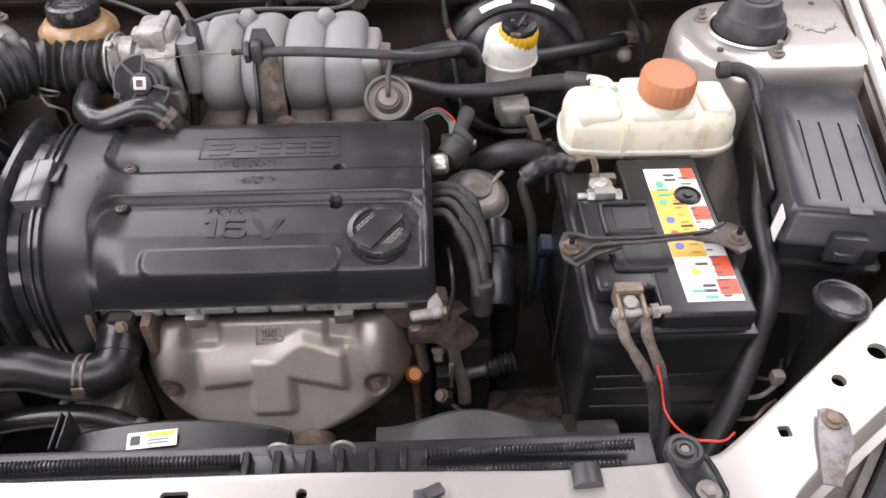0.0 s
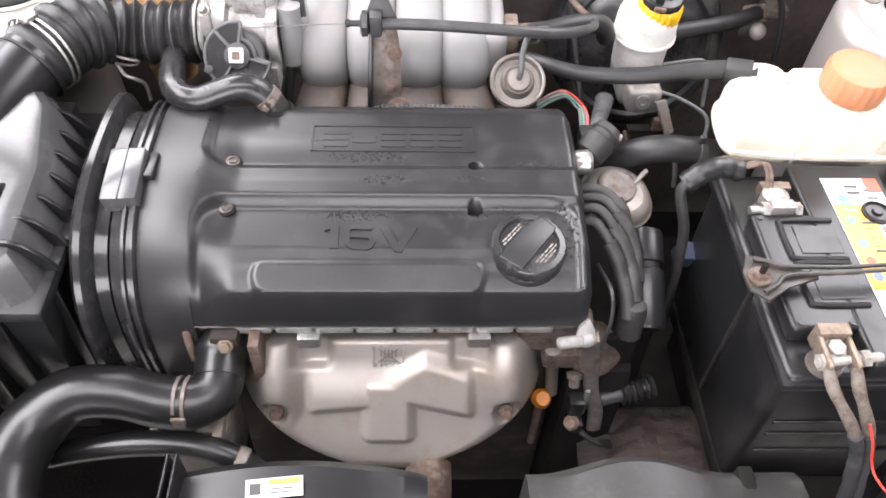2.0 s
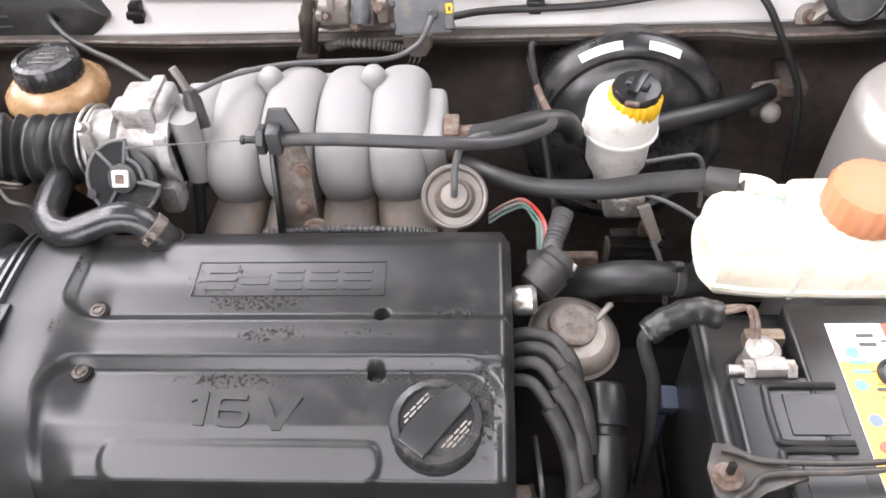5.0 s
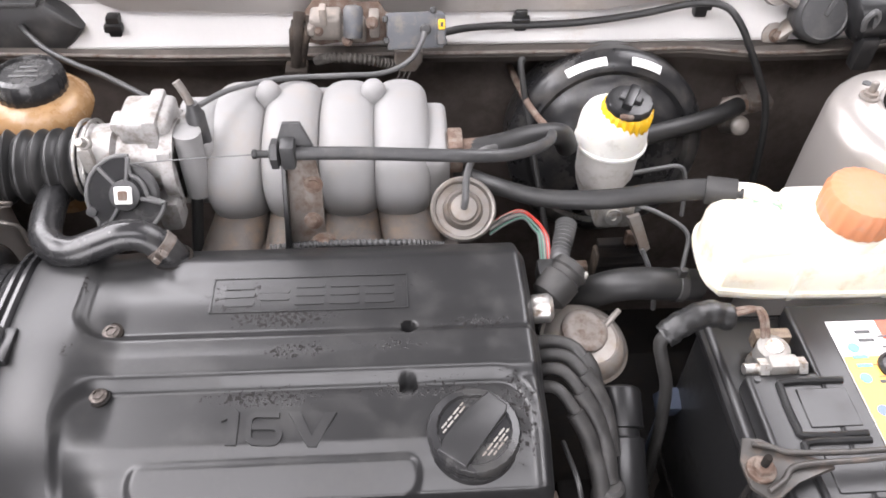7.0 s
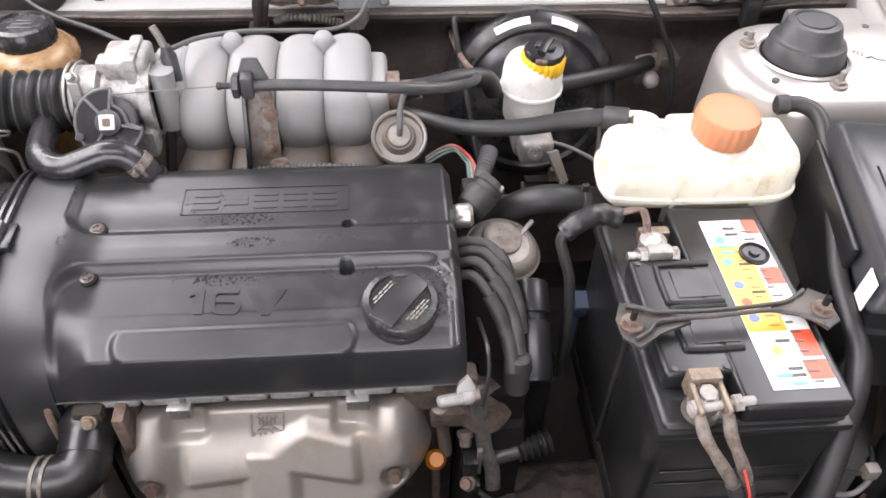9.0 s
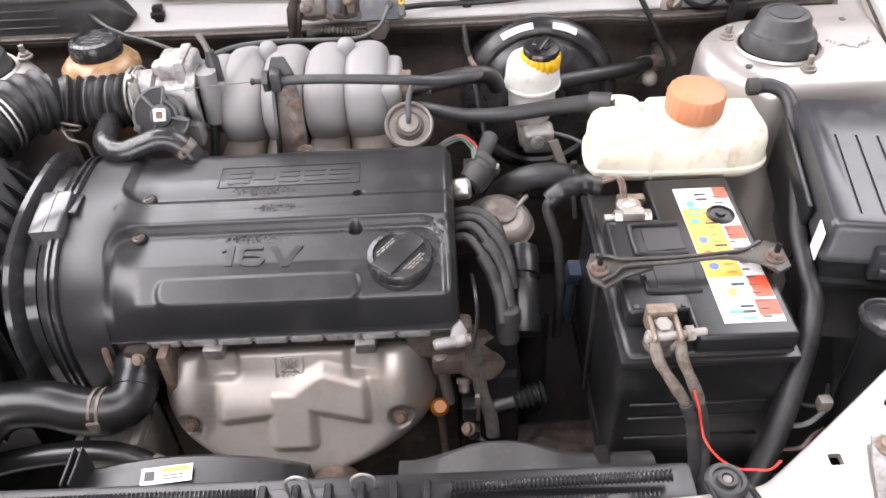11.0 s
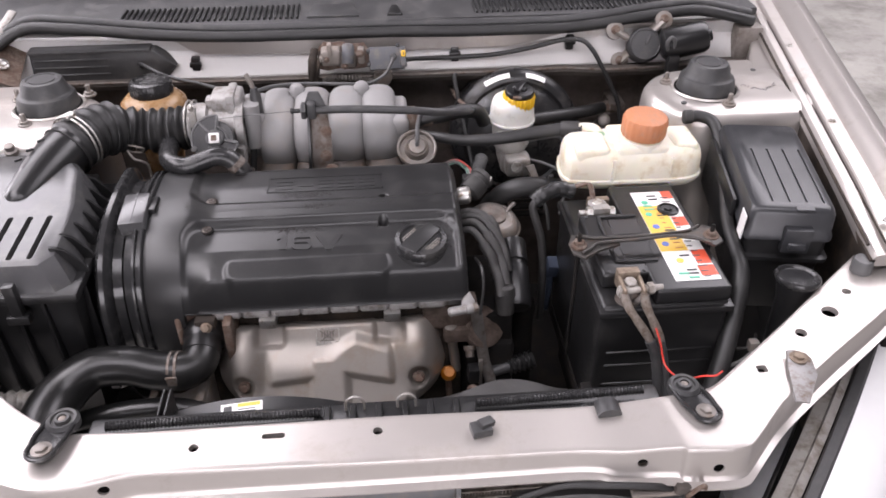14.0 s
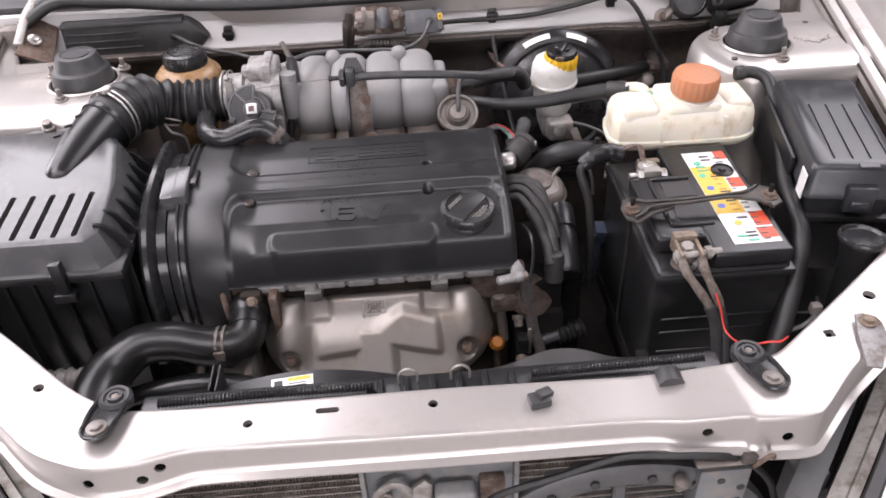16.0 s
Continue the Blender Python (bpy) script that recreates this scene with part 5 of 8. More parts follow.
bm = tube(B(), [(-0.622, 0.725, 0.804), (-0.612, 0.760, 0.812), (-0.598, 0.81, 0.820), (-0.580, 0.865, 0.828), (-0.570, 0.888, 0.832)], lambda s: (0.022 + 0.016 * step(0.0, 0.75, s)) * math.sqrt(max(0.02, min(1.0, s / 0.16))), 28, 10)
outlet = part("outlet_pipe", bm, PLASTIC, box, "glossy black outlet pipe running out of the lid")
bm = B()
for k in range(4):
    rbox(bm, -0.006, 0.006, -0.002, 0.002, 0, 0.004, 0.001, 1, axis((-0.622 + 0.010 * k, 0.80 + 0.022 * k, 0.850 + 0.0035 * k), (-0.3, -0.2, 1)))
part("pipe_mark", bm, PLASTIC, outlet)

# ---- battery ----
battery = thing("car_battery", (0.258, 0.645, 0.53), "black car battery with a bright label and corroded terminals", "battery")
bm = B()
rbox(bm, 0.182, 0.356, 0.526, 0.795, 0.53, 0.742, 0.008, 3)
rbox(bm, 0.177, 0.361, 0.521, 0.800, 0.726, 0.737, 0.004, 2)
case = part("case", bm, BATTERY, battery)
for z in (0.66, 0.636, 0.60):
    bm = B()
    rbox(bm, 0.195, 0.345, 0.5235, 0.53, z - 0.0025, z + 0.0025, 0.0015, 1)
    part("case_rib", bm, BATTERY, case)
bm = B()
rbox(bm, 0.252, 0.354, 0.526, 0.788, 0.742, 0.766, 0.005, 3)
rbox(bm, 0.190, 0.256, 0.566, 0.713, 0.742, 0.7655, 0.005, 3)
part("lid", bm, BATTERY, battery, "dusty black stepped battery lid")
# folding handles
for y in (0.676, 0.618):
    bm = B()
    m = axis((0.236, y, 0.7655), (0, 0, 1))
    tube(bm, [m @ Vector(p) for p in ((0.036, 0.026, 0.001), (-0.014, 0.026, 0.001), (-0.020, 0.018, 0.001), (-0.020, -0.018, 0.001), (-0.014, -0.026, 0.001), (0.036, -0.026, 0.001))], 0.0032, 8, 4)
    part("handle", bm, BATTERY, battery)
    bm = B()
    rbox(bm, -0.008, 0.036, -0.019, 0.019, -0.002, 0.0012, 0.001, 1, m)
    part("plug_cover", bm, BATTERY, battery)
# label
lz = 0.7664
def slip(name, x0, x1, y0, y1, mat, h=0.0, label=""):
    q = B()
    y0, y1 = [0.543 + (y - 0.528) * 0.925 for y in (y0, y1)]
    rbox(q, x0 + 0.006, x1 + 0.006, y0, y1, lz + h, lz + h + 0.0006, 0.0)
    return part(name, q, mat, battery if name == "label" else label_sheet, label)
label_sheet = slip("label", 0.276, 0.338, 0.528, 0.768, LABEL, 0, "white, yellow and red printed battery label")
slip("label_field", 0.2765, 0.315, 0.600, 0.725, LABEL_Y, 0.0006)
slip("label_field", 0.315, 0.3375, 0.538, 0.562, LABEL_R, 0.0006)
slip("label_field", 0.318, 0.3375, 0.566, 0.600, LABEL_R, 0.0006)
slip("label_field", 0.318, 0.3375, 0.665, 0.690, LABEL_R, 0.0006)
slip("label_field", 0.322, 0.3375, 0.745, 0.7675, LABEL_R, 0.0006)
for i, (x, y, mt) in enumerate(((0.287, 0.70, LABEL_G), (0.288, 0.665, LABEL_B), (0.288, 0.618, LABEL_B), (0.288, 0.640, LABEL_R), (0.296, 0.575, LABEL_Y), (0.29, 0.735, LABEL_G))):
    q = lathe(B(), [(0.0052, 0.0011), (0.0052, 0.0018), (0.004, 0.0018)], axis((x + 0.006, 0.543 + (y - 0.528) * 0.925, lz), (0, 0, 1)), 16)
    part("label_symbol", q, mt, label_sheet)
for y in (0.752, 0.742, 0.585, 0.55, 0.542, 0.694, 0.652, 0.628):
    slip("printed_bar", 0.298, 0.312, y, y + 0.0035, INK, 0.0011)
random.seed(11)
for k in range(18):
    y = 0.534 + 0.0125 * k
    w = random.uniform(0.006, 0.013)
    slip("fine_print", 0.3165, 0.3165 + w, y, y + 0.0022, GREY, 0.0013)
for k in range(9):
    y = 0.606 + 0.0135 * k
    slip("fine_print", 0.2995, 0.2995 + random.uniform(0.006, 0.012), y, y + 0.0018, TERRA, 0.0013)
for x, y in ((0.2845, 0.722), (0.2845, 0.712), (0.2845, 0.542), (0.296, 0.532)):
    slip("label_field", x, x + 0.014, y, y + 0.004, LABEL_G, 0.0013)
bm = B()
lathe(bm, [(0.016, 0), (0.016, 0.004), (0.013, 0.0055), (0.012, 0.003), (0.006, 0.003), (0.005, 0.006)], axis((0.325, 0.712, 0.766), (0, 0, 1)), 28)
part("test_eye", bm, BATTERY, battery, "round black charge indicator plug")
for x, y in ((0.199, 0.572), (0.248, 0.572), (0.199, 0.706), (0.248, 0.706)):
    bm = lathe(B(), [(0.003, 0), (0.003, 0.002), (0.0015, 0.0022)], axis((x, y, 0.765), (0, 0, 1)), 10)
    part("screw", bm, INK, battery)
for x, y, mt in ((0.219, 0.541, BRACKET), (0.223, 0.736, STEEL)):
    bm = lathe(B(), [(0.017, 0.0), (0.0165, 0.004), (0.009, 0.0045), (0.0085, 0.03), (0.0075, 0.031)], axis((x, y, 0.742), (0, 0, 1)), 24)
    part("terminal_post", bm, mt, battery, "worn lead terminal post")

# clamps and leads
clampF = thing("terminal_clamp", (0.219, 0.541, 0.75), "corroded brass clamp on the front battery post", "battery clamp", "battery clamps")
bm = lathe(B(), [(0.0145, 0.0), (0.0145, 0.010), (0.0105, 0.012)], axis((0.219, 0.541, 0.755), (0, 0, 1)), 20)
part("ring", bm, BRACKET, clampF)
bm = B()
rbox(bm, 0.204, 0.234, 0.549, 0.562, 0.756, 0.781, 0.002, 2)
part("bridge", bm, TAN, clampF, "tarnished beige clamp bridge")
for x in (0.206, 0.232):
    bm = B()
    rbox(bm, x - 0.0024, x + 0.0024, 0.517, 0.556, 0.760, 0.777, 0.0015, 1)
    part("jaw", bm, TAN, clampF)
bm = bolt(B(), (0.219, 0.541, 0.768), (0, -0.15, 1), 0.0085, 0.007, 1.25)
part("post_nut", bm, DUST_TRIM, clampF)
bm = B()
lathe(bm, [(0.0045, 0), (0.0045, 0.062), (0.003, 0.063)], axis((0.199, 0.528, 0.766), (1, 0.1, 0)), 12)
for k in (0.002, 0.041):
    lathe(bm, [(0.0085, k), (0.0085, k + 0.008), (0.006, k + 0.009)], axis((0.199, 0.528, 0.766), (1, 0.1, 0)), 6)
part("clamp_bolt", bm, DUST_TRIM, clampF)
clampB = thing("terminal_clamp", (0.223, 0.736, 0.75), "bolted steel clamp on the rear battery post", "battery clamp", "battery clamps")
bm = lathe(B(), [(0.0145, 0.0), (0.0145, 0.015), (0.0105, 0.017)], axis((0.223, 0.736, 0.755), (0, 0, 1)), 20)
rbox(bm, 0.211, 0.237, 0.711, 0.725, 0.755, 0.776, 0.003, 2)
part("ring", bm, ALLOY_DULL, clampB)
bm = B()
lathe(bm, [(0.005, 0), (0.005, 0.05), (0.003, 0.051)], axis((0.191, 0.718, 0.765), (1, 0, 0)), 12)
for k in (0.012, 0.046):
    lathe(bm, [(0.009, k), (0.009, k + 0.008), (0.006, k + 0.009)], axis((0.191, 0.718, 0.765), (1, 0, 0)), 6)
part("clamp_bolt", bm, STEEL, clampB)
bm = B()
rbox(bm, 0.212, 0.246, 0.748, 0.760, 0.752, 0.768, 0.003, 2)
part("jaw", bm, TAN, clampB, "pale corroded clamp jaw")
for dx in (0.0, 0.004):
    bm = tube(B(), [(0.187, 0.771 - dx, 0.778), (0.203, 0.770 - dx, 0.784), (0.213 + dx, 0.768, 0.785), (0.216 + dx, 0.758, 0.782), (0.217 + dx, 0.746, 0.770)], 0.0024, 8, 6)
    part("copper_strand", bm, RUST, clampB, "bent copper strand")
lead = thing("positive_lead", (0.15, 0.755, 0.75), "taped black battery lead going down beside the battery", "cable")
bm = tube(B(), [(0.193, 0.770, 0.772), (0.170, 0.770, 0.778), (0.145, 0.762, 0.774), (0.131, 0.757, 0.764)], lambda q: 0.0122 + 0.0005 * math.sin(q * 31), 14, 10)
part("taped_end", bm, TAPE, lead, "wrinkled glossy black tape")
bm = tube(B(), [(0.136, 0.759, 0.767), (0.129, 0.756, 0.756), (0.134, 0.750, 0.735), (0.144, 0.745, 0.70), (0.148, 0.735, 0.64), (0.146, 0.72, 0.56)], 0.0062, 12, 8)
part("cable", bm, DUSTY, lead)
lead = thing("negative_lead", (0.24, 0.47, 0.70), "dusty grey double battery lead with corroded crimped lugs", "cable")
for pts in ([(0.206, 0.520, 0.768), (0.207, 0.503, 0.762), (0.217, 0.489, 0.749), (0.231, 0.479, 0.729), (0.236, 0.475, 0.718)], [(0.232, 0.520, 0.768), (0.231, 0.504, 0.761), (0.239, 0.491, 0.744), (0.247, 0.481, 0.726), (0.249, 0.477, 0.716)]):
    bm = tube(B(), pts, lambda s: 0.0052 + 0.0011 * abs(math.sin(s * 7.5)), 12, 8, flat=0.7)
    part("crimped_lug", bm, RUST_BEIGE, lead, "corroded beige crimped lug")
for pts in ([(0.233, 0.477, 0.725), (0.241, 0.471, 0.705), (0.245, 0.464, 0.68), (0.248, 0.452, 0.64), (0.24, 0.44, 0.58), (0.23, 0.43, 0.5)], [(0.247, 0.480, 0.722), (0.252, 0.473, 0.702), (0.256, 0.463, 0.67), (0.258, 0.44, 0.62), (0.262, 0.42, 0.58), (0.27, 0.40, 0.54)]):
    bm = tube(B(), pts, lambda s: 0.0066 + 0.0003 * math.sin(s * 60), 12, 10)
    part("cable", bm, DARK, lead)
bm = tube(B(), [(0.238, 0.478, 0.745), (0.2425, 0.466, 0.730), (0.245, 0.457, 0.715), (0.246, 0.444, 0.710), (0.251, 0.422, 0.715), (0.256, 0.396, 0.737), (0.266, 0.386, 0.7495), (0.280, 0.386, 0.749), (0.294, 0.397, 0.744)], 0.0012, 8, 10)
solo("red_wire", bm, RED, "thin red wire looped to the front panel", "wire")

# battery strap
strap = thing("battery_hold_down", (0.257, 0.62, 0.76), "thin grey steel battery clamp bar with flared ends", "battery clamp")
bm = B()
tube(bm, [(0.166, 0.636, 0.782), (0.180, 0.632, 0.783), (0.195, 0.626, 0.784), (0.25, 0.624, 0.785), (0.30, 0.627, 0.786), (0.325, 0.632, 0.785), (0.345, 0.645, 0.784)], 0.0024, 10, 5)
tube(bm, [(0.166, 0.596, 0.782), (0.180, 0.604, 0.783), (0.195, 0.615, 0.784), (0.25, 0.617, 0.785), (0.30, 0.620, 0.786), (0.325, 0.616, 0.785), (0.350, 0.602, 0.784)], 0.0024, 10, 5)
plate(bm, [(-0.024, -0.014), (-0.010, -0.028), (0.012, -0.012), (0.044, -0.003), (0.044, 0.003), (0.012, 0.012), (-0.004, 0.026), (-0.018, 0.028), (-0.026, 0.008)], 0.0035, axis((0.180, 0.616, 0.776), (-0.05, 0, 1)), 0.001)
plate(bm, [(0.022, -0.016), (0.006, -0.026), (-0.008, -0.010), (-0.04, -0.003), (-0.04, 0.003), (-0.008, 0.010), (0.006, 0.026), (0.022, 0.016)], 0.0035, axis((0.346, 0.624, 0.779), (0.05, 0, 1)), 0.001)
part("bar", bm, paint("dull_grey_steel", (0.065, 0.061, 0.057), 0.4, 0.35, 120, 0.12, 0.1, (0.13, 0.10, 0.08), 0.3, 24), strap)
for x, y in ((0.166, 0.614), (0.355, 0.621)):
    bm = lathe(B(), [(0.0032, -0.20), (0.0032, 0.02), (0.0025, 0.021)], axis((x, y, 0.78), (0, 0, 1)), 10)
    rod = part("threaded_rod", bm, DIRT_SHADE, strap, "dark threaded rod")
    bm = B()
    bolt(bm, (x, y, 0.781), (0, 0, 1), 0.008, 0.009, 1.4)
    part("nut", bm, RUST, rod, "rusty nut with a washer")
tray = thing("battery_tray", (0.26, 0.645, 0.40), "black steel battery tray on a boxed bracket", "battery tray")
bm = B()
rbox(bm, 0.180, 0.37, 0.49, 0.80, 0.505, 0.53, 0.006)
part("shelf", bm, DIRT_SHADE, tray)
bm = B()
rbox(bm, 0.20, 0.33, 0.52, 0.78, 0.40, 0.506, 0.006)
part("boxed_bracket", bm, DIRT_SHADE, tray)

# ---- coolant tank ----
tank = thing("coolant_tank", (0.305, 0.84, 0.77), "cream translucent coolant expansion tank with stains", "coolant tank")
bm = B()
def tank_ring(g, z):
    o = [(0.197, 0.808), (0.250, 0.801), (0.362, 0.799), (0.397, 0.806), (0.412, 0.824), (0.412, 0.862), (0.394, 0.890), (0.26, 0.902), (0.215, 0.900), (0.194, 0.880), (0.188, 0.83)]
    cx, cy = 0.306, 0.846
    loop = spline([(x, y, 0) for x, y in o + [o[0]]], 4)[:-1]
    return [Vector((cx + (p.x - cx) * (1 + g / 0.115), cy + (p.y - cy) * (1 + g / 0.052), z)) for p in loop]
loft(bm, [tank_ring(g, z) for g, z in ((-0.012, 0.750), (-0.005, 0.752), (-0.001, 0.757), (0.0, 0.762), (0.003, 0.7635), (0.003, 0.7685), (0.0, 0.770), (-0.001, 0.797), (-0.004, 0.807), (-0.010, 0.814), (-0.018, 0.817))])
part("vessel", bm, CREAM, tank, sharp=45)
for x0, x1, y0, y1, h in ((0.203, 0.259, 0.808, 0.872, 0.006), (0.267, 0.352, 0.806, 0.893, 0.007), (0.361, 0.402, 0.814, 0.882, 0.006)):
    bm = B()
    rbox(bm, x0, x1, y0, y1, 0.78, 0.816 + h, 0.010, 4)
    part("pillow", bm, CREAM, tank)
for x in (0.263, 0.3565):
    bm = B()
    rbox(bm, x - 0.003, x + 0.003, 0.798, 0.804, 0.757, 0.806, 0.002, 2)
    part("seam", bm, CREAM, tank)
km = axis((0.314, 0.838, 0.823), (0.03, -0.05, 1))
bm = lathe(B(), [(0.033, -0.01), (0.033, 0.004), (0.029, 0.006), (0.029, 0.012)], km, 36)
part("neck", bm, CREAM, tank)
bm = lathe(B(), [(0.034, 0.008), (0.0355, 0.011), (0.0355, 0.034), (0.033, 0.039), (0.027, 0.041), (0.02, 0.042)], km, 96, 22, 0.035)
part("cap", bm, TERRA, tank, "faded orange ribbed screw cap")
bm = tube(B(), [(0.252, 0.868, 0.806), (0.250, 0.878, 0.817), (0.240, 0.886, 0.818), (0.226, 0.891, 0.816)], 0.0095, 16, 6)
part("spout", bm, CREAM, tank, "moulded hose spout with green stains")
bm = lathe(B(), [(0.017, -0.004), (0.0175, 0.006), (0.014, 0.010), (0.010, 0.011)], axis((0.248, 0.872, 0.808), (-0.1, 0.3, 1)), 20)
part("stained_ring", bm, paint("green_coolant_crust", (0.20, 0.38, 0.22), 0.6, 0, 90, 0.3, 0.3, (0.7, 0.72, 0.6), 0.4, 40), tank, "green dried coolant crust")

# hoses to the tank
bm = tube(B(), [(0.232, 0.888, 0.815), (0.199, 0.902, 0.810), (0.155, 0.905, 0.804), (0.10, 0.905, 0.797), (0.042, 0.918, 0.789), (0.0, 0.942, 0.784), (-0.04, 0.98, 0.773)], lambda s: 0.0108 - 0.0018 * step(0.3, 0.8, s), 16, 8)
vh = thing("vent_hose", (0.1, 0.905, 0.80), "thick black rubber hose to the coolant tank with a dark clamp", "hose", "coolant hoses")
part("hose", bm, RUBBER, vh)
bm = lathe(B(), [(0.014, 0), (0.014, 0.028), (0.0135, 0.029)], axis((0.226, 0.891, 0.814), (-1, 0.36, -0.12)), 18)
part("clamp", bm, DUSTY, vh, "dull dark hose clamp")
bm = tube(B(), [(0.196, 0.849, 0.727), (0.166, 0.844, 0.735), (0.137, 0.843, 0.739), (0.111, 0.848, 0.731), (0.089, 0.855, 0.712), (0.072, 0.860, 0.685), (0.06, 0.862, 0.64)], 0.0165, 18, 8)
rh = thing("return_hose", (0.12, 0.84, 0.728), "thick black rubber hose below the coolant tank", "hose", "coolant hoses")
part("hose", bm, RUBBER, rh)
bm = lathe(B(), [(0.0167, -0.005), (0.0177, -0.004), (0.0177, 0.004), (0.0167, 0.005)], axis((0.174, 0.845, 0.733), (1, 0.12, -0.2)), 28)
hose_clamp = part("clamp", bm, DUSTY, rh, "thin dark spring clamp")
bm = B()
rbox(bm, -0.004, 0.004, -0.003, 0.003, -0.001, 0.010, 0.001, 1, axis((0.174, 0.842, 0.750), (0, -0.1, 1)))
part("clamp_ear", bm, DUSTY, hose_clamp)
bm = tube(B(), [(0.400, 0.895, 0.826), (0.43, 0.892, 0.828), (0.446, 0.870, 0.822), (0.442, 0.82, 0.80), (0.425, 0.75, 0.78), (0.405, 0.68, 0.765), (0.396, 0.62, 0.755), (0.393, 0.585, 0.74), (0.376, 0.545, 0.70), (0.350, 0.50, 0.65), (0.325, 0.47, 0.60), (0.30, 0.45, 0.54)],
         lambda s: 0.0095 + 0.0035 * step(0.5, 0.7, s), 14, 8)
sh = thing("side_hose", (0.40, 0.70, 0.77), "long black hose running down beside the battery", "hose")
part("hose", bm, RUBBER, sh)
bm = lathe(B(), [(0.0105, -0.007), (0.0115, -0.006), (0.0115, 0.006), (0.0105, 0.007)], axis((0.408, 0.895, 0.827), (1, -0.05, 0.1)), 20)
part("clip", bm, DUSTY, sh)

# ---- fuse box ----
fuse = thing("fuse_box", (0.48, 0.71, 0.69), "black plastic fuse box with a grooved lid", "fuse box")
FC, FS = math.cos(radians(9.5)), math.sin(radians(9.5))
def fuse_at(px, py, z):
    """From the box's own axes to the world; the lid rises a little to the rear."""
    return Vector((0.4845 + px * FC + py * FS, 0.731 - px * FS + py * FC, z + (py + 0.12) * 0.06))
def fuse_ring(g, z, w=0.119, d=0.236):
    return [fuse_at(px, py, z) for px, py in rounded(w + 2 * g, d + 2 * g, 0.010, 4)]
def fuse_box_m(px, py, z):
    return axis(fuse_at(px, py, z), (0, -0.06, 1), (FC, -FS, 0))
bm = loft(B(), [fuse_ring(g, z) for g, z in ((0.002, 0.772), (0.002, 0.780), (0.0, 0.784), (-0.001, 0.812), (-0.004, 0.819), (-0.009, 0.822))])
FUSE = paint("dusty_blue_grey_plastic", (0.034, 0.035, 0.038), 0.3, 0, 240, 0.08, 0.02, (0.05, 0.05, 0.053), 0.25, 8)
lid_f = part("lid", bm, FUSE, fuse, sharp=35)
bm = B()
for k in range(4):
    plate(bm, rounded(0.003, 0.138, 0.0014, 2), 0.03, fuse_box_m(-0.0275 + 0.0233 * k, -0.030, 0.8195))
cut(lid_f, bm)
bm = loft(B(), [fuse_ring(g, z) for g, z in ((-0.012, 0.64), (-0.006, 0.70), (-0.003, 0.735), (0.004, 0.737), (0.004, 0.743), (-0.002, 0.745), (-0.002, 0.772))])
part("base", bm, BATTERY, fuse, sharp=35)
bm = B()
rbox(bm, -0.019, 0.019, -0.008, 0.006, -0.024, 0.016, 0.003, 2, fuse_box_m(0.010, -0.121, 0.780))
rbox(bm, -0.012, 0.012, -0.013, -0.004, -0.006, 0.006, 0.002, 1, fuse_box_m(0.010, -0.121, 0.770))
part("latch", bm, FUSE, fuse, "black plastic snap latch")
bm = B()
rbox(bm, -0.013, 0.013, -0.006, 0.006, -0.0012, 0.0022, 0.001, 1, fuse_box_m(0.014, -0.112, 0.820))
part("lid_tab", bm, FUSE, fuse)
bm = B()
rbox(bm, -0.0035, 0.0035, -0.085, 0.085, -0.085, 0.0, 0.002, 2, fuse_box_m(-0.0665, 0.02, 0.80))
part("side_rail", bm, PLASTIC, fuse)
bm = B()
rbox(bm, -0.0008, 0.0008, -0.011, 0.011, -0.020, 0.020, 0.0003, 1, fuse_box_m(-0.0625, -0.103, 0.786))
part("sticker", bm, LABEL, fuse, "small white sticker")

bm = tube(B(), [(0.418, 0.735, 0.775), (0.412, 0.722, 0.772), (0.416, 0.708, 0.768), (0.424, 0.700, 0.764)], 0.0011, 8, 6)
solo("fuse_wire", bm, RED, "thin red wire beside the fuse box", "wire")
loom = thing("apron_loom", (0.37, 0.50, 0.66), "dusty loose wires beside the battery", "wiring")
for k, (mt, pts) in enumerate(((DUSTY, [(0.372, 0.520, 0.66), (0.385, 0.505, 0.675), (0.398, 0.515, 0.680), (0.41, 0.535, 0.67)]), (GREY, [(0.36, 0.505, 0.64), (0.372, 0.490, 0.665), (0.392, 0.500, 0.672), (0.405, 0.515, 0.655)]),
                               (RUST, [(0.355, 0.49, 0.62), (0.368, 0.478, 0.64), (0.380, 0.485, 0.65), (0.40, 0.50, 0.64)]), (DUSTY, [(0.345, 0.47, 0.60), (0.36, 0.462, 0.62), (0.375, 0.470, 0.63)]))):
    part("loose_wire", tube(B(), pts, 0.0022 + 0.0006 * (k % 2), 8, 6), mt, loom)
bm = B()
rbox(bm, 0.384, 0.398, 0.498, 0.510, 0.672, 0.688, 0.003, 2)
part("connector", bm, CAN, loom, "small dull connector")

# washer filler
washer = thing("washer_filler", (0.445, 0.535, 0.65), "dark washer fluid filler with a round flap cap", "washer filler")
wm = axis((0.453, 0.547, 0.755), (0.05, 0.10, 1))
bm = lathe(B(), [(0.028, -0.003), (0.030, 0.0), (0.0305, 0.004), (0.029, 0.007), (0.0265, 0.0065), (0.024, 0.0035), (0.012, 0.004), (0.005, 0.0045)], wm, 40)
part("cap", bm, GLOSS, washer)
bm = lathe(B(), [(0.019, -0.20), (0.021, -0.03), (0.026, -0.006), (0.026, -0.003)], wm, 28)
part("neck", bm, PLASTIC, washer)

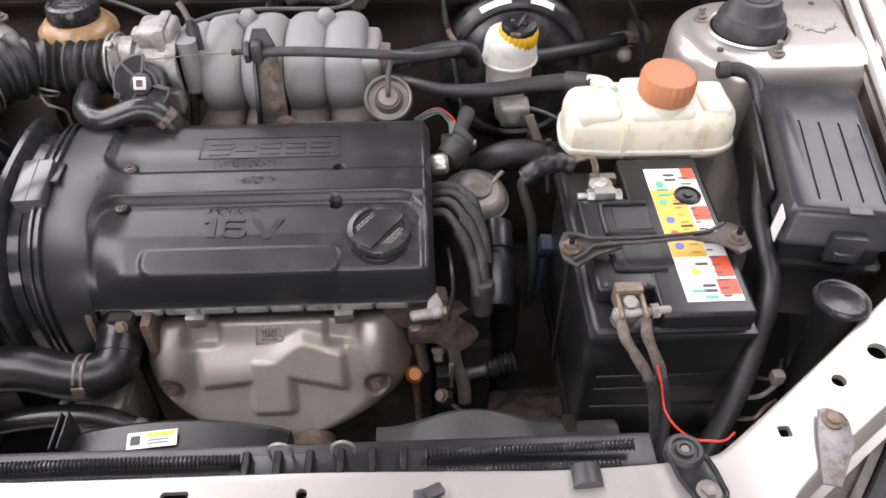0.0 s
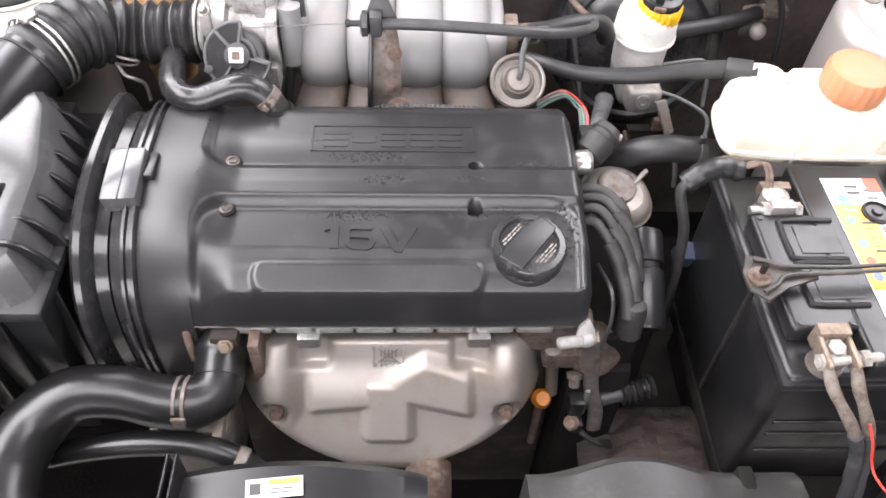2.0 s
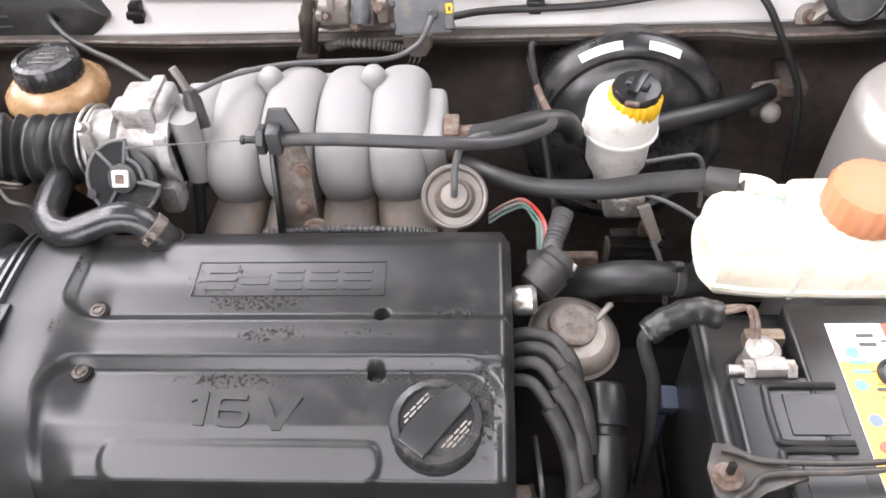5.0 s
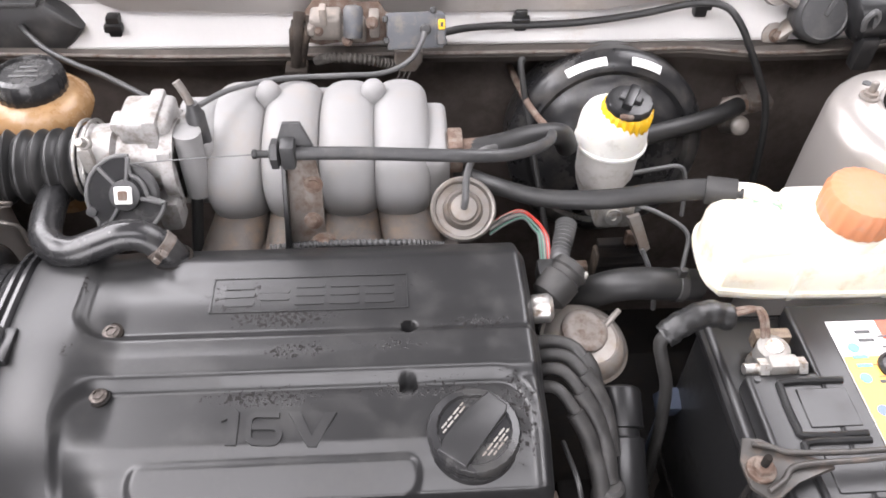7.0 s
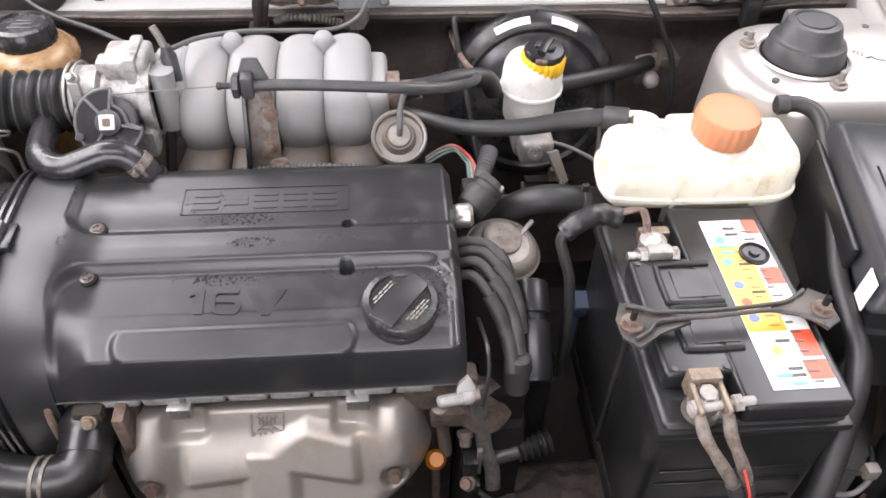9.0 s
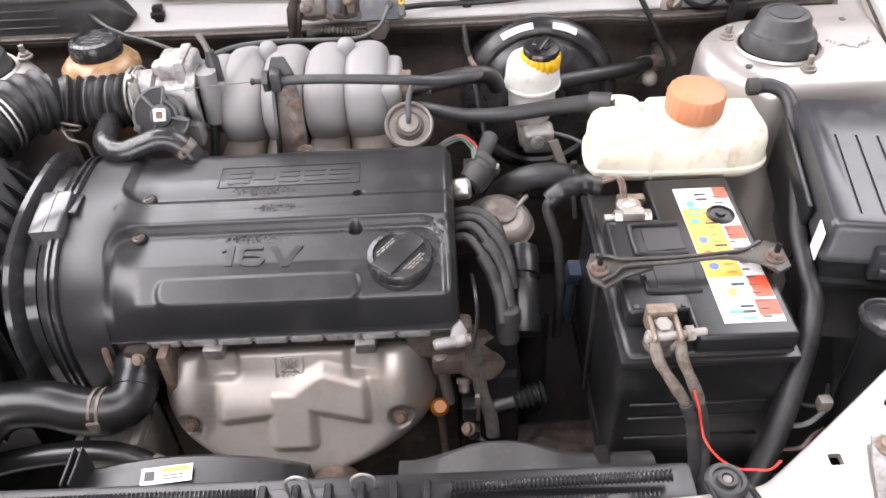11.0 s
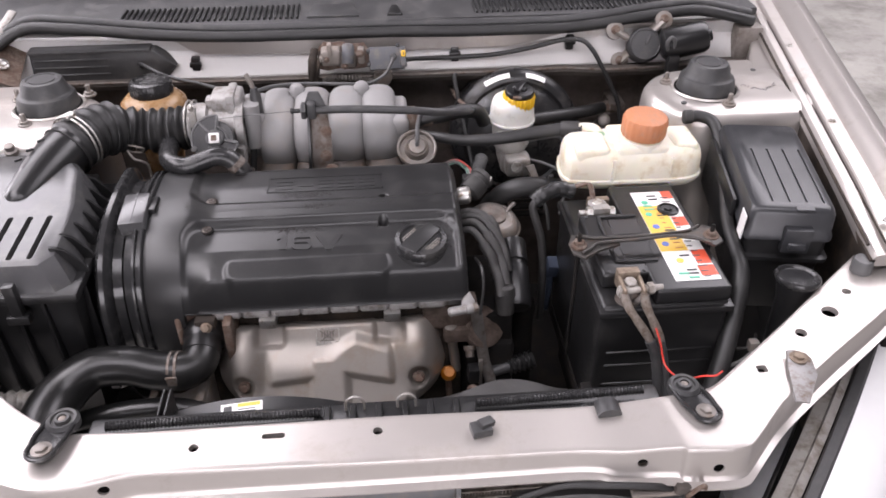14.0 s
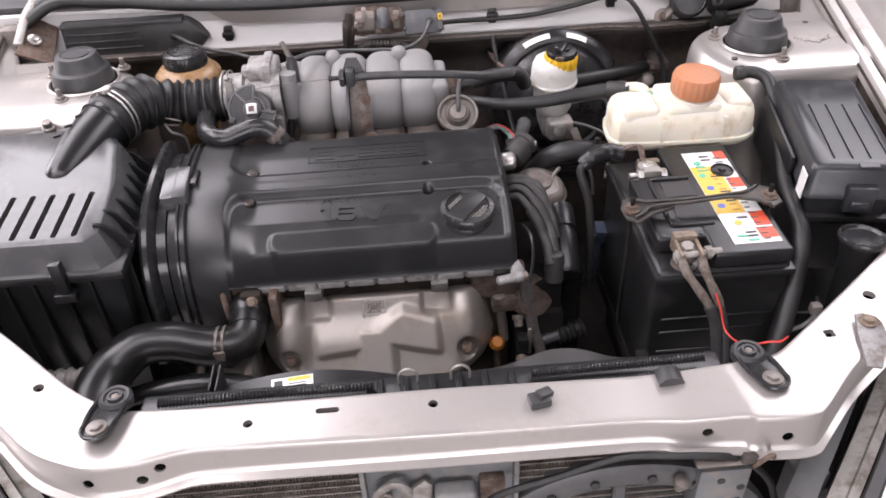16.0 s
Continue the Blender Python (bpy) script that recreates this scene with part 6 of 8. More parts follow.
# ---- radiator and fans ----
radiator = thing("radiator", (-0.12, 0.42, 0.3), "black radiator with a ribbed plastic top tank", "radiator")
bm = B()
rbox(bm, -0.46, 0.23, 0.392, 0.432, 0.66, 0.696, 0.006)
part("top_tank", bm, PLASTIC, radiator)
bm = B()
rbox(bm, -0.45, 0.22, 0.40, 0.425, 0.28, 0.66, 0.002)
part("core", bm, DIRT_SHADE, radiator)
for i in range(6):
    x = -0.178 + 0.031 * i
    bm = B()
    rbox(bm, x - 0.004, x + 0.004, 0.390, 0.417, 0.692, 0.708, 0.0015, 1)
    part("clip", bm, PLASTIC, radiator)
bm = B()
rbox(bm, -0.195, 0.0, 0.388, 0.418, 0.690, 0.699, 0.002)
part("clip_rail", bm, PLASTIC, radiator)
for x in (-0.145, -0.083):
    bm = B()
    tube(bm, [(x - 0.011, 0.415, 0.70), (x - 0.010, 0.415, 0.715), (x, 0.415, 0.722), (x + 0.010, 0.415, 0.715), (x + 0.011, 0.415, 0.70)], 0.0017, 8, 4)
    part("clip_arch", bm, ALLOY_DULL, radiator)
for y, z, x0, x1 in ((0.408, 0.706, -0.435, -0.185), (0.390, 0.700, -0.435, -0.165), (0.408, 0.706, 0.0, 0.205), (0.389, 0.702, -0.01, 0.19)):
    bm = tube(B(), [(x0, y, z), ((x0 + x1) / 2, y + 0.001, z), (x1, y, z + 0.004 * (x0 > -0.1))], 0.0052, 10, 8, ribs=int((x1 - x0) / 0.0042), rib=0.0012)
    solo("corrugated_conduit", bm, SEAM, "black corrugated wiring conduit along the front panel", "conduit", "wiring conduits")

def shroud(name, x0, x1, peak, label, skewed):
    th = thing(name, ((x0 + x1) / 2, 0.46, 0.4), label, "fan shroud", "fan shrouds")
    rings = []
    n = 28
    for k in range(n + 1):
        t = k / n
        x = x0 + (x1 - x0) * t
        h = peak * (math.sin(math.pi * t) ** skewed if skewed < 1 else bump(x, 0.0, 0.10, 0.09))
        rings.append([Vector((x, 0.434, 0.40)), Vector((x, 0.434, 0.648 + h * 0.35)), Vector((x, 0.440, 0.656 + h * 0.45)), Vector((x, 0.470 + h * 0.5, 0.650 + h * 0.7)), Vector((x, 0.482 + h * 0.5, 0.640 + h * 0.5)), Vector((x, 0.486 + h * 0.4, 0.40))])
    part("housing", loft(B(), rings), DUSTY if skewed > 1 else PLASTIC, th, sharp=35)
    return th
sL = shroud("fan_shroud", -0.40, -0.15, 0.022, "black plastic fan shroud with a small warning label", 0.8)
wm = axis((-0.290, 0.458, 0.6685), (0, -0.15, 1)) @ pose(0, 0, 0, 0, 0, 5) @ Matrix.Scale(0.86, 4)
bm = B()
rbox(bm, -0.030, 0.030, -0.0105, 0.0105, 0.0, 0.0016, 0.0, 1, wm)
part("warning_label", bm, LABEL, sL, "white and orange warning label")
bm = B()
rbox(bm, -0.006, 0.027, 0.003, 0.009, 0.0016, 0.0022, 0.0, 1, wm)
part("label_band", bm, LABEL_Y, sL)
bm = B()
rbox(bm, -0.026, -0.014, -0.006, 0.006, 0.0016, 0.0022, 0.0, 1, wm)
for k in range(2):
    rbox(bm, -0.005, 0.020, -0.002 - 0.004 * k, -0.0005 - 0.004 * k, 0.0016, 0.0022, 0.0, 1, wm)
part("label_print", bm, INK, sL)
sR = shroud("fan_shroud", -0.055, 0.21, 0.024, "black plastic fan shroud with a rounded hump", 1.6)
bm = B()
rbox(bm, 0.150, 0.165, 0.446, 0.484, 0.62, 0.652, 0.003)
part("rib", bm, DIRT_SHADE, sR)
bm = B()
rbox(bm, -0.389, -0.386, 0.44, 0.485, 0.648, 0.686, 0.001, 1)
rbox(bm, -0.381, -0.378, 0.44, 0.485, 0.648, 0.686, 0.001, 1)
part("rib", bm, PLASTIC, sL)

# radiator hoses
top_hose = thing("radiator_hose", (-0.47, 0.54, 0.62), "thick black rubber radiator hose with a steel clamp", "hose")
bm = tube(B(), [(-0.364, 0.600, 0.651), (-0.364, 0.585, 0.647), (-0.370, 0.570, 0.643), (-0.391, 0.561, 0.642), (-0.42, 0.562, 0.645), (-0.46, 0.568, 0.652), (-0.505, 0.565, 0.652), (-0.540, 0.540, 0.638), (-0.555, 0.500, 0.628), (-0.550, 0.455, 0.620), (-0.53, 0.42, 0.61)],
         lambda s: 0.0255 + 0.0015 * step(0.2, 0.3, s) + 0.0055 * step(0.5, 0.8, s), 24, 8)
part("hose", bm, WET_RUBBER, top_hose)
for x in (-0.400, -0.391):
    bm = lathe(B(), [(0.0252, -0.0022), (0.0272, -0.0018), (0.0272, 0.0018), (0.0252, 0.0022)], axis((x, 0.5613, 0.6435), (-1, 0.02, 0)), 32)
    part("clamp", bm, BRACKET, top_hose, "thin brownish hose clamp")
bm = B()
rbox(bm, -0.403, -0.388, 0.5335, 0.538, 0.640, 0.656, 0.0015, 1)
part("clamp_buckle", bm, BRACKET, top_hose, "worn steel clamp buckle")
m = axis((-0.552, 0.445, 0.619), (0.1, -1, -0.2))
bm = lathe(B(), [(0.034, -0.006), (0.035, -0.005), (0.035, 0.005), (0.034, 0.006)], m, 28)
part("worm_clamp", bm, STEEL, top_hose, "bright slotted worm drive clamp")
bm = tube(B(), [(-0.56, 0.535, 0.575), (-0.50, 0.538, 0.590), (-0.44, 0.54, 0.596), (-0.39, 0.538, 0.594), (-0.35, 0.53, 0.58), (-0.32, 0.52, 0.55)], 0.0135, 16, 8)
lh = thing("lower_hose", (-0.45, 0.54, 0.59), "narrow black hose below the radiator hose", "hose")
part("hose", bm, WET_RUBBER, lh)
bm = lathe(B(), [(0.0138, -0.006), (0.0148, -0.005), (0.0148, 0.005), (0.0138, 0.006)], axis((-0.345, 0.529, 0.578), (0.9, -0.25, -0.35)), 24)
part("clip", bm, CAN, lh, "small steel clip")
housing = thing("thermostat_housing", (-0.36, 0.62, 0.64), "dark cast thermostat housing on a stained flange", "engine part")
bm = tube(B(), [(-0.364, 0.585, 0.648), (-0.364, 0.600, 0.651), (-0.364, 0.616, 0.653), (-0.363, 0.640, 0.655)], lambda s: 0.0262 + 0.004 * step(0.4, 0.6, s), 24, 6)
part("elbow", bm, PLASTIC, housing)
bm = B()
rbox(bm, -0.397, -0.318, 0.626, 0.65, 0.615, 0.700, 0.006)
part("flange", bm, RUST, housing, "brown stained flange")
bm = B()
rbox(bm, -0.372, -0.342, 0.606, 0.632, 0.672, 0.690, 0.006, 2)
part("bolt_boss", bm, GRIME, housing)
bm = bolt(B(), (-0.355, 0.605, 0.680), (0, -0.85, 0.5), 0.0062, 0.007, 1.3)
part("bolt", bm, TAN, housing, "tarnished hexagon bolt")
bm = tube(B(), [(-0.396, 0.63, 0.700), (-0.396, 0.620, 0.690), (-0.394, 0.612, 0.675), (-0.392, 0.608, 0.650)], 0.0042, 10, 6, flat=0.6)
part("side_strap", bm, RUST, housing)
bm = B()
rbox(bm, -0.332, -0.320, 0.598, 0.63, 0.595, 0.688, 0.003, 2)
part("side_plate", bm, RUST, housing, "narrow rusty plate")
bm = tube(B(), [(-0.66, 0.54, 0.62), (-0.61, 0.545, 0.62), (-0.565, 0.545, 0.615)], 0.014, 14, 6, ribs=7, rib=0.002)
solo("ribbed_union", bm, ALLOY_DULL, "dull metal ribbed pipe union", "pipe")

# panel brackets
for k, (o, up) in enumerate((((0.2485, 0.356), 1), ((-0.478, 0.370), -1))):
    br = thing("mount_bracket", (o[0], o[1], 0.72), "black steel radiator mount bracket with a bolt", "bracket", "radiator brackets")
    z = 0.738 if k == 0 else 0.732
    m = axis((o[0], o[1], z), (0, 0.05, 1)) @ pose(0, 0, 0, 0, 0, 14 if k == 0 else -12) @ Matrix.Scale(0.76, 4)
    bm = B()
    out = [(-0.022, 0.040), (-0.024, 0.0), (-0.020, -0.022)] + [(0.021 * math.cos(radians(a)), -0.024 + 0.021 * math.sin(radians(a))) for a in range(200, 341, 20)] + [(0.020, -0.022), (0.022, 0.0), (0.020, 0.040)]
    plate(bm, out, 0.005, m, 0.0015)
    tube(bm, [m @ Vector((x, y, 0.006)) for x, y in out], 0.0026, 8, 2)
    part("plate", bm, GLOSS, br)
    bm = B()
    bolt(bm, m @ Vector((0, -0.024, 0.005)), (0, 0.05, 1), 0.0075, 0.006, 1.5)
    part("bolt", bm, CAN, br)
    bm = lathe(B(), [(0.024, -0.006), (0.025, 0.006), (0.021, 0.011), (0.017, 0.010), (0.016, 0.006), (0.012, 0.006), (0.011, 0.012), (0.007, 0.012), (0.006, 0.004)], m @ pose(0, 0.034, 0), 28)
    part("grommet", bm, DARK, br, "round rubber grommet")
    bm = lathe(B(), [(0.0055, 0.004), (0.0055, 0.010), (0.003, 0.011)], m @ pose(0, 0.034, 0), 12)
    part("pin", bm, CAN, br)
# clips on the panel
for x, y, z, a in ((-0.001, 0.350, 0.7205, 10), (0.149, 0.366, 0.7245, 0)):
    cl = thing("panel_clip", (x, y, z), "grey plastic cable clip on the front panel", "clip", "panel clips")
    m = pose(x, y, z, 0, 0, a)
    bm = B()
    if a:
        rbox(bm, -0.012, 0.012, -0.009, 0.009, 0, 0.010, 0.002, 2, m)
        rbox(bm, -0.005, 0.014, -0.006, 0.006, 0.008, 0.016, 0.002, 2, m @ pose(0, 0, 0, 0, 12, 20))
    else:
        plate(bm, [(-0.014, 0), (0.014, 0), (0.014, 0.004), (0.009, 0.010), (0.0, 0.012), (-0.009, 0.010), (-0.014, 0.004)], 0.022, axis((x, y - 0.011, z), (0, 1, 0), (1, 0, 0)) @ Matrix.Diagonal((1, -1, 1, 1)), 0.001)
    part("clip_base", bm, DARK, cl)
# headlight bracket and rubber stop
hb = thing("headlight_bracket", (0.40, 0.38, 0.74), "grey steel headlight bracket with a brassy bolt", "bracket")
m = axis((0.385, 0.398, 0.7515), (0.05, -0.1, 1)) @ pose(0, 0, 0, 0, 0, -26) @ Matrix.Scale(0.88, 4)
bm = plate(B(), [(-0.016, 0.012), (-0.008, 0.018), (0.010, 0.018), (0.018, 0.010), (0.026, -0.016), (0.018, -0.07), (0.0, -0.075), (-0.012, -0.02)], 0.003, m, 0.001)
part("plate", bm, BRACKET_GREY, hb)
bm = B()
bolt(bm, m @ Vector((0.0, 0.004, 0.003)), (0, 0, 1), 0.007, 0.006, 1.5)
part("bolt", bm, TAN, hb)
stop = thing("rubber_stop", (0.543, 0.553, 0.76), "grey rubber bonnet stop on the panel", "rubber stop")
bm = lathe(B(), [(0.014, 0), (0.0135, 0.016), (0.012, 0.020), (0.006, 0.021)], axis((0.543, 0.553, 0.7595), (0, 0, 1)), 24)
part("buffer", bm, GREY, stop)

# headlights and the trim beside them
for s in (1, -1):
    def X(x):
        return x if s > 0 else mirror(x)
    hl = thing("headlight", (X(0.56), 0.38, 0.45), "clear headlight lens with a dark rubber edge", "headlight", "headlights")
    a0, a1 = Vector((0.334, 0.225, 0.655)), Vector((0.620, 0.566, 0.668))
    d = (a1 - a0)
    nrm = Vector((d.y, -d.x, 0)).normalized()
    rings = []
    for k in range(17):
        t = k / 16
        p = a0 + d * t + nrm * 0.004 * math.sin(math.pi * t)
        rings.append([Vector((X(q.x), q.y, q.z)) for q in (p, p + nrm * 0.03 + Vector((0, 0, -0.006)), p + nrm * 0.07 + Vector((0, 0, -0.035)), p + nrm * 0.09 + Vector((0, 0, -0.09)), p + nrm * 0.09 + Vector((0, 0, -0.2)), p + Vector((0, 0, -0.2)))])
    part("lens", loft(B(), rings), LENS, hl, sharp=60)
    rings = []
    for k in range(17):
        t = k / 16
        p = a0 + d * t + nrm * (0.004 * math.sin(math.pi * t) + 0.002)
        rings.append([Vector((X(q.x), q.y, q.z)) for q in (p + Vector((0, 0, 0.003)), p - nrm * 0.003 + Vector((0, 0, 0.006)), p - nrm * 0.014 + Vector((0, 0, 0.004)), p - nrm * 0.016 + Vector((0, 0, -0.004)), p - nrm * 0.016 + Vector((0, 0, -0.06)), p + Vector((0, 0, -0.06)))])
    part("edge_seal", loft(B(), rings), DARK, hl, "flat dark rubber edge seal", sharp=30)
    rings = []
    for k in range(17):
        t = k / 16
        p = a0 + d * t + nrm * (0.004 * math.sin(math.pi * t) - 0.016)
        rings.append([Vector((X(q.x), q.y, q.z)) for q in (p + Vector((0, 0, -0.008)), p - nrm * 0.010 + Vector((0, 0, -0.003)), p - nrm * 0.012 + Vector((0, 0, -0.012)), p - nrm * 0.028 + Vector((0, 0, -0.016)), p - nrm * 0.031 + Vector((0, 0, -0.16)), p + Vector((0, 0, -0.16)))])
    part("housing", loft(B(), rings), DUST_TRIM, hl, "dusty pale grey headlight housing", sharp=30)
    rings = []
    for k in range(9):
        p = a0 + d * (k / 8 * 0.6) - nrm * 0.052
        rings.append([Vector((X(q.x), q.y, q.z)) for q in (p + Vector((0, 0, -0.035)), p - nrm * 0.03 + Vector((0, 0, -0.03)), p - nrm * 0.03 + Vector((0, 0, -0.2)), p + Vector((0, 0, -0.2)))])
    part("mount_plate", loft(B(), rings), GREY, hl)

# condenser in front
cond = thing("condenser", (-0.12, 0.345, 0.3), "aluminium air conditioning condenser with rows of fins", "condenser")
bm = B()
rbox(bm, -0.47, 0.26, 0.352, 0.364, 0.30, 0.672, 0.002)
part("core", bm, DIRT_SHADE, cond)
for i in range(14):
    z = 0.662 - 0.0125 * i
    bm = B()
    rbox(bm, -0.468, 0.258, 0.340, 0.362, z - 0.0012, z + 0.0012, 0.0008, 1)
    part("tube", bm, FIN, cond)
random.seed(3)
for i in range(8):
    z = 0.662 - 0.0125 * i - 0.00625
    bm = B()
    for k in range(190):
        x = -0.466 + 0.0038 * k + random.uniform(-0.0006, 0.0006)
        rbox(bm, -0.0004, 0.0004, -0.008, 0.008, -0.0056, 0.0056, 0, 1, axis((x, 0.352, z), (random.uniform(-0.15, 0.15), 0, 1)))
    tagged(part("fin_row", bm, FIN, cond), kind="stuff")
latch = thing("bonnet_latch", (-0.13, 0.33, 0.5), "grey steel bonnet latch on a dusty support", "latch")
BLUE_GREY = paint("dusty_blue_grey_paint", (0.21, 0.215, 0.22), 0.5, 0.2, 90, 0.12, 0.1, (0.30, 0.27, 0.24), 0.35, 18)
bm = B()
rbox(bm, -0.207, -0.026, 0.330, 0.340, 0.42, 0.668, 0.006)
part("support", bm, BLUE_GREY, latch, "dusty blue grey steel support")
for x in (-0.207, -0.032):
    bm = B()
    rbox(bm, x, x + 0.006, 0.318, 0.340, 0.42, 0.666, 0.002)
    part("support_flange", bm, BLUE_GREY, latch)
bm = tube(B(), [(-0.189, 0.318, 0.58), (-0.190, 0.317, 0.617), (-0.182, 0.316, 0.634), (-0.169, 0.316, 0.641), (-0.157, 0.316, 0.632), (-0.153, 0.317, 0.612), (-0.160, 0.318, 0.575)], 0.006, 10, 6, flat=0.5, side=(0, 1, 0))
part("hook", bm, ALLOY_DULL, latch, "curved worn steel hook")
bm = B()
bolt(bm, (-0.181, 0.318, 0.612), (0, -1, 0.2), 0.007, 0.006, 1.4)
part("bolt", bm, CAN, latch)
bm = B()
plate(bm, [(-0.010, -0.045), (0.008, -0.05), (0.012, 0.006), (0.004, 0.014), (-0.012, 0.002)], 0.006, axis((-0.138, 0.322, 0.625), (0, -1, 0.2)), 0.0015)
part("pawl", bm, ALLOY_DULL, latch)
bm = B()
rbox(bm, -0.124, -0.076, 0.300, 0.326, 0.50, 0.630, 0.008, 3)
part("lock_case", bm, BLUE_GREY, latch, "rounded grey lock case")
bm = lathe(B(), [(0.007, -0.014), (0.008, 0.0), (0.006, 0.003)], axis((-0.121, 0.299, 0.611), (0.2, -0.6, 0.8)), 16)
part("rubber_buffer", bm, RUBBER, latch)
bm = B()
rbox(bm, -0.072, -0.042, 0.318, 0.331, 0.58, 0.632, 0.004, 2)
part("side_plate", bm, RUST, latch, "rusty side plate")
bm = tube(B(), [(-0.16, 0.312, 0.586), (-0.13, 0.305, 0.572), (-0.09, 0.296, 0.575), (-0.05, 0.305, 0.59)], 0.003, 8, 5)
part("return_spring", bm, CAN, latch)
bm = tube(B(), [(-0.078, 0.302, 0.60), (-0.048, 0.30, 0.63), (0.017, 0.299, 0.655), (0.08, 0.297, 0.682), (0.131, 0.288, 0.690), (0.169, 0.284, 0.690), (0.20, 0.284, 0.683), (0.232, 0.292, 0.653), (0.262, 0.30, 0.61), (0.276, 0.30, 0.575)], 0.0042, 10, 8)
solo("bonnet_cable", bm, RUBBER, "black bonnet release cable under the front panel", "cable")
guide = thing("cable_guide", (0.20, 0.285, 0.68), "dusty rust-stained cable guide below the panel", "bracket")
bm = B()
rbox(bm, 0.160, 0.215, 0.278, 0.294, 0.675, 0.680, 0.002)
part("tray", bm, TAN_ALLOY, guide)
bm = B()
rbox(bm, 0.208, 0.226, 0.276, 0.290, 0.678, 0.690, 0.003)
part("clamp", bm, LEDGE, guide)
bm = tube(B(), [(0.222, 0.276, 0.675), (0.228, 0.272, 0.692), (0.236, 0.272, 0.698), (0.240, 0.276, 0.688)], 0.0028, 8, 5)
part("wire_hook", bm, RUST, guide)
fan = thing("front_fan", (0.105, 0.33, 0.41), "dark grey front fan in a round shroud", "fan")
fm2 = axis((0.105, 0.338, 0.41), (0, -1, 0.05))
bm = lathe(B(), [(0.214, 0.0), (0.214, 0.022), (0.206, 0.026), (0.184, 0.026), (0.178, 0.022), (0.178, 0.0)], fm2, 72)
part("ring", bm, GREY, fan)
for a in range(0, 360, 45):
    bm = B()
    rbox(bm, 0.03, 0.18, -0.008, 0.008, 0.006, 0.018, 0.003, 1, fm2 @ pose(0, 0, 0, 0, 0, a + 2))
    part("spoke", bm, GREY, fan)
bm = lathe(B(), [(0.06, 0.0), (0.06, 0.024), (0.045, 0.028)], fm2, 32)
part("hub", bm, GREY, fan)
for a in (65, 82, 102, 118):
    bm = lathe(B(), [(0.006, 0.024), (0.006, 0.03), (0.003, 0.031)], fm2 @ pose(0.195 * math.cos(radians(a)), 0.195 * math.sin(radians(a)), 0), 10)
    part("rivet", bm, INK, fan)
bm = lathe(B(), [(0.005, 0), (0.006, 0.012), (0.009, 0.014), (0.009, 0.022), (0.004, 0.024)], axis((0.164, 0.315, 0.588), (0, -0.2, 1)), 12)
part("pale_clip", bm, TAN_ALLOY, fan, "pale plastic clip")
brace = thing("front_bracing", (0.25, 0.32, 0.5), "dusty grey sheet steel bracing beside the condenser", "bracket")
for x0, x1, y0, z1 in ((0.185, 0.247, 0.312, 0.619), (0.294, 0.336, 0.30, 0.612)):
    bm = B()
    rbox(bm, x0, x1, y0, y0 + 0.03, 0.40, z1, 0.005)
    part("sheet", bm, BLUE_GREY, brace)
for x, y, z in ((0.212, 0.312, 0.60), (0.238, 0.312, 0.585), (0.238, 0.312, 0.56), (0.318, 0.30, 0.592)):
    bm = lathe(B(), [(0.005, 0), (0.005, 0.001), (0.003, 0.0015)], axis((x, y, z), (0, -1, 0)), 12)
    part("hole_plug", bm, INK, brace)
motor = thing("level_motor", (0.33, 0.30, 0.55), "small silver headlight levelling motor", "motor")
bm = lathe(B(), [(0.012, 0.0), (0.019, 0.003), (0.019, 0.045), (0.015, 0.05)], axis((0.308, 0.288, 0.566), (1, 0, 0.05)), 24)
part("case", bm, ALLOY, motor)
bm = B()
rbox(bm, 0.30, 0.345, 0.282, 0.302, 0.52, 0.552, 0.006)
part("bracket", bm, TAN_ALLOY, motor)

# ---- rear of the bay ----
booster = thing("brake_booster", (0.15, 1.16, 0.56), "large round black brake booster with two white patches", "brake booster")
bo, bz = (0.164, 1.140, 0.682), (0.0, -0.97, 0.24)
bm = lathe(B(), [(0.118, -0.05), (0.126, -0.045), (0.128, 0.004), (0.128, 0.008), (0.124, 0.014), (0.114, 0.024), (0.106, 0.026), (0.100, 0.022), (0.094, 0.026), (0.086, 0.034), (0.06, 0.040), (0.040, 0.042), (0.036, 0.08)], axis(bo, bz), 64)
booster_shell = part("shell", bm, paint("gloss_black_paint", (0.018, 0.018, 0.019), 0.28, 0, 80, 0.15, 0.05, (0.06, 0.055, 0.05), 0.3, 12), booster)
for a0, a1 in ((96, 121), (62, 81)):
    m = axis(bo, bz)
    bm = B()
    sheet(bm, 10, 4, lambda u, v: m @ Vector(((0.122 - 0.008 * v) * math.cos(radians(a0 + (a1 - a0) * u)), (0.122 - 0.008 * v) * math.sin(radians(a0 + (a1 - a0) * u)), 0.0185 + 0.0078 * v)))
    part("white_patch", thick(bm, -0.001), LABEL, booster_shell, "small white patch")
master = thing("brake_reservoir", (0.14, 1.0, 0.66), "white plastic brake fluid reservoir with a yellow and black cap", "brake reservoir")
mm = axis((0.141, 1.044, 0.706), (0.0, 0.0, 1))
bm = lathe(B(), [(0.026, -0.006), (0.031, 0.004), (0.0345, 0.012), (0.0355, 0.050), (0.035, 0.054)], mm, 36)
part("lower_vessel", bm, paint("grey_translucent_plastic", (0.50, 0.485, 0.46), 0.4, 0, 90, 0.1, 0.04, (0.36, 0.33, 0.29), 0.3, 20), master, "greyish lower half filled with fluid")
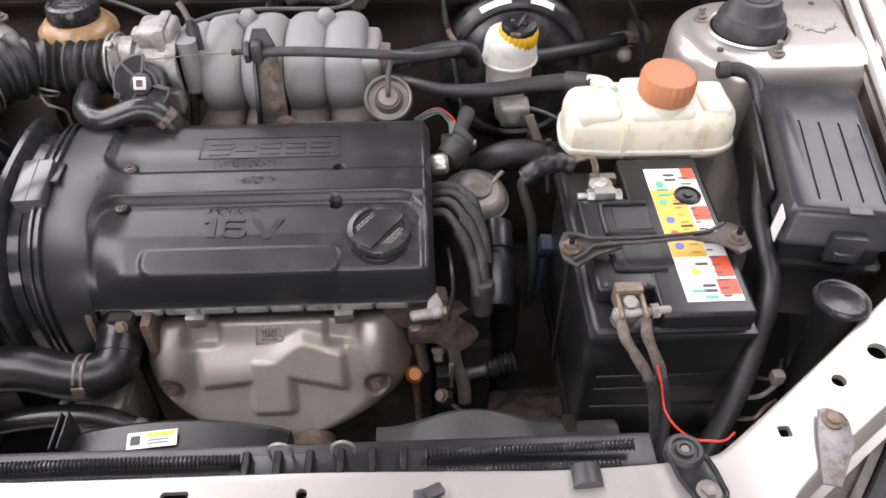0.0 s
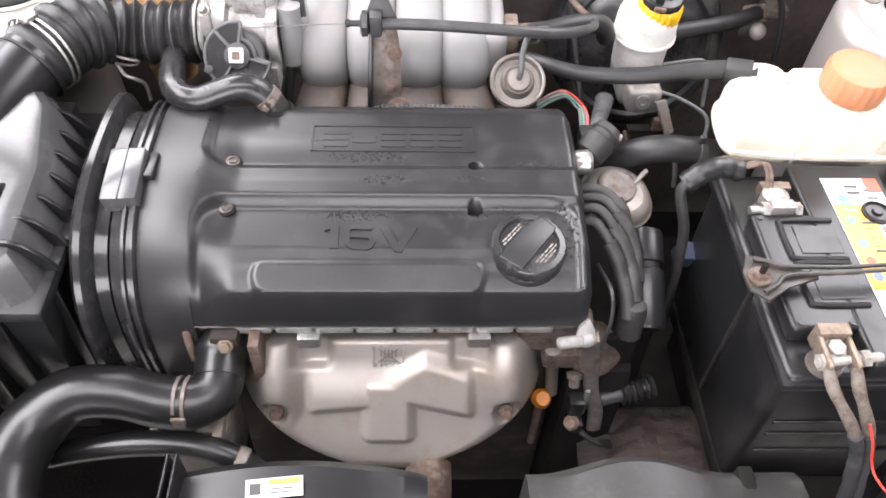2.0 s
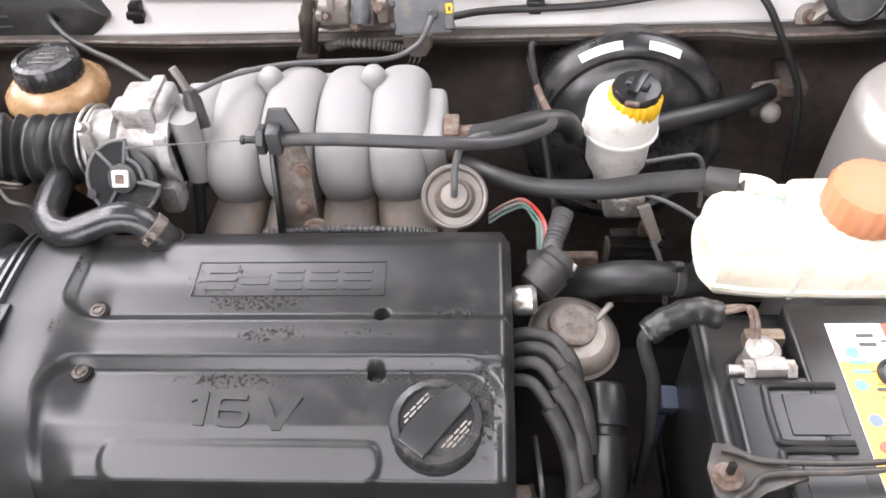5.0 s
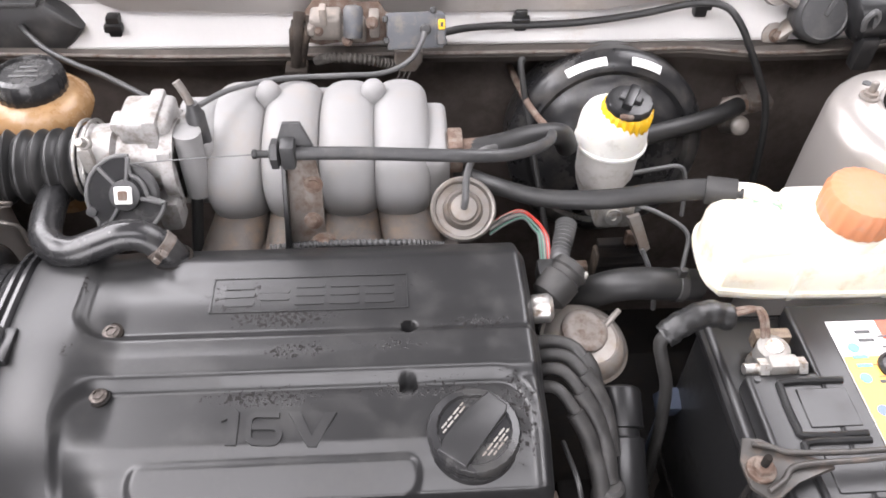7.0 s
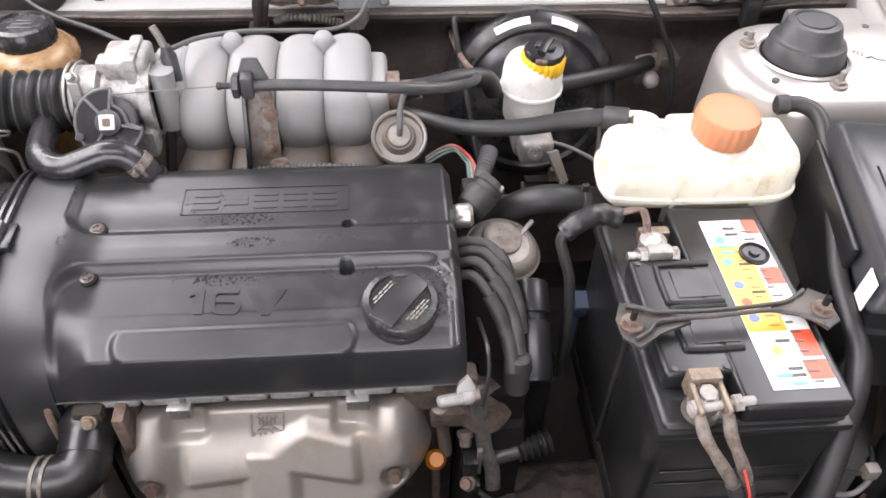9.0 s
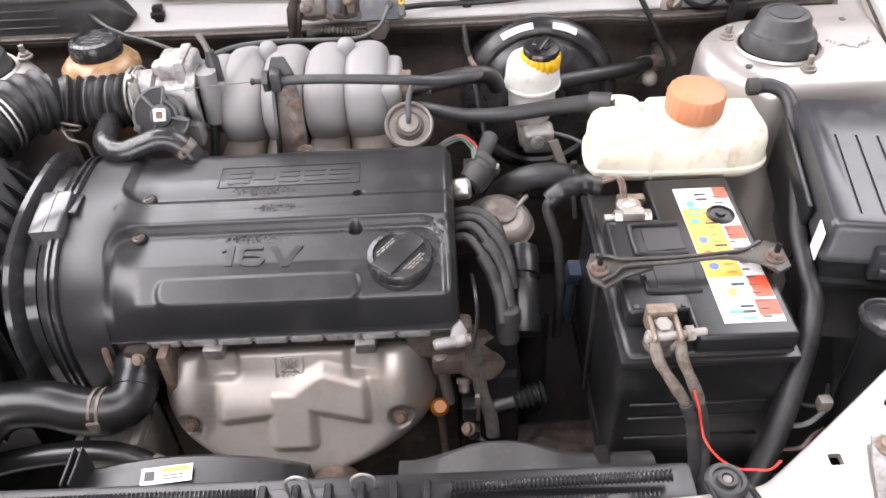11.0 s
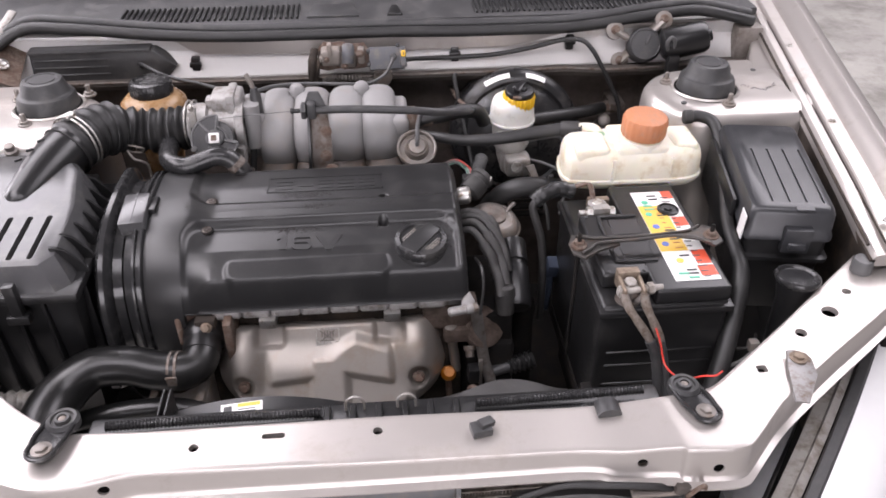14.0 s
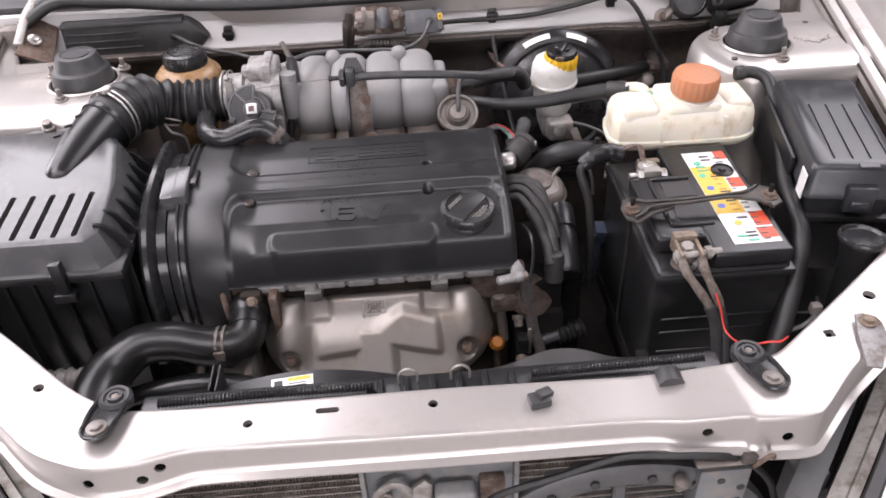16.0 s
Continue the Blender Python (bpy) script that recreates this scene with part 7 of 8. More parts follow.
bm = lathe(B(), [(0.035, 0.052), (0.0405, 0.0535), (0.042, 0.055), (0.042, 0.058), (0.0405, 0.0595), (0.0395, 0.078), (0.038, 0.088), (0.034, 0.097), (0.026, 0.102)], mm, 40)
part("vessel", bm, WHITE, master, "white upper half with a moulded seam")
nm = axis((0.150, 1.038, 0.793), (0.04, -0.10, 1))
bm = lathe(B(), [(0.025, -0.012), (0.025, 0.006)], nm, 32)
part("neck", bm, WHITE, master)
bm = lathe(B(), [(0.0275, 0.0), (0.0295, 0.002), (0.0295, 0.019), (0.0275, 0.022), (0.024, 0.0225)], nm, 96, 22, 0.07)
cap_ring = part("cap_ring", bm, YELLOW, master, "bright yellow ribbed cap ring")
bm = lathe(B(), [(0.0255, 0.021), (0.0265, 0.023), (0.0265, 0.028), (0.0245, 0.031), (0.018, 0.032)], nm, 48, 12, 0.03)
rbox(bm, -0.019, 0.019, -0.0055, 0.0055, 0.030, 0.039, 0.002, 2, nm @ pose(0, 0, 0, 0, 0, 62))
rbox(bm, -0.006, 0.006, -0.013, 0.013, 0.030, 0.036, 0.002, 1, nm @ pose(0, 0, 0, 0, 0, 62))
part("cap_top", bm, PLASTIC, cap_ring, "black cap top with a cross grip")
bm = B()
rbox(bm, -0.0075, 0.0075, -0.003, 0.003, 0.024, 0.0305, 0.0015, 1, nm @ pose(-0.008, -0.024, 0))
part("cap_mark", bm, RUST, cap_ring, "brown stained notch in the cap")
bm = B()
rbox(bm, 0.126, 0.172, 0.990, 1.030, 0.668, 0.706, 0.010, 3)
rbox(bm, 0.122, 0.166, 1.02, 1.13, 0.655, 0.702, 0.015, 3)
part("cylinder", bm, ALLOY_DULL, master, "dull aluminium master cylinder")
bm = lathe(B(), [(0.010, -0.002), (0.010, 0.004), (0.004, 0.0045), (0.004, 0.001)], axis((0.145, 0.989, 0.692), (0, -1, 0.25)), 20)
part("port", bm, STEEL, master)
bm = B()
plate(bm, [(-0.008, 0.0), (0.007, 0.0), (0.013, -0.046), (0.002, -0.052)], 0.008, axis((0.168, 0.990, 0.694), (0.1, -0.85, 0.4), (0.95, 0.1, 0.2)), 0.002)
part("strut", bm, CAN, master, "tapered dull metal strut below the cylinder")
bm = tube(B(), [(0.180, 0.965, 0.66), (0.188, 0.955, 0.645), (0.197, 0.94, 0.62), (0.200, 0.93, 0.59)], 0.003, 8, 6)
part("brake_pipe", bm, GREY, master)
for k, pts in enumerate(([(0.17, 1.03, 0.722), (0.20, 1.035, 0.724), (0.232, 1.04, 0.722), (0.242, 1.035, 0.70), (0.243, 1.02, 0.66)], [(0.17, 1.0, 0.70), (0.20, 0.99, 0.694), (0.230, 0.97, 0.682), (0.228, 0.95, 0.66), (0.215, 0.92, 0.63)])):
    bm = tube(B(), pts, 0.0028, 8, 8)
    solo("brake_line", bm, GREY, "thin steel brake line beside the reservoir", "pipe", "brake lines")
clutter = thing("bulkhead_bracket", (0.13, 0.96, 0.60), "rust-brown brackets and dark ribs deep behind the engine", "bracket")
for x0, x1, y0, y1, z0, z1, mt in ((0.082, 0.124, 0.975, 0.987, 0.590, 0.622, RUST), (0.134, 0.139, 0.985, 1.005, 0.585, 0.630, GRIME), (0.172, 0.188, 1.000, 1.010, 0.625, 0.650, RUST)):
    bm = B()
    rbox(bm, x0, x1, y0, y1, z0, z1, 0.002, 1)
    part("plate", bm, mt, clutter)
for k in range(4):
    bm = B()
    rbox(bm, 0.140, 0.205, 1.000, 1.014, 0.575 + 0.017 * k, 0.581 + 0.017 * k, 0.001, 1)
    part("rib", bm, DIRT_SHADE, clutter)
# vacuum hose of the booster
bm = tube(B(), [(-0.045, 0.985, 0.795), (0.0, 0.99, 0.80), (0.04, 1.005, 0.80), (0.075, 1.02, 0.79), (0.088, 1.03, 0.765)], 0.0125, 16, 8)
solo("booster_hose", bm, RUBBER, "black rubber vacuum hose behind the manifold", "hose")
bm = B()
lathe(bm, [(0.013, -0.02), (0.013, 0.02), (0.011, 0.022)], axis((-0.03, 0.987, 0.797), (1, 0.1, 0)), 18)
rbox(bm, -0.052, -0.036, 0.97, 1.005, 0.78, 0.815, 0.003)
solo("hose_union", bm, RUST, "rusty hose union on the manifold end", "pipe")
bm = tube(B(), [(0.170, 1.055, 0.752), (0.208, 1.078, 0.744), (0.26, 1.105, 0.736), (0.305, 1.135, 0.726), (0.345, 1.168, 0.716)], 0.0115, 14, 8)
solo("clutch_hose", bm, RUBBER, "black rubber hose from booster to firewall", "hose")
bm = B()
plate(bm, [(-0.018, -0.006), (-0.008, -0.010), (0.010, -0.008), (0.018, -0.003), (0.014, 0.006), (-0.012, 0.007)], 0.004, axis((0.350, 1.176, 0.712), (0, -0.7, 0.7)), 0.001)
mount = thing("pipe_mount", (0.347, 1.19, 0.70), "dull stained pipe mount on the firewall", "bracket")
part("flange", bm, RUST, mount)
bm = lathe(B(), [(0.010, -0.05), (0.0125, -0.008), (0.013, 0.0), (0.010, 0.003), (0.005, 0.004)], axis((0.347, 1.149, 0.698), (0, -0.8, 0.6)), 24)
part("stub", bm, CAN, mount)
bm = B()
plate(bm, [(-0.030, -0.010), (0.0, -0.016), (0.026, -0.010), (0.030, 0.004), (0.010, 0.014), (-0.022, 0.010)], 0.005, axis((0.352, 1.182, 0.708), (0, -0.8, 0.6)), 0.001)
rbox(bm, 0.362, 0.392, 1.165, 1.23, 0.708, 0.724, 0.003)
part("backing_plate", bm, BRACKET, mount, "tan stained backing plate")

# power steering reservoir
ps = thing("power_steering_reservoir", (-0.493, 1.06, 0.66), "aged amber fluid reservoir with a black cap", "reservoir")
pm = axis((-0.493, 1.062, 0.74), (0, 0.03, 1))
bm = lathe(B(), [(0.030, -0.06), (0.040, 0.02), (0.046, 0.048), (0.053, 0.058), (0.0565, 0.067), (0.055, 0.077), (0.044, 0.088), (0.036, 0.091)], pm, 44)
part("vessel", bm, AMBER, ps)
bm = lathe(B(), [(0.035, 0.086), (0.037, 0.090), (0.037, 0.106), (0.034, 0.113), (0.028, 0.115), (0.027, 0.112), (0.01, 0.112)], pm, 96, 24, 0.022)
ps_cap = part("cap", bm, GLOSS, ps, "black knurled screw cap")
bm = B()
for k in range(3):
    rbox(bm, -0.015 + 0.003 * k, 0.015 - 0.003 * k, -0.009 + 0.009 * k - 0.0012, -0.009 + 0.009 * k + 0.0012, 0.1115, 0.1132, 0.0004, 1, pm)
part("moulded_writing", bm, GREY, ps_cap)
bm = tube(B(), [(-0.445, 1.06, 0.75), (-0.43, 1.05, 0.74), (-0.425, 1.04, 0.70)], 0.012, 14, 6)
part("outlet", bm, AMBER, ps)

# struts
for s, cx, cy in ((1, 0.470, 0.990), (-1, -0.652, 1.020)):
    st = thing("strut_cap", (cx, cy, 0.83), "grey black rubber strut mount cap in its tower", "strut cap", "strut caps")
    m = axis((cx, cy, 0.833), (0, 0.02, 1))
    bm = lathe(B(), [(0.0500, -0.004), (0.0495, 0.003), (0.0465, 0.020), (0.0445, 0.0235), (0.0405, 0.025), (0.0385, 0.0275), (0.0335, 0.044), (0.031, 0.0475), (0.0245, 0.0485), (0.0235, 0.047), (0.021, 0.0468), (0.0205, 0.0485), (0.012, 0.0487)], m, 44)
    part("cap", bm, DARK, st)
    # dark disc painted as the shaded gap round the cap
    bm = lathe(B(), [(0.053, -0.004), (0.053, 0.0012), (0.049, 0.0015)], m, 44)
    part("gap_shade", bm, DIRT_SHADE, st)
    bm = lathe(B(), [(0.0535, -0.004), (0.0545, 0.0022), (0.0565, 0.0028), (0.059, 0.0)], m, 48)
    part("hole_lip", bm, SILVER, st, "raised silver lip round the hole")
    for dx, dy in ((0.018 * s, -0.066), (-0.06, 0.03), (0.055, 0.04)):
        o = (cx + dx, cy + dy, 0.833)
        bm = B()
        bolt(bm, o, (0, 0, 1), 0.008, 0.007, 1.4)
        lathe(bm, [(0.004, 0.005), (0.004, 0.018), (0.003, 0.019)], axis(o, (0, 0, 1)), 12)
        part("stud", bm, CAN, st, "tarnished stud with a nut")

# wiper motor
wiper = thing("wiper_motor", (0.44, 1.17, 0.78), "dark wiper motor on a rusty three-armed plate", "wiper motor")
m = axis((0.418, 1.182, 0.838), (-0.1, -0.85, 0.5))
bm = lathe(B(), [(0.030, -0.03), (0.033, 0.0), (0.032, 0.008), (0.028, 0.012), (0.026, 0.0105), (0.015, 0.0115)], m, 36)
part("gear_housing", bm, DARK, wiper, "dark grey round gear housing")
bm = B()
rbox(bm, -0.003, 0.003, 0.0, 0.02, 0.013, 0.016, 0.001, 1, m @ pose(0, 0, 0, 0, 0, -30))
part("mark", bm, INK, wiper)
bm = lathe(B(), [(0.022, 0.0), (0.030, 0.006), (0.030, 0.078), (0.026, 0.086), (0.012, 0.09), (0.011, 0.096)], axis((0.445, 1.165, 0.842), (0.95, -0.05, 0.22)), 32)
part("motor_can", bm, PLASTIC, wiper)
for x, z in ((0.362, 0.862), (0.455, 0.880), (0.378, 0.800)):
    bm = B()
    lathe(bm, [(0.017, -0.004), (0.017, 0.004), (0.014, 0.005)], axis((x, 1.2, z), (0, -0.85, 0.5)), 24)
    tube(bm, [(x, 1.2, z), (0.412, 1.2, 0.835)], 0.014, 10, 2, flat=0.5)
    part("arm", bm, CAN, wiper, "stained mounting arm")
    bm = B()
    bolt(bm, (x, 1.196, z + 0.003), (0, -0.85, 0.5), 0.007, 0.008, 1.3)
    part("bolt", bm, RUST, wiper)
bm = B()
rbox(bm, 0.452, 0.474, 1.13, 1.15, 0.792, 0.835, 0.004)
rbox(bm, 0.446, 0.462, 1.14, 1.16, 0.83, 0.862, 0.004)
part("connector", bm, PLASTIC, wiper, "black plug connector")
bm = tube(B(), [(0.452, 1.14, 0.84), (0.444, 1.132, 0.86), (0.45, 1.13, 0.872), (0.46, 1.135, 0.86), (0.458, 1.14, 0.835)], 0.0035, 8, 6)
part("wire_loop", bm, GREY, wiper)

# resonator box at the scuttle
reso = thing("scuttle_box", (-0.62, 1.2, 0.80), "dusty black plastic ribbed box under the scuttle", "plastic box")
bm = loft(B(), [[Vector((x + g * (1 if x < -0.62 else -1), y, z + g * (1 if z < 0.825 else -1))) for x, z in ((-0.745, 0.790), (-0.514, 0.787), (-0.496, 0.800), (-0.477, 0.822), (-0.496, 0.845), (-0.512, 0.857), (-0.74, 0.860))]
                for y, g in ((1.2215, 0.0), (1.204, 0.0), (1.199, 0.002), (1.197, 0.006))])
reso_box = part("box", bm, DARK, reso, sharp=25)
for z in (0.842, 0.828, 0.814):
    bm = B()
    rbox(bm, -0.735, -0.600, 1.1945, 1.199, z - 0.0014, z + 0.0014, 0.001, 1)
    part("rib", bm, DARK, reso_box)
bm = B()
rbox(bm, -0.740, -0.518, 1.193, 1.2215, 0.854, 0.8615, 0.003)
part("top_lip", bm, DARK, reso)

# sensor bracket at the scuttle
sb = thing("sensor_bracket", (-0.13, 1.19, 0.79), "corroded bracket with a solenoid and a flat grey pressure sensor", "sensor bracket")
SENSOR = paint("blue_grey_sensor_plastic", (0.085, 0.089, 0.097), 0.38, 0, 160, 0.12, 0.05, (0.15, 0.135, 0.12), 0.35, 30)
bm = plate(B(), [(-0.058, -0.024), (-0.040, -0.028), (-0.016, -0.024), (0.010, -0.027), (0.044, -0.022), (0.050, 0.006), (0.036, 0.010), (0.030, 0.022), (0.004, 0.020), (-0.012, 0.026), (-0.034, 0.023), (-0.046, 0.026), (-0.058, 0.012)], 0.004,
           axis((-0.152, 1.186, 0.838), (0, -0.85, 0.5)), 0.001)
part("plate", bm, RUST, sb, "rust-stained mounting plate")
bm = B()
rbox(bm, -0.203, -0.166, 1.156, 1.186, 0.828, 0.858, 0.006, 3)
rbox(bm, -0.172, -0.138, 1.160, 1.186, 0.822, 0.846, 0.006, 3)
rbox(bm, -0.190, -0.182, 1.150, 1.166, 0.850, 0.872, 0.002, 2)
rbox(bm, -0.134, -0.122, 1.158, 1.180, 0.830, 0.858, 0.003, 2)
rbox(bm, -0.205, -0.196, 1.150, 1.165, 0.838, 0.850, 0.002, 1)
part("cast_body", bm, TAN_ALLOY, sb, "pale corroded cast body")
bm = lathe(B(), [(0.0105, -0.006), (0.0115, -0.002), (0.0115, 0.026), (0.009, 0.030), (0.004, 0.031)], axis((-0.153, 1.158, 0.838), (0.05, 0.45, 0.9)), 24)
part("solenoid", bm, SENSOR, sb, "dark grey round solenoid")
for x, z, rr in ((-0.130, 0.852, 0.0052), (-0.193, 0.842, 0.0042), (-0.160, 0.829, 0.0046)):
    bm = B()
    bolt(bm, (x, 1.155, z), (0, -0.8, 0.6), rr, 0.006, 1.4)
    part("bolt", bm, RUST, sb)
sm2 = axis((-0.081, 1.156, 0.841), (0.06, -0.86, 0.5), (1, 0, 0.03))
bm = B()
rbox(bm, -0.033, 0.033, -0.021, 0.021, -0.010, 0.006, 0.003, 2, sm2)
rbox(bm, 0.024, 0.036, -0.018, 0.019, -0.008, 0.008, 0.002, 1, sm2)
sensor = part("sensor", bm, SENSOR, sb, "flat blue-grey pressure sensor")
for x, y in ((-0.034, 0.014), (-0.034, -0.010), (0.022, 0.022), (0.034, -0.014)):
    bm = B()
    rbox(bm, x - 0.003, x + 0.003, y - 0.0035, y + 0.0035, -0.004, 0.008, 0.001, 1, sm2)
    part("snap_tooth", bm, DARK, sensor)
bm = lathe(B(), [(0.0068, 0.004), (0.0068, 0.009), (0.0045, 0.011)], sm2 @ pose(0.012, 0.001, 0), 20)
part("port", bm, DARK, sensor, "dark round hose port")
bm = B()
rbox(bm, 0.027, 0.035, 0.0, 0.0115, 0.0075, 0.0105, 0.001, 1, sm2)
part("connector_lock", bm, YELLOW, sensor, "small yellow connector lock")
bm = B()
rbox(bm, 0.0295, 0.0325, 0.003, 0.0085, 0.0102, 0.0112, 0.0005, 1, sm2)
part("lock_slot", bm, INK, sensor)
bm = loft(B(), [[Vector((-0.089 + px * k, 1.162 + py, z)) for px, py in rounded(0.034, 0.020, 0.003, 3)] for z, k in ((0.788, 0.55), (0.798, 0.9), (0.800, 1.0), (0.815, 1.0))])
plug = part("plug", bm, CAN, sb, "dusty pale wiring plug")
for dx in (-0.008, -0.002, 0.004):
    part("plug_wire", tube(B(), [(-0.089 + dx, 1.156, 0.792), (-0.094 + dx, 1.150, 0.780), (-0.104 + dx, 1.158, 0.770)], 0.0013, 6, 4), CABLE, plug)
bm = tube(B(), [(-0.200, 1.172, 0.792), (-0.178, 1.160, 0.804), (-0.140, 1.156, 0.803), (-0.112, 1.160, 0.794), (-0.092, 1.168, 0.782)], 0.0058, 12, 8, ribs=26, rib=0.0011)
part("corrugated_tail", bm, CABLE, sb, "dusty corrugated wire sleeve")
for k, (dx, rr) in enumerate(((0.0, 0.0065), (0.010, 0.0045), (-0.007, 0.0038))):
    bm = tube(B(), [(-0.214 + dx, 1.172, 0.858 - 0.006 * k), (-0.217 + dx, 1.158, 0.835), (-0.222 + dx * 0.6, 1.160, 0.80), (-0.226 + dx, 1.172, 0.765), (-0.220 + dx, 1.195, 0.70), (-0.216 + dx, 1.222, 0.66)], lambda q: rr * (1 + 0.12 * math.sin(q * 40 + k)), 10, 6)
    part("harness", bm, GRIME, sb, "taped dark wiring harness")
bm = B()
rbox(bm, -0.238, -0.210, 1.150, 1.176, 0.776, 0.792, 0.004, 2)
part("harness_clip", bm, GRIME, sb)
# clips along the scuttle and the hoses they hold
for x, z in ((-0.443, 0.822), (0.052, 0.825), (0.277, 0.842)):
    bm = B()
    rbox(bm, x - 0.008, x + 0.008, 1.205, 1.222, z - 0.018, z + 0.012, 0.003, 2)
    rbox(bm, x - 0.011, x + 0.011, 1.200, 1.212, z - 0.006, z + 0.004, 0.003, 2)
    solo("hose_clip", bm, PLASTIC, "black plastic hose clip on the scuttle wall", "clip", "scuttle clips")
bm = tube(B(), [(-0.05, 1.158, 0.836), (-0.02, 1.185, 0.826), (0.02, 1.20, 0.820), (0.07, 1.203, 0.819), (0.13, 1.203, 0.822), (0.20, 1.20, 0.834), (0.26, 1.198, 0.848), (0.295, 1.188, 0.850), (0.315, 1.175, 0.835), (0.335, 1.165, 0.803), (0.355, 1.158, 0.767), (0.372, 1.150, 0.73), (0.380, 1.14, 0.68), (0.385, 1.13, 0.60)], 0.0046, 10, 8)
solo("vacuum_line", bm, RUBBER, "thin black vacuum line along the scuttle wall", "hose")
bm = tube(B(), [(-0.070, 1.143, 0.847), (-0.074, 1.134, 0.838), (-0.088, 1.126, 0.820), (-0.118, 1.115, 0.811), (-0.17, 1.10, 0.818), (-0.23, 1.075, 0.832), (-0.275, 1.03, 0.850), (-0.300, 0.985, 0.862)], 0.0030, 10, 8)
solo("sensor_hose", bm, GREY, "thin grey hose over the intake runners", "hose")
bm = tube(B(), [(-0.540, 1.198, 0.822), (-0.541, 1.188, 0.834), (-0.536, 1.178, 0.838), (-0.520, 1.155, 0.842), (-0.492, 1.125, 0.841), (-0.454, 1.097, 0.84), (-0.411, 1.064, 0.845), (-0.348, 1.010, 0.850)], 0.0034, 10, 8)
solo("small_hose", bm, RUBBER, "thin black hose from the scuttle box", "hose")
bm = tube(B(), [(0.08, 1.0, 0.62), (0.06, 1.08, 0.72), (0.045, 1.13, 0.80), (0.048, 1.14, 0.812)], 0.004, 8, 6)
solo("firewall_wire", bm, RUBBER, "thin dark wire on the firewall", "wire")

# ---- beside the cylinder head ----
adv = thing("vacuum_can", (0.08, 0.80, 0.68), "stained silver vacuum can beside the cylinder head", "engine part")
am = axis((0.076, 0.800, 0.702), (0.15, -0.15, 0.95))
bm = lathe(B(), [(0.026, -0.03), (0.034, -0.010), (0.0445, -0.008), (0.0455, -0.003), (0.0425, -0.001), (0.041, 0.004), (0.036, 0.010), (0.030, 0.0125), (0.0285, 0.010), (0.016, 0.010)], am, 48)
part("can", bm, CAN, adv)
bm = lathe(B(), [(0.024, 0.006), (0.0235, 0.0145), (0.021, 0.016), (0.012, 0.0155), (0.009, 0.014)], am @ pose(-0.004, 0.006, 0), 32)
part("crown", bm, BRACKET, adv, "brown stained crown")
bm = tube(B(), [am @ Vector((0.020, 0.014, 0.008)), am @ Vector((0.028, 0.022, 0.016)), am @ Vector((0.034, 0.028, 0.018))], 0.0032, 8, 4)
part("nipple", bm, CAN, adv)
coil = thing("ignition_coil", (0.06, 0.66, 0.58), "black ignition coil pack with plug leads", "ignition coil")
cz = axis((0.099, 0.748, 0.700), (-0.05, -0.90, -0.44))
bm = lathe(B(), [(0.014, 0.0), (0.0185, 0.002), (0.020, 0.006), (0.0205, 0.036), (0.0205, 0.0385), (0.0165, 0.040), (0.0165, 0.047), (0.0205, 0.049), (0.0205, 0.11), (0.017, 0.115)], cz, 36)
part("cylinder", bm, PLASTIC, coil, "glossy black necked cylinder")
bm = B()
rbox(bm, 0.035, 0.085, 0.635, 0.685, 0.59, 0.645, 0.006)
part("pack", bm, DIRT_SHADE, coil)
for y0, mid, end, r in ((0.775, (0.052, 0.768, 0.738), (0.068, 0.738, 0.722), 0.0082), (0.757, (0.046, 0.750, 0.745), (0.074, 0.716, 0.716), 0.0072),
                        (0.742, (0.040, 0.734, 0.745), (0.070, 0.694, 0.708), 0.0068), (0.726, (0.034, 0.716, 0.742), (0.062, 0.676, 0.700), 0.0062)):
    a, b, c = Vector((0.006, y0, 0.730)), Vector(mid), Vector(end)
    part("plug_lead", tube(B(), [a, a.lerp(b, 0.5) + Vector((0, 0.002, 0.006)), b, b.lerp(c, 0.55) + Vector((0.002, 0, 0.004)), c], r * 0.86, 12, 6), DUSTY, coil)
    tail = c + Vector((0.005, -0.034, -0.026))
    part("lead_boot", tube(B(), [b.lerp(c, 0.35) + Vector((0.001, 0, 0.004)), b.lerp(c, 0.7) + Vector((0.002, 0, 0.003)), c, c.lerp(tail, 0.5) + Vector((0.001, 0, 0.002)), tail], r * 1.28, 14, 5), DUSTY, coil)
bm = lathe(B(), [(0.014, -0.03), (0.0155, 0.0), (0.0135, 0.012), (0.010, 0.015)], axis((0.074, 0.652, 0.672), (0.0, 0.25, 1)), 24)
part("tower", bm, DUSTY, coil, "dusty rubber terminal boot")
con = thing("cam_sensor", (0.035, 0.81, 0.75), "bright metal plug with a black connector", "sensor")
bm = lathe(B(), [(0.012, 0.0), (0.014, 0.004), (0.014, 0.018), (0.010, 0.022)], axis((0.016, 0.803, 0.752), (1, 0, 0.1)), 24)
part("plug", bm, STEEL, con)
bm = lathe(B(), [(0.012, -0.004), (0.0165, 0.0), (0.0175, 0.010), (0.0175, 0.020), (0.0155, 0.022), (0.0155, 0.027), (0.0175, 0.029), (0.016, 0.036), (0.010, 0.038)], axis((0.038, 0.826, 0.743), (0.6, 0.55, 0.35)) @ Matrix.Scale(1.12, 4), 28)
part("connector", bm, DUSTY, con, "round black connector with ribs")
bm = B()
rbox(bm, -0.0016, 0.0016, -0.012, 0.012, 0.002, 0.009, 0.0008, 1, axis((0.067, 0.842, 0.757), (0.25, 0.2, 0.9), (0.8, 0.5, 0)))
part("locking_clip", bm, DUST_TRIM, con, "pale metal locking clip")
bm = B()
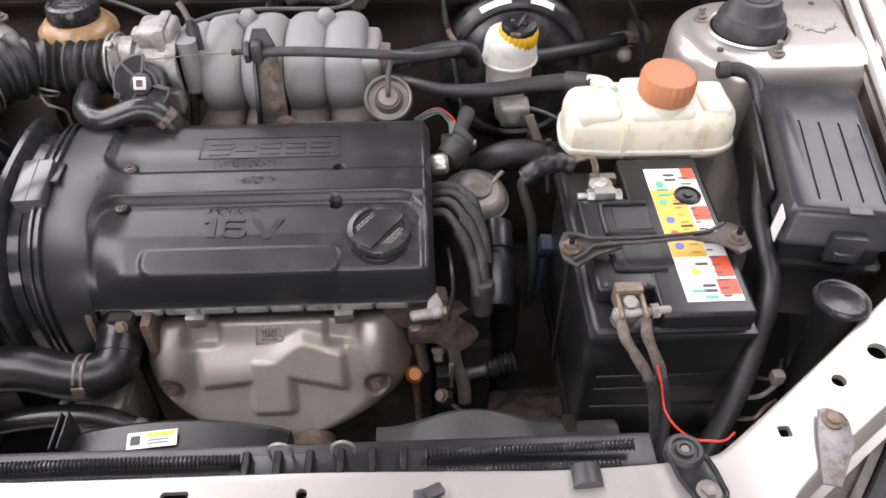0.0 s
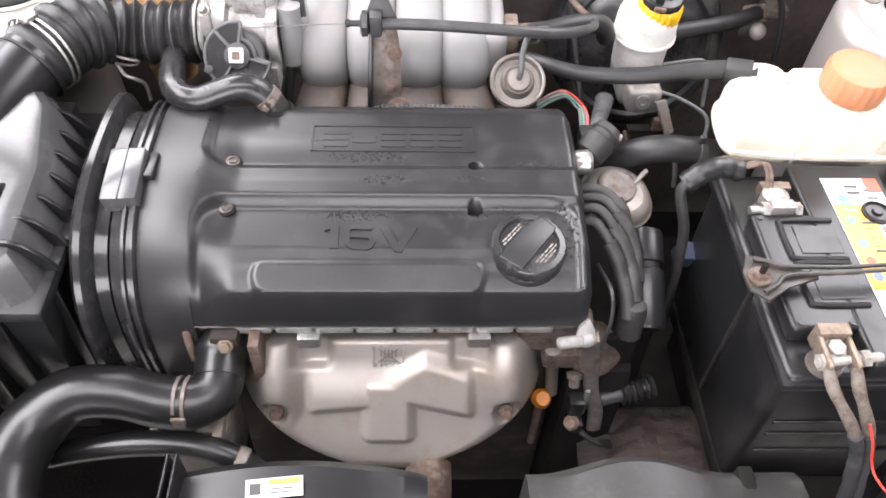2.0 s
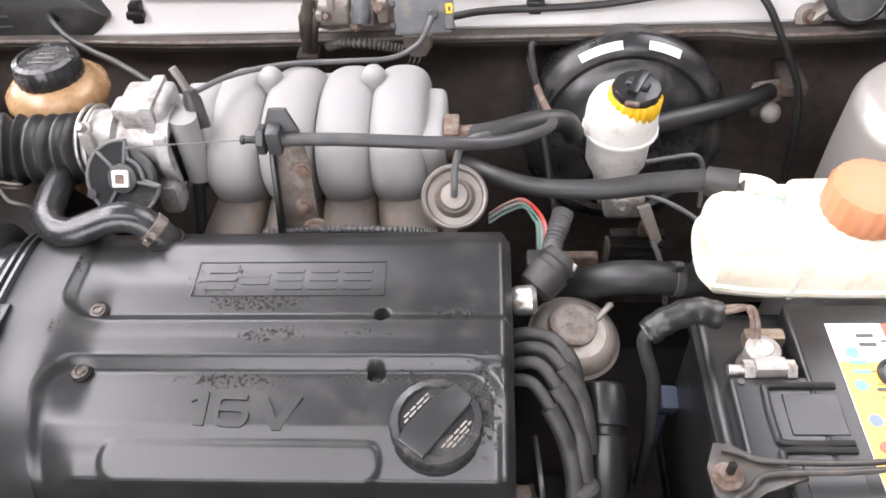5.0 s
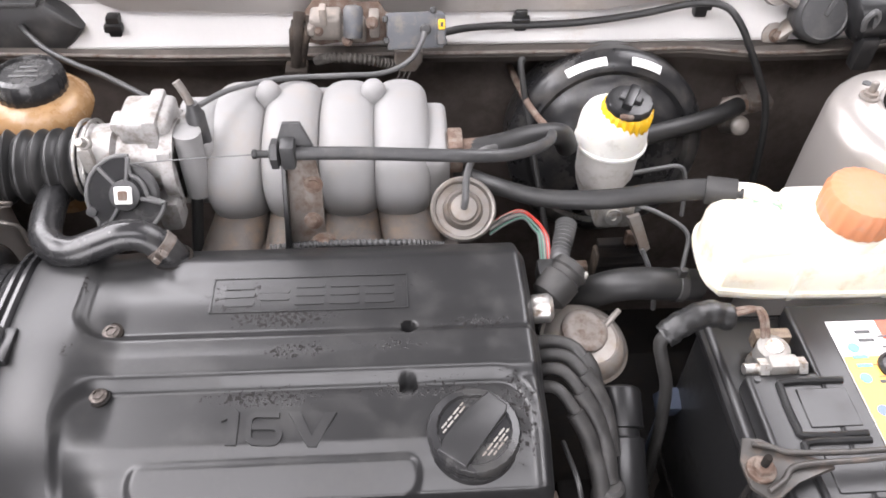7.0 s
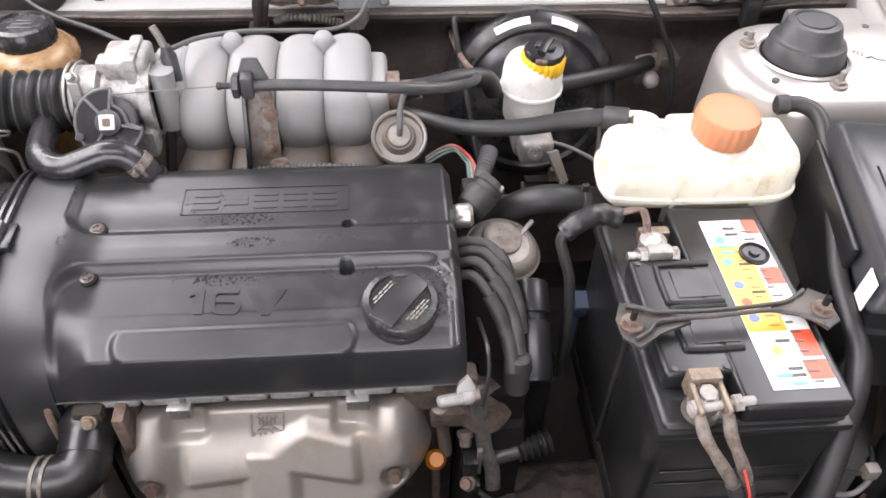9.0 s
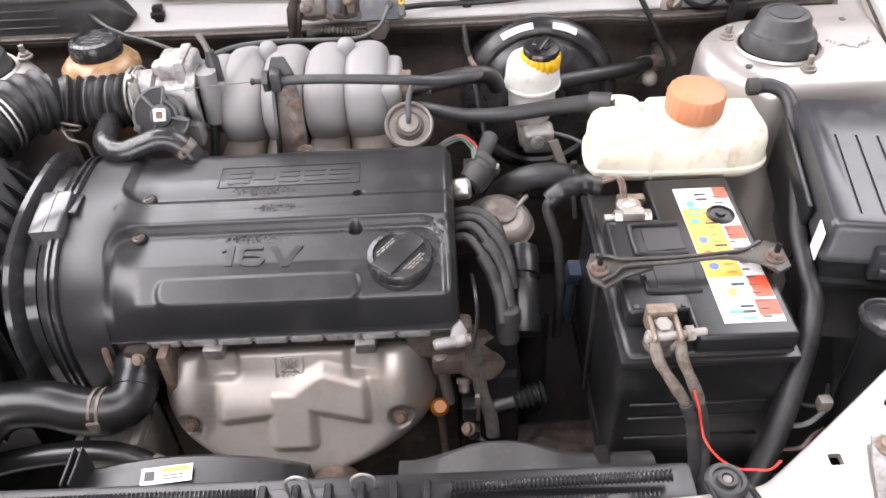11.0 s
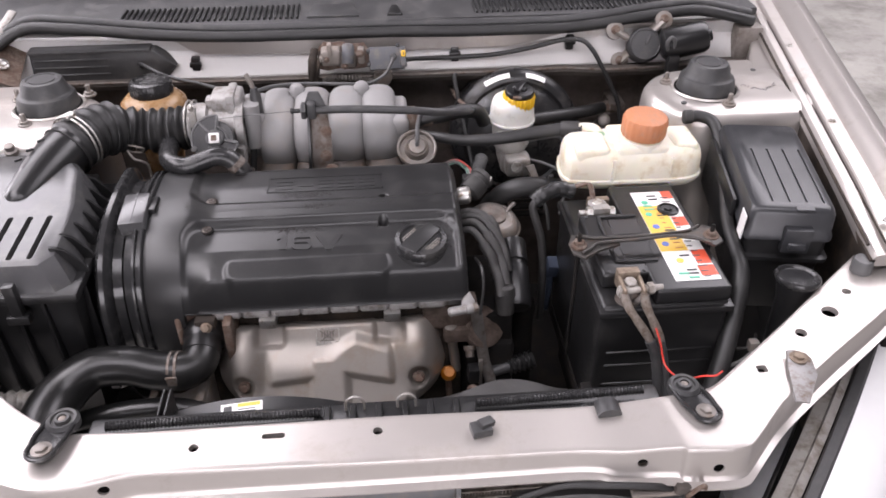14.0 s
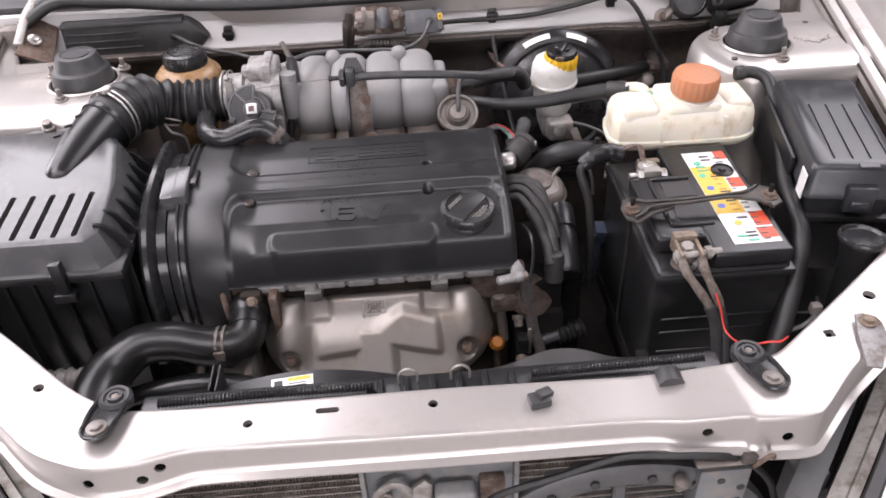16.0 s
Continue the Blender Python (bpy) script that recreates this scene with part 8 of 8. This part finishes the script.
rbox(bm, 0.030, 0.050, 0.842, 0.864, 0.735, 0.758, 0.004, 2)
part("cable_boot", bm, RUBBER, con)
for k, mt in enumerate((RED, DUST_TRIM, RED, GREY, DUST_TRIM, GREEN, GREY, GREEN, GREY)):
    o, lift = 0.0019 * k, 0.0016 * math.sin(2.3 * k)
    bm = tube(B(), [(-0.006, 0.955 - o, 0.716 + lift), (0.014, 0.966 - o, 0.722 + lift), (0.032, 0.970 - o, 0.724), (0.047 - o * 0.4, 0.952 - o, 0.724 - lift), (0.055 - o * 0.7, 0.927, 0.724), (0.055 - o * 0.7, 0.90, 0.714)], 0.00095, 8, 6)
    part("sensor_wire", bm, mt, con)
bm = tube(B(), [(0.069, 0.914, 0.755), (0.064, 0.897, 0.753), (0.057, 0.876, 0.749), (0.052, 0.848, 0.752)], lambda s: 0.0098 - 0.0015 * s, 16, 8, ribs=13, rib=0.0016)
part("wire_conduit", bm, GREY, con, "short grey corrugated wire conduit")
dip = thing("dipstick", (-0.014, 0.62, 0.45), "orange dipstick ring on its tube", "dipstick")
bm = lathe(B(), [(0.006, -0.01), (0.011, -0.004), (0.012, 0.003), (0.008, 0.010)], axis((-0.014, 0.618, 0.549), (0.1, -0.5, 0.85)), 20)
part("knob", bm, ORANGE, dip)
bm = tube(B(), [(-0.014, 0.62, 0.545), (-0.012, 0.625, 0.50), (-0.01, 0.63, 0.42)], 0.005, 10, 4)
part("tube", bm, RUST, dip)
ear = thing("lifting_eye", (0.02, 0.62, 0.68), "bright steel lifting eye at the head", "engine part")
bm = B()
plate(bm, [(-0.010, -0.010), (0.010, -0.010), (0.011, 0.004), (0.004, 0.017), (-0.006, 0.008)], 0.004, axis((0.012, 0.613, 0.691), (0.1, -0.8, 0.5)), 0.001)
part("plate", bm, ALLOY_MID, ear)
bm = lathe(B(), [(0.0065, 0), (0.0078, 0.003), (0.0078, 0.010), (0.0068, 0.011), (0.0068, 0.034), (0.004, 0.037)], axis((0.021, 0.608, 0.686), (-1, -0.1, -0.08)), 18)
part("stud", bm, ALLOY_MID, ear)
bm = bolt(B(), (0.022, 0.609, 0.686), (1, 0.1, 0.1), 0.006, 0.006, 1.2)
part("nut", bm, CAN, ear)
bm = tube(B(), [(0.03, 0.60, 0.68), (0.035, 0.61, 0.72), (0.034, 0.63, 0.74), (0.032, 0.68, 0.72)], 0.0022, 8, 6)
solo("earth_wire", bm, RUBBER, "thin dark earth wire", "wire")
casting = thing("head_end_cover", (0.0, 0.645, 0.50), "brown stained casting beside the heat shield", "engine part")
bm = B()
rbox(bm, -0.050, 0.030, 0.632, 0.66, 0.625, 0.678, 0.008, 3)
rbox(bm, -0.020, 0.026, 0.622, 0.65, 0.606, 0.632, 0.006, 2)
part("upper_block", bm, STAINED, casting)
bm = lathe(B(), [(0.030, -0.03), (0.033, 0.0), (0.029, 0.014), (0.016, 0.018), (0.008, 0.016)], axis((0.040, 0.642, 0.618), (0.35, -0.8, 0.4)), 28)
part("lobe", bm, STAINED, casting)
bm = B()
rbox(bm, -0.040, 0.0, 0.640, 0.67, 0.50, 0.63, 0.010, 3)
part("lower_block", bm, GRIME, casting)
bm = lathe(B(), [(0.0075, 0.0), (0.0075, 0.07), (0.009, 0.072), (0.009, 0.085), (0.006, 0.087)], axis((-0.001, 0.628, 0.548), (-0.1, 0.05, 1)), 16)
part("pipe", bm, CAN, casting, "dull steel pipe")
bm = bolt(B(), (0.018, 0.620, 0.600), (0.0, -0.6, -0.7), 0.0065, 0.016, 1.4)
part("bolt", bm, BRACKET, casting)
bm = tube(B(), [(0.027, 0.630, 0.668), (0.031, 0.624, 0.640), (0.036, 0.620, 0.605), (0.041, 0.615, 0.572), (0.050, 0.607, 0.540), (0.053, 0.602, 0.505)], 0.0088, 12, 8, flat=0.45, side=(0, 1, 0))
solo("support_strap", bm, GREY_STRAP, "flat dull grey support strap beside the head", "bracket")
cluster = thing("sensor_stub", (0.027, 0.60, 0.54), "small dark oil sensor with a plug and cable", "sensor")
bm = B()
rbox(bm, 0.015, 0.032, 0.596, 0.615, 0.545, 0.572, 0.003, 2)
rbox(bm, 0.021, 0.036, 0.592, 0.606, 0.512, 0.530, 0.003, 2)
part("plug", bm, PLASTIC, cluster)
bm = lathe(B(), [(0.007, 0), (0.009, 0.002), (0.009, 0.010), (0.006, 0.012), (0.006, 0.020)], axis((0.024, 0.600, 0.525), (-0.3, -0.5, 0.8)), 16)
part("sensor_body", bm, RUST, cluster, "dull metal sensor body")
bm = B()
rbox(bm, 0.031, 0.037, 0.604, 0.609, 0.535, 0.585, 0.001, 1)
part("bracket", bm, CAN, cluster)
bm = tube(B(), [(0.032, 0.597, 0.514), (0.044, 0.590, 0.506), (0.058, 0.588, 0.496), (0.075, 0.592, 0.480)], 0.0036, 8, 6)
part("lead", bm, DUSTY, cluster)
stub = thing("drain_stub", (0.08, 0.62, 0.55), "dark pipe end with a ribbed rubber sleeve", "pipe")
bm = lathe(B(), [(0.0085, 0), (0.0095, 0.002), (0.0095, 0.036)], axis((0.048, 0.616, 0.548), (1, 0.2, 0.12)), 18)
part("pipe", bm, DARK, stub)
bm = tube(B(), [(0.080, 0.622, 0.552), (0.098, 0.626, 0.554), (0.118, 0.631, 0.556)], 0.0125, 18, 8, ribs=5, rib=0.0022)
part("sleeve", bm, RUBBER, stub)
bm = lathe(B(), [(0.018, 0), (0.020, 0.008), (0.020, 0.17), (0.016, 0.18)], axis((0.112, 0.70, 0.44), (0.0, 0.05, 1)), 24)
solo("filter_canister", bm, DIRT_SHADE, "dark plastic canister between engine and battery", "canister")
bm = B()
rbox(bm, -0.012, 0.012, -0.012, 0.012, 0.0, 0.030, 0.003, 2, axis((0.173, 0.785, 0.605), (0.15, -0.3, 0.9)))
tube(bm, [(0.172, 0.783, 0.612), (0.170, 0.775, 0.58), (0.165, 0.768, 0.54)], 0.006, 10, 4)
solo("blue_connector", bm, paint("dark_blue_plastic", (0.06, 0.075, 0.11), 0.4), "dark blue cable connector", "connector")
bm = tube(B(), [(-0.40, 0.905, 0.60), (-0.385, 0.90, 0.70), (-0.34, 0.9, 0.73), (-0.30, 0.89, 0.74)], 0.008, 10, 6)
solo("engine_wire", bm, RUBBER, "black wiring behind the cover", "wire")
# air conditioning pipe at the apron
service = thing("service_pipe", (-0.67, 0.892, 0.80), "silver air conditioning pipe with a service port", "pipe")
bm = tube(B(), [(-0.80, 0.896, 0.790), (-0.72, 0.893, 0.806), (-0.66, 0.892, 0.810), (-0.61, 0.895, 0.803), (-0.58, 0.91, 0.78)], 0.0065, 12, 6)
part("pipe", bm, ALLOY, service)
bm = lathe(B(), [(0.0105, -0.010), (0.0115, -0.008), (0.0115, 0.008), (0.0105, 0.010)], axis((-0.638, 0.892, 0.809), (1, 0.02, -0.05)), 6)
part("union_nut", bm, ALLOY_DULL, service)
bm = lathe(B(), [(0.010, 0), (0.010, 0.010), (0.0075, 0.012), (0.0075, 0.020), (0.005, 0.021)], axis((-0.673, 0.890, 0.812), (0, -0.2, 1)), 18)
part("service_port", bm, CAN, service, "small dark capped service port")

# cracked seam sealer, and dark discs painted as small shaded holes on the towers
random.seed(5)
bm = B()
for k in range(16):
    t = k / 15
    x, y = 0.540 + 0.058 * t, 0.996 - 0.020 * math.sin(math.pi * t) + random.uniform(-0.003, 0.003)
    rbox(bm, -0.0032, 0.0032, -0.0007, 0.0007, -0.0005, 0.0004, 0, 1, axis((x, y, 0.8332), (0, 0, 1)) @ pose(0, 0, 0, 0, 0, random.uniform(-70, 70)))
part("sealer_crack", bm, INK, body, "cracked dark seam sealer")
for x, y in ((0.415, 0.938), (0.419, 1.046), (0.586, 1.06), (-0.60, 0.945)):
    bm = lathe(B(), [(0.0048, -0.003), (0.0048, 0.0006), (0.003, 0.0008)], axis((x, y, 0.8326), (0, 0, 1)), 14)
    part("painted_hole", bm, INK, body)

# bonnet hinge at the rear corner
hinge = thing("hinge_assembly", (-0.80, 1.20, 0.82), "worn steel bonnet hinge at the scuttle corner", "hinge")
bm = B()
plate(bm, [(-0.03, -0.05), (0.03, -0.05), (0.025, 0.06), (-0.025, 0.06)], 0.004, axis((-0.775, 1.18, 0.845), (0.5, -0.3, 0.8)), 0.001)
part("leaf", bm, RUST, hinge)
bm = tube(B(), [(-0.80, 1.15, 0.85), (-0.79, 1.20, 0.885), (-0.77, 1.26, 0.915)], 0.009, 10, 6, flat=0.5)
part("arm", bm, ALLOY_DULL, hinge)
bm = B()
bolt(bm, (-0.775, 1.165, 0.852), (0.5, -0.3, 0.8), 0.008, 0.007)
part("bolt", bm, STEEL, hinge)
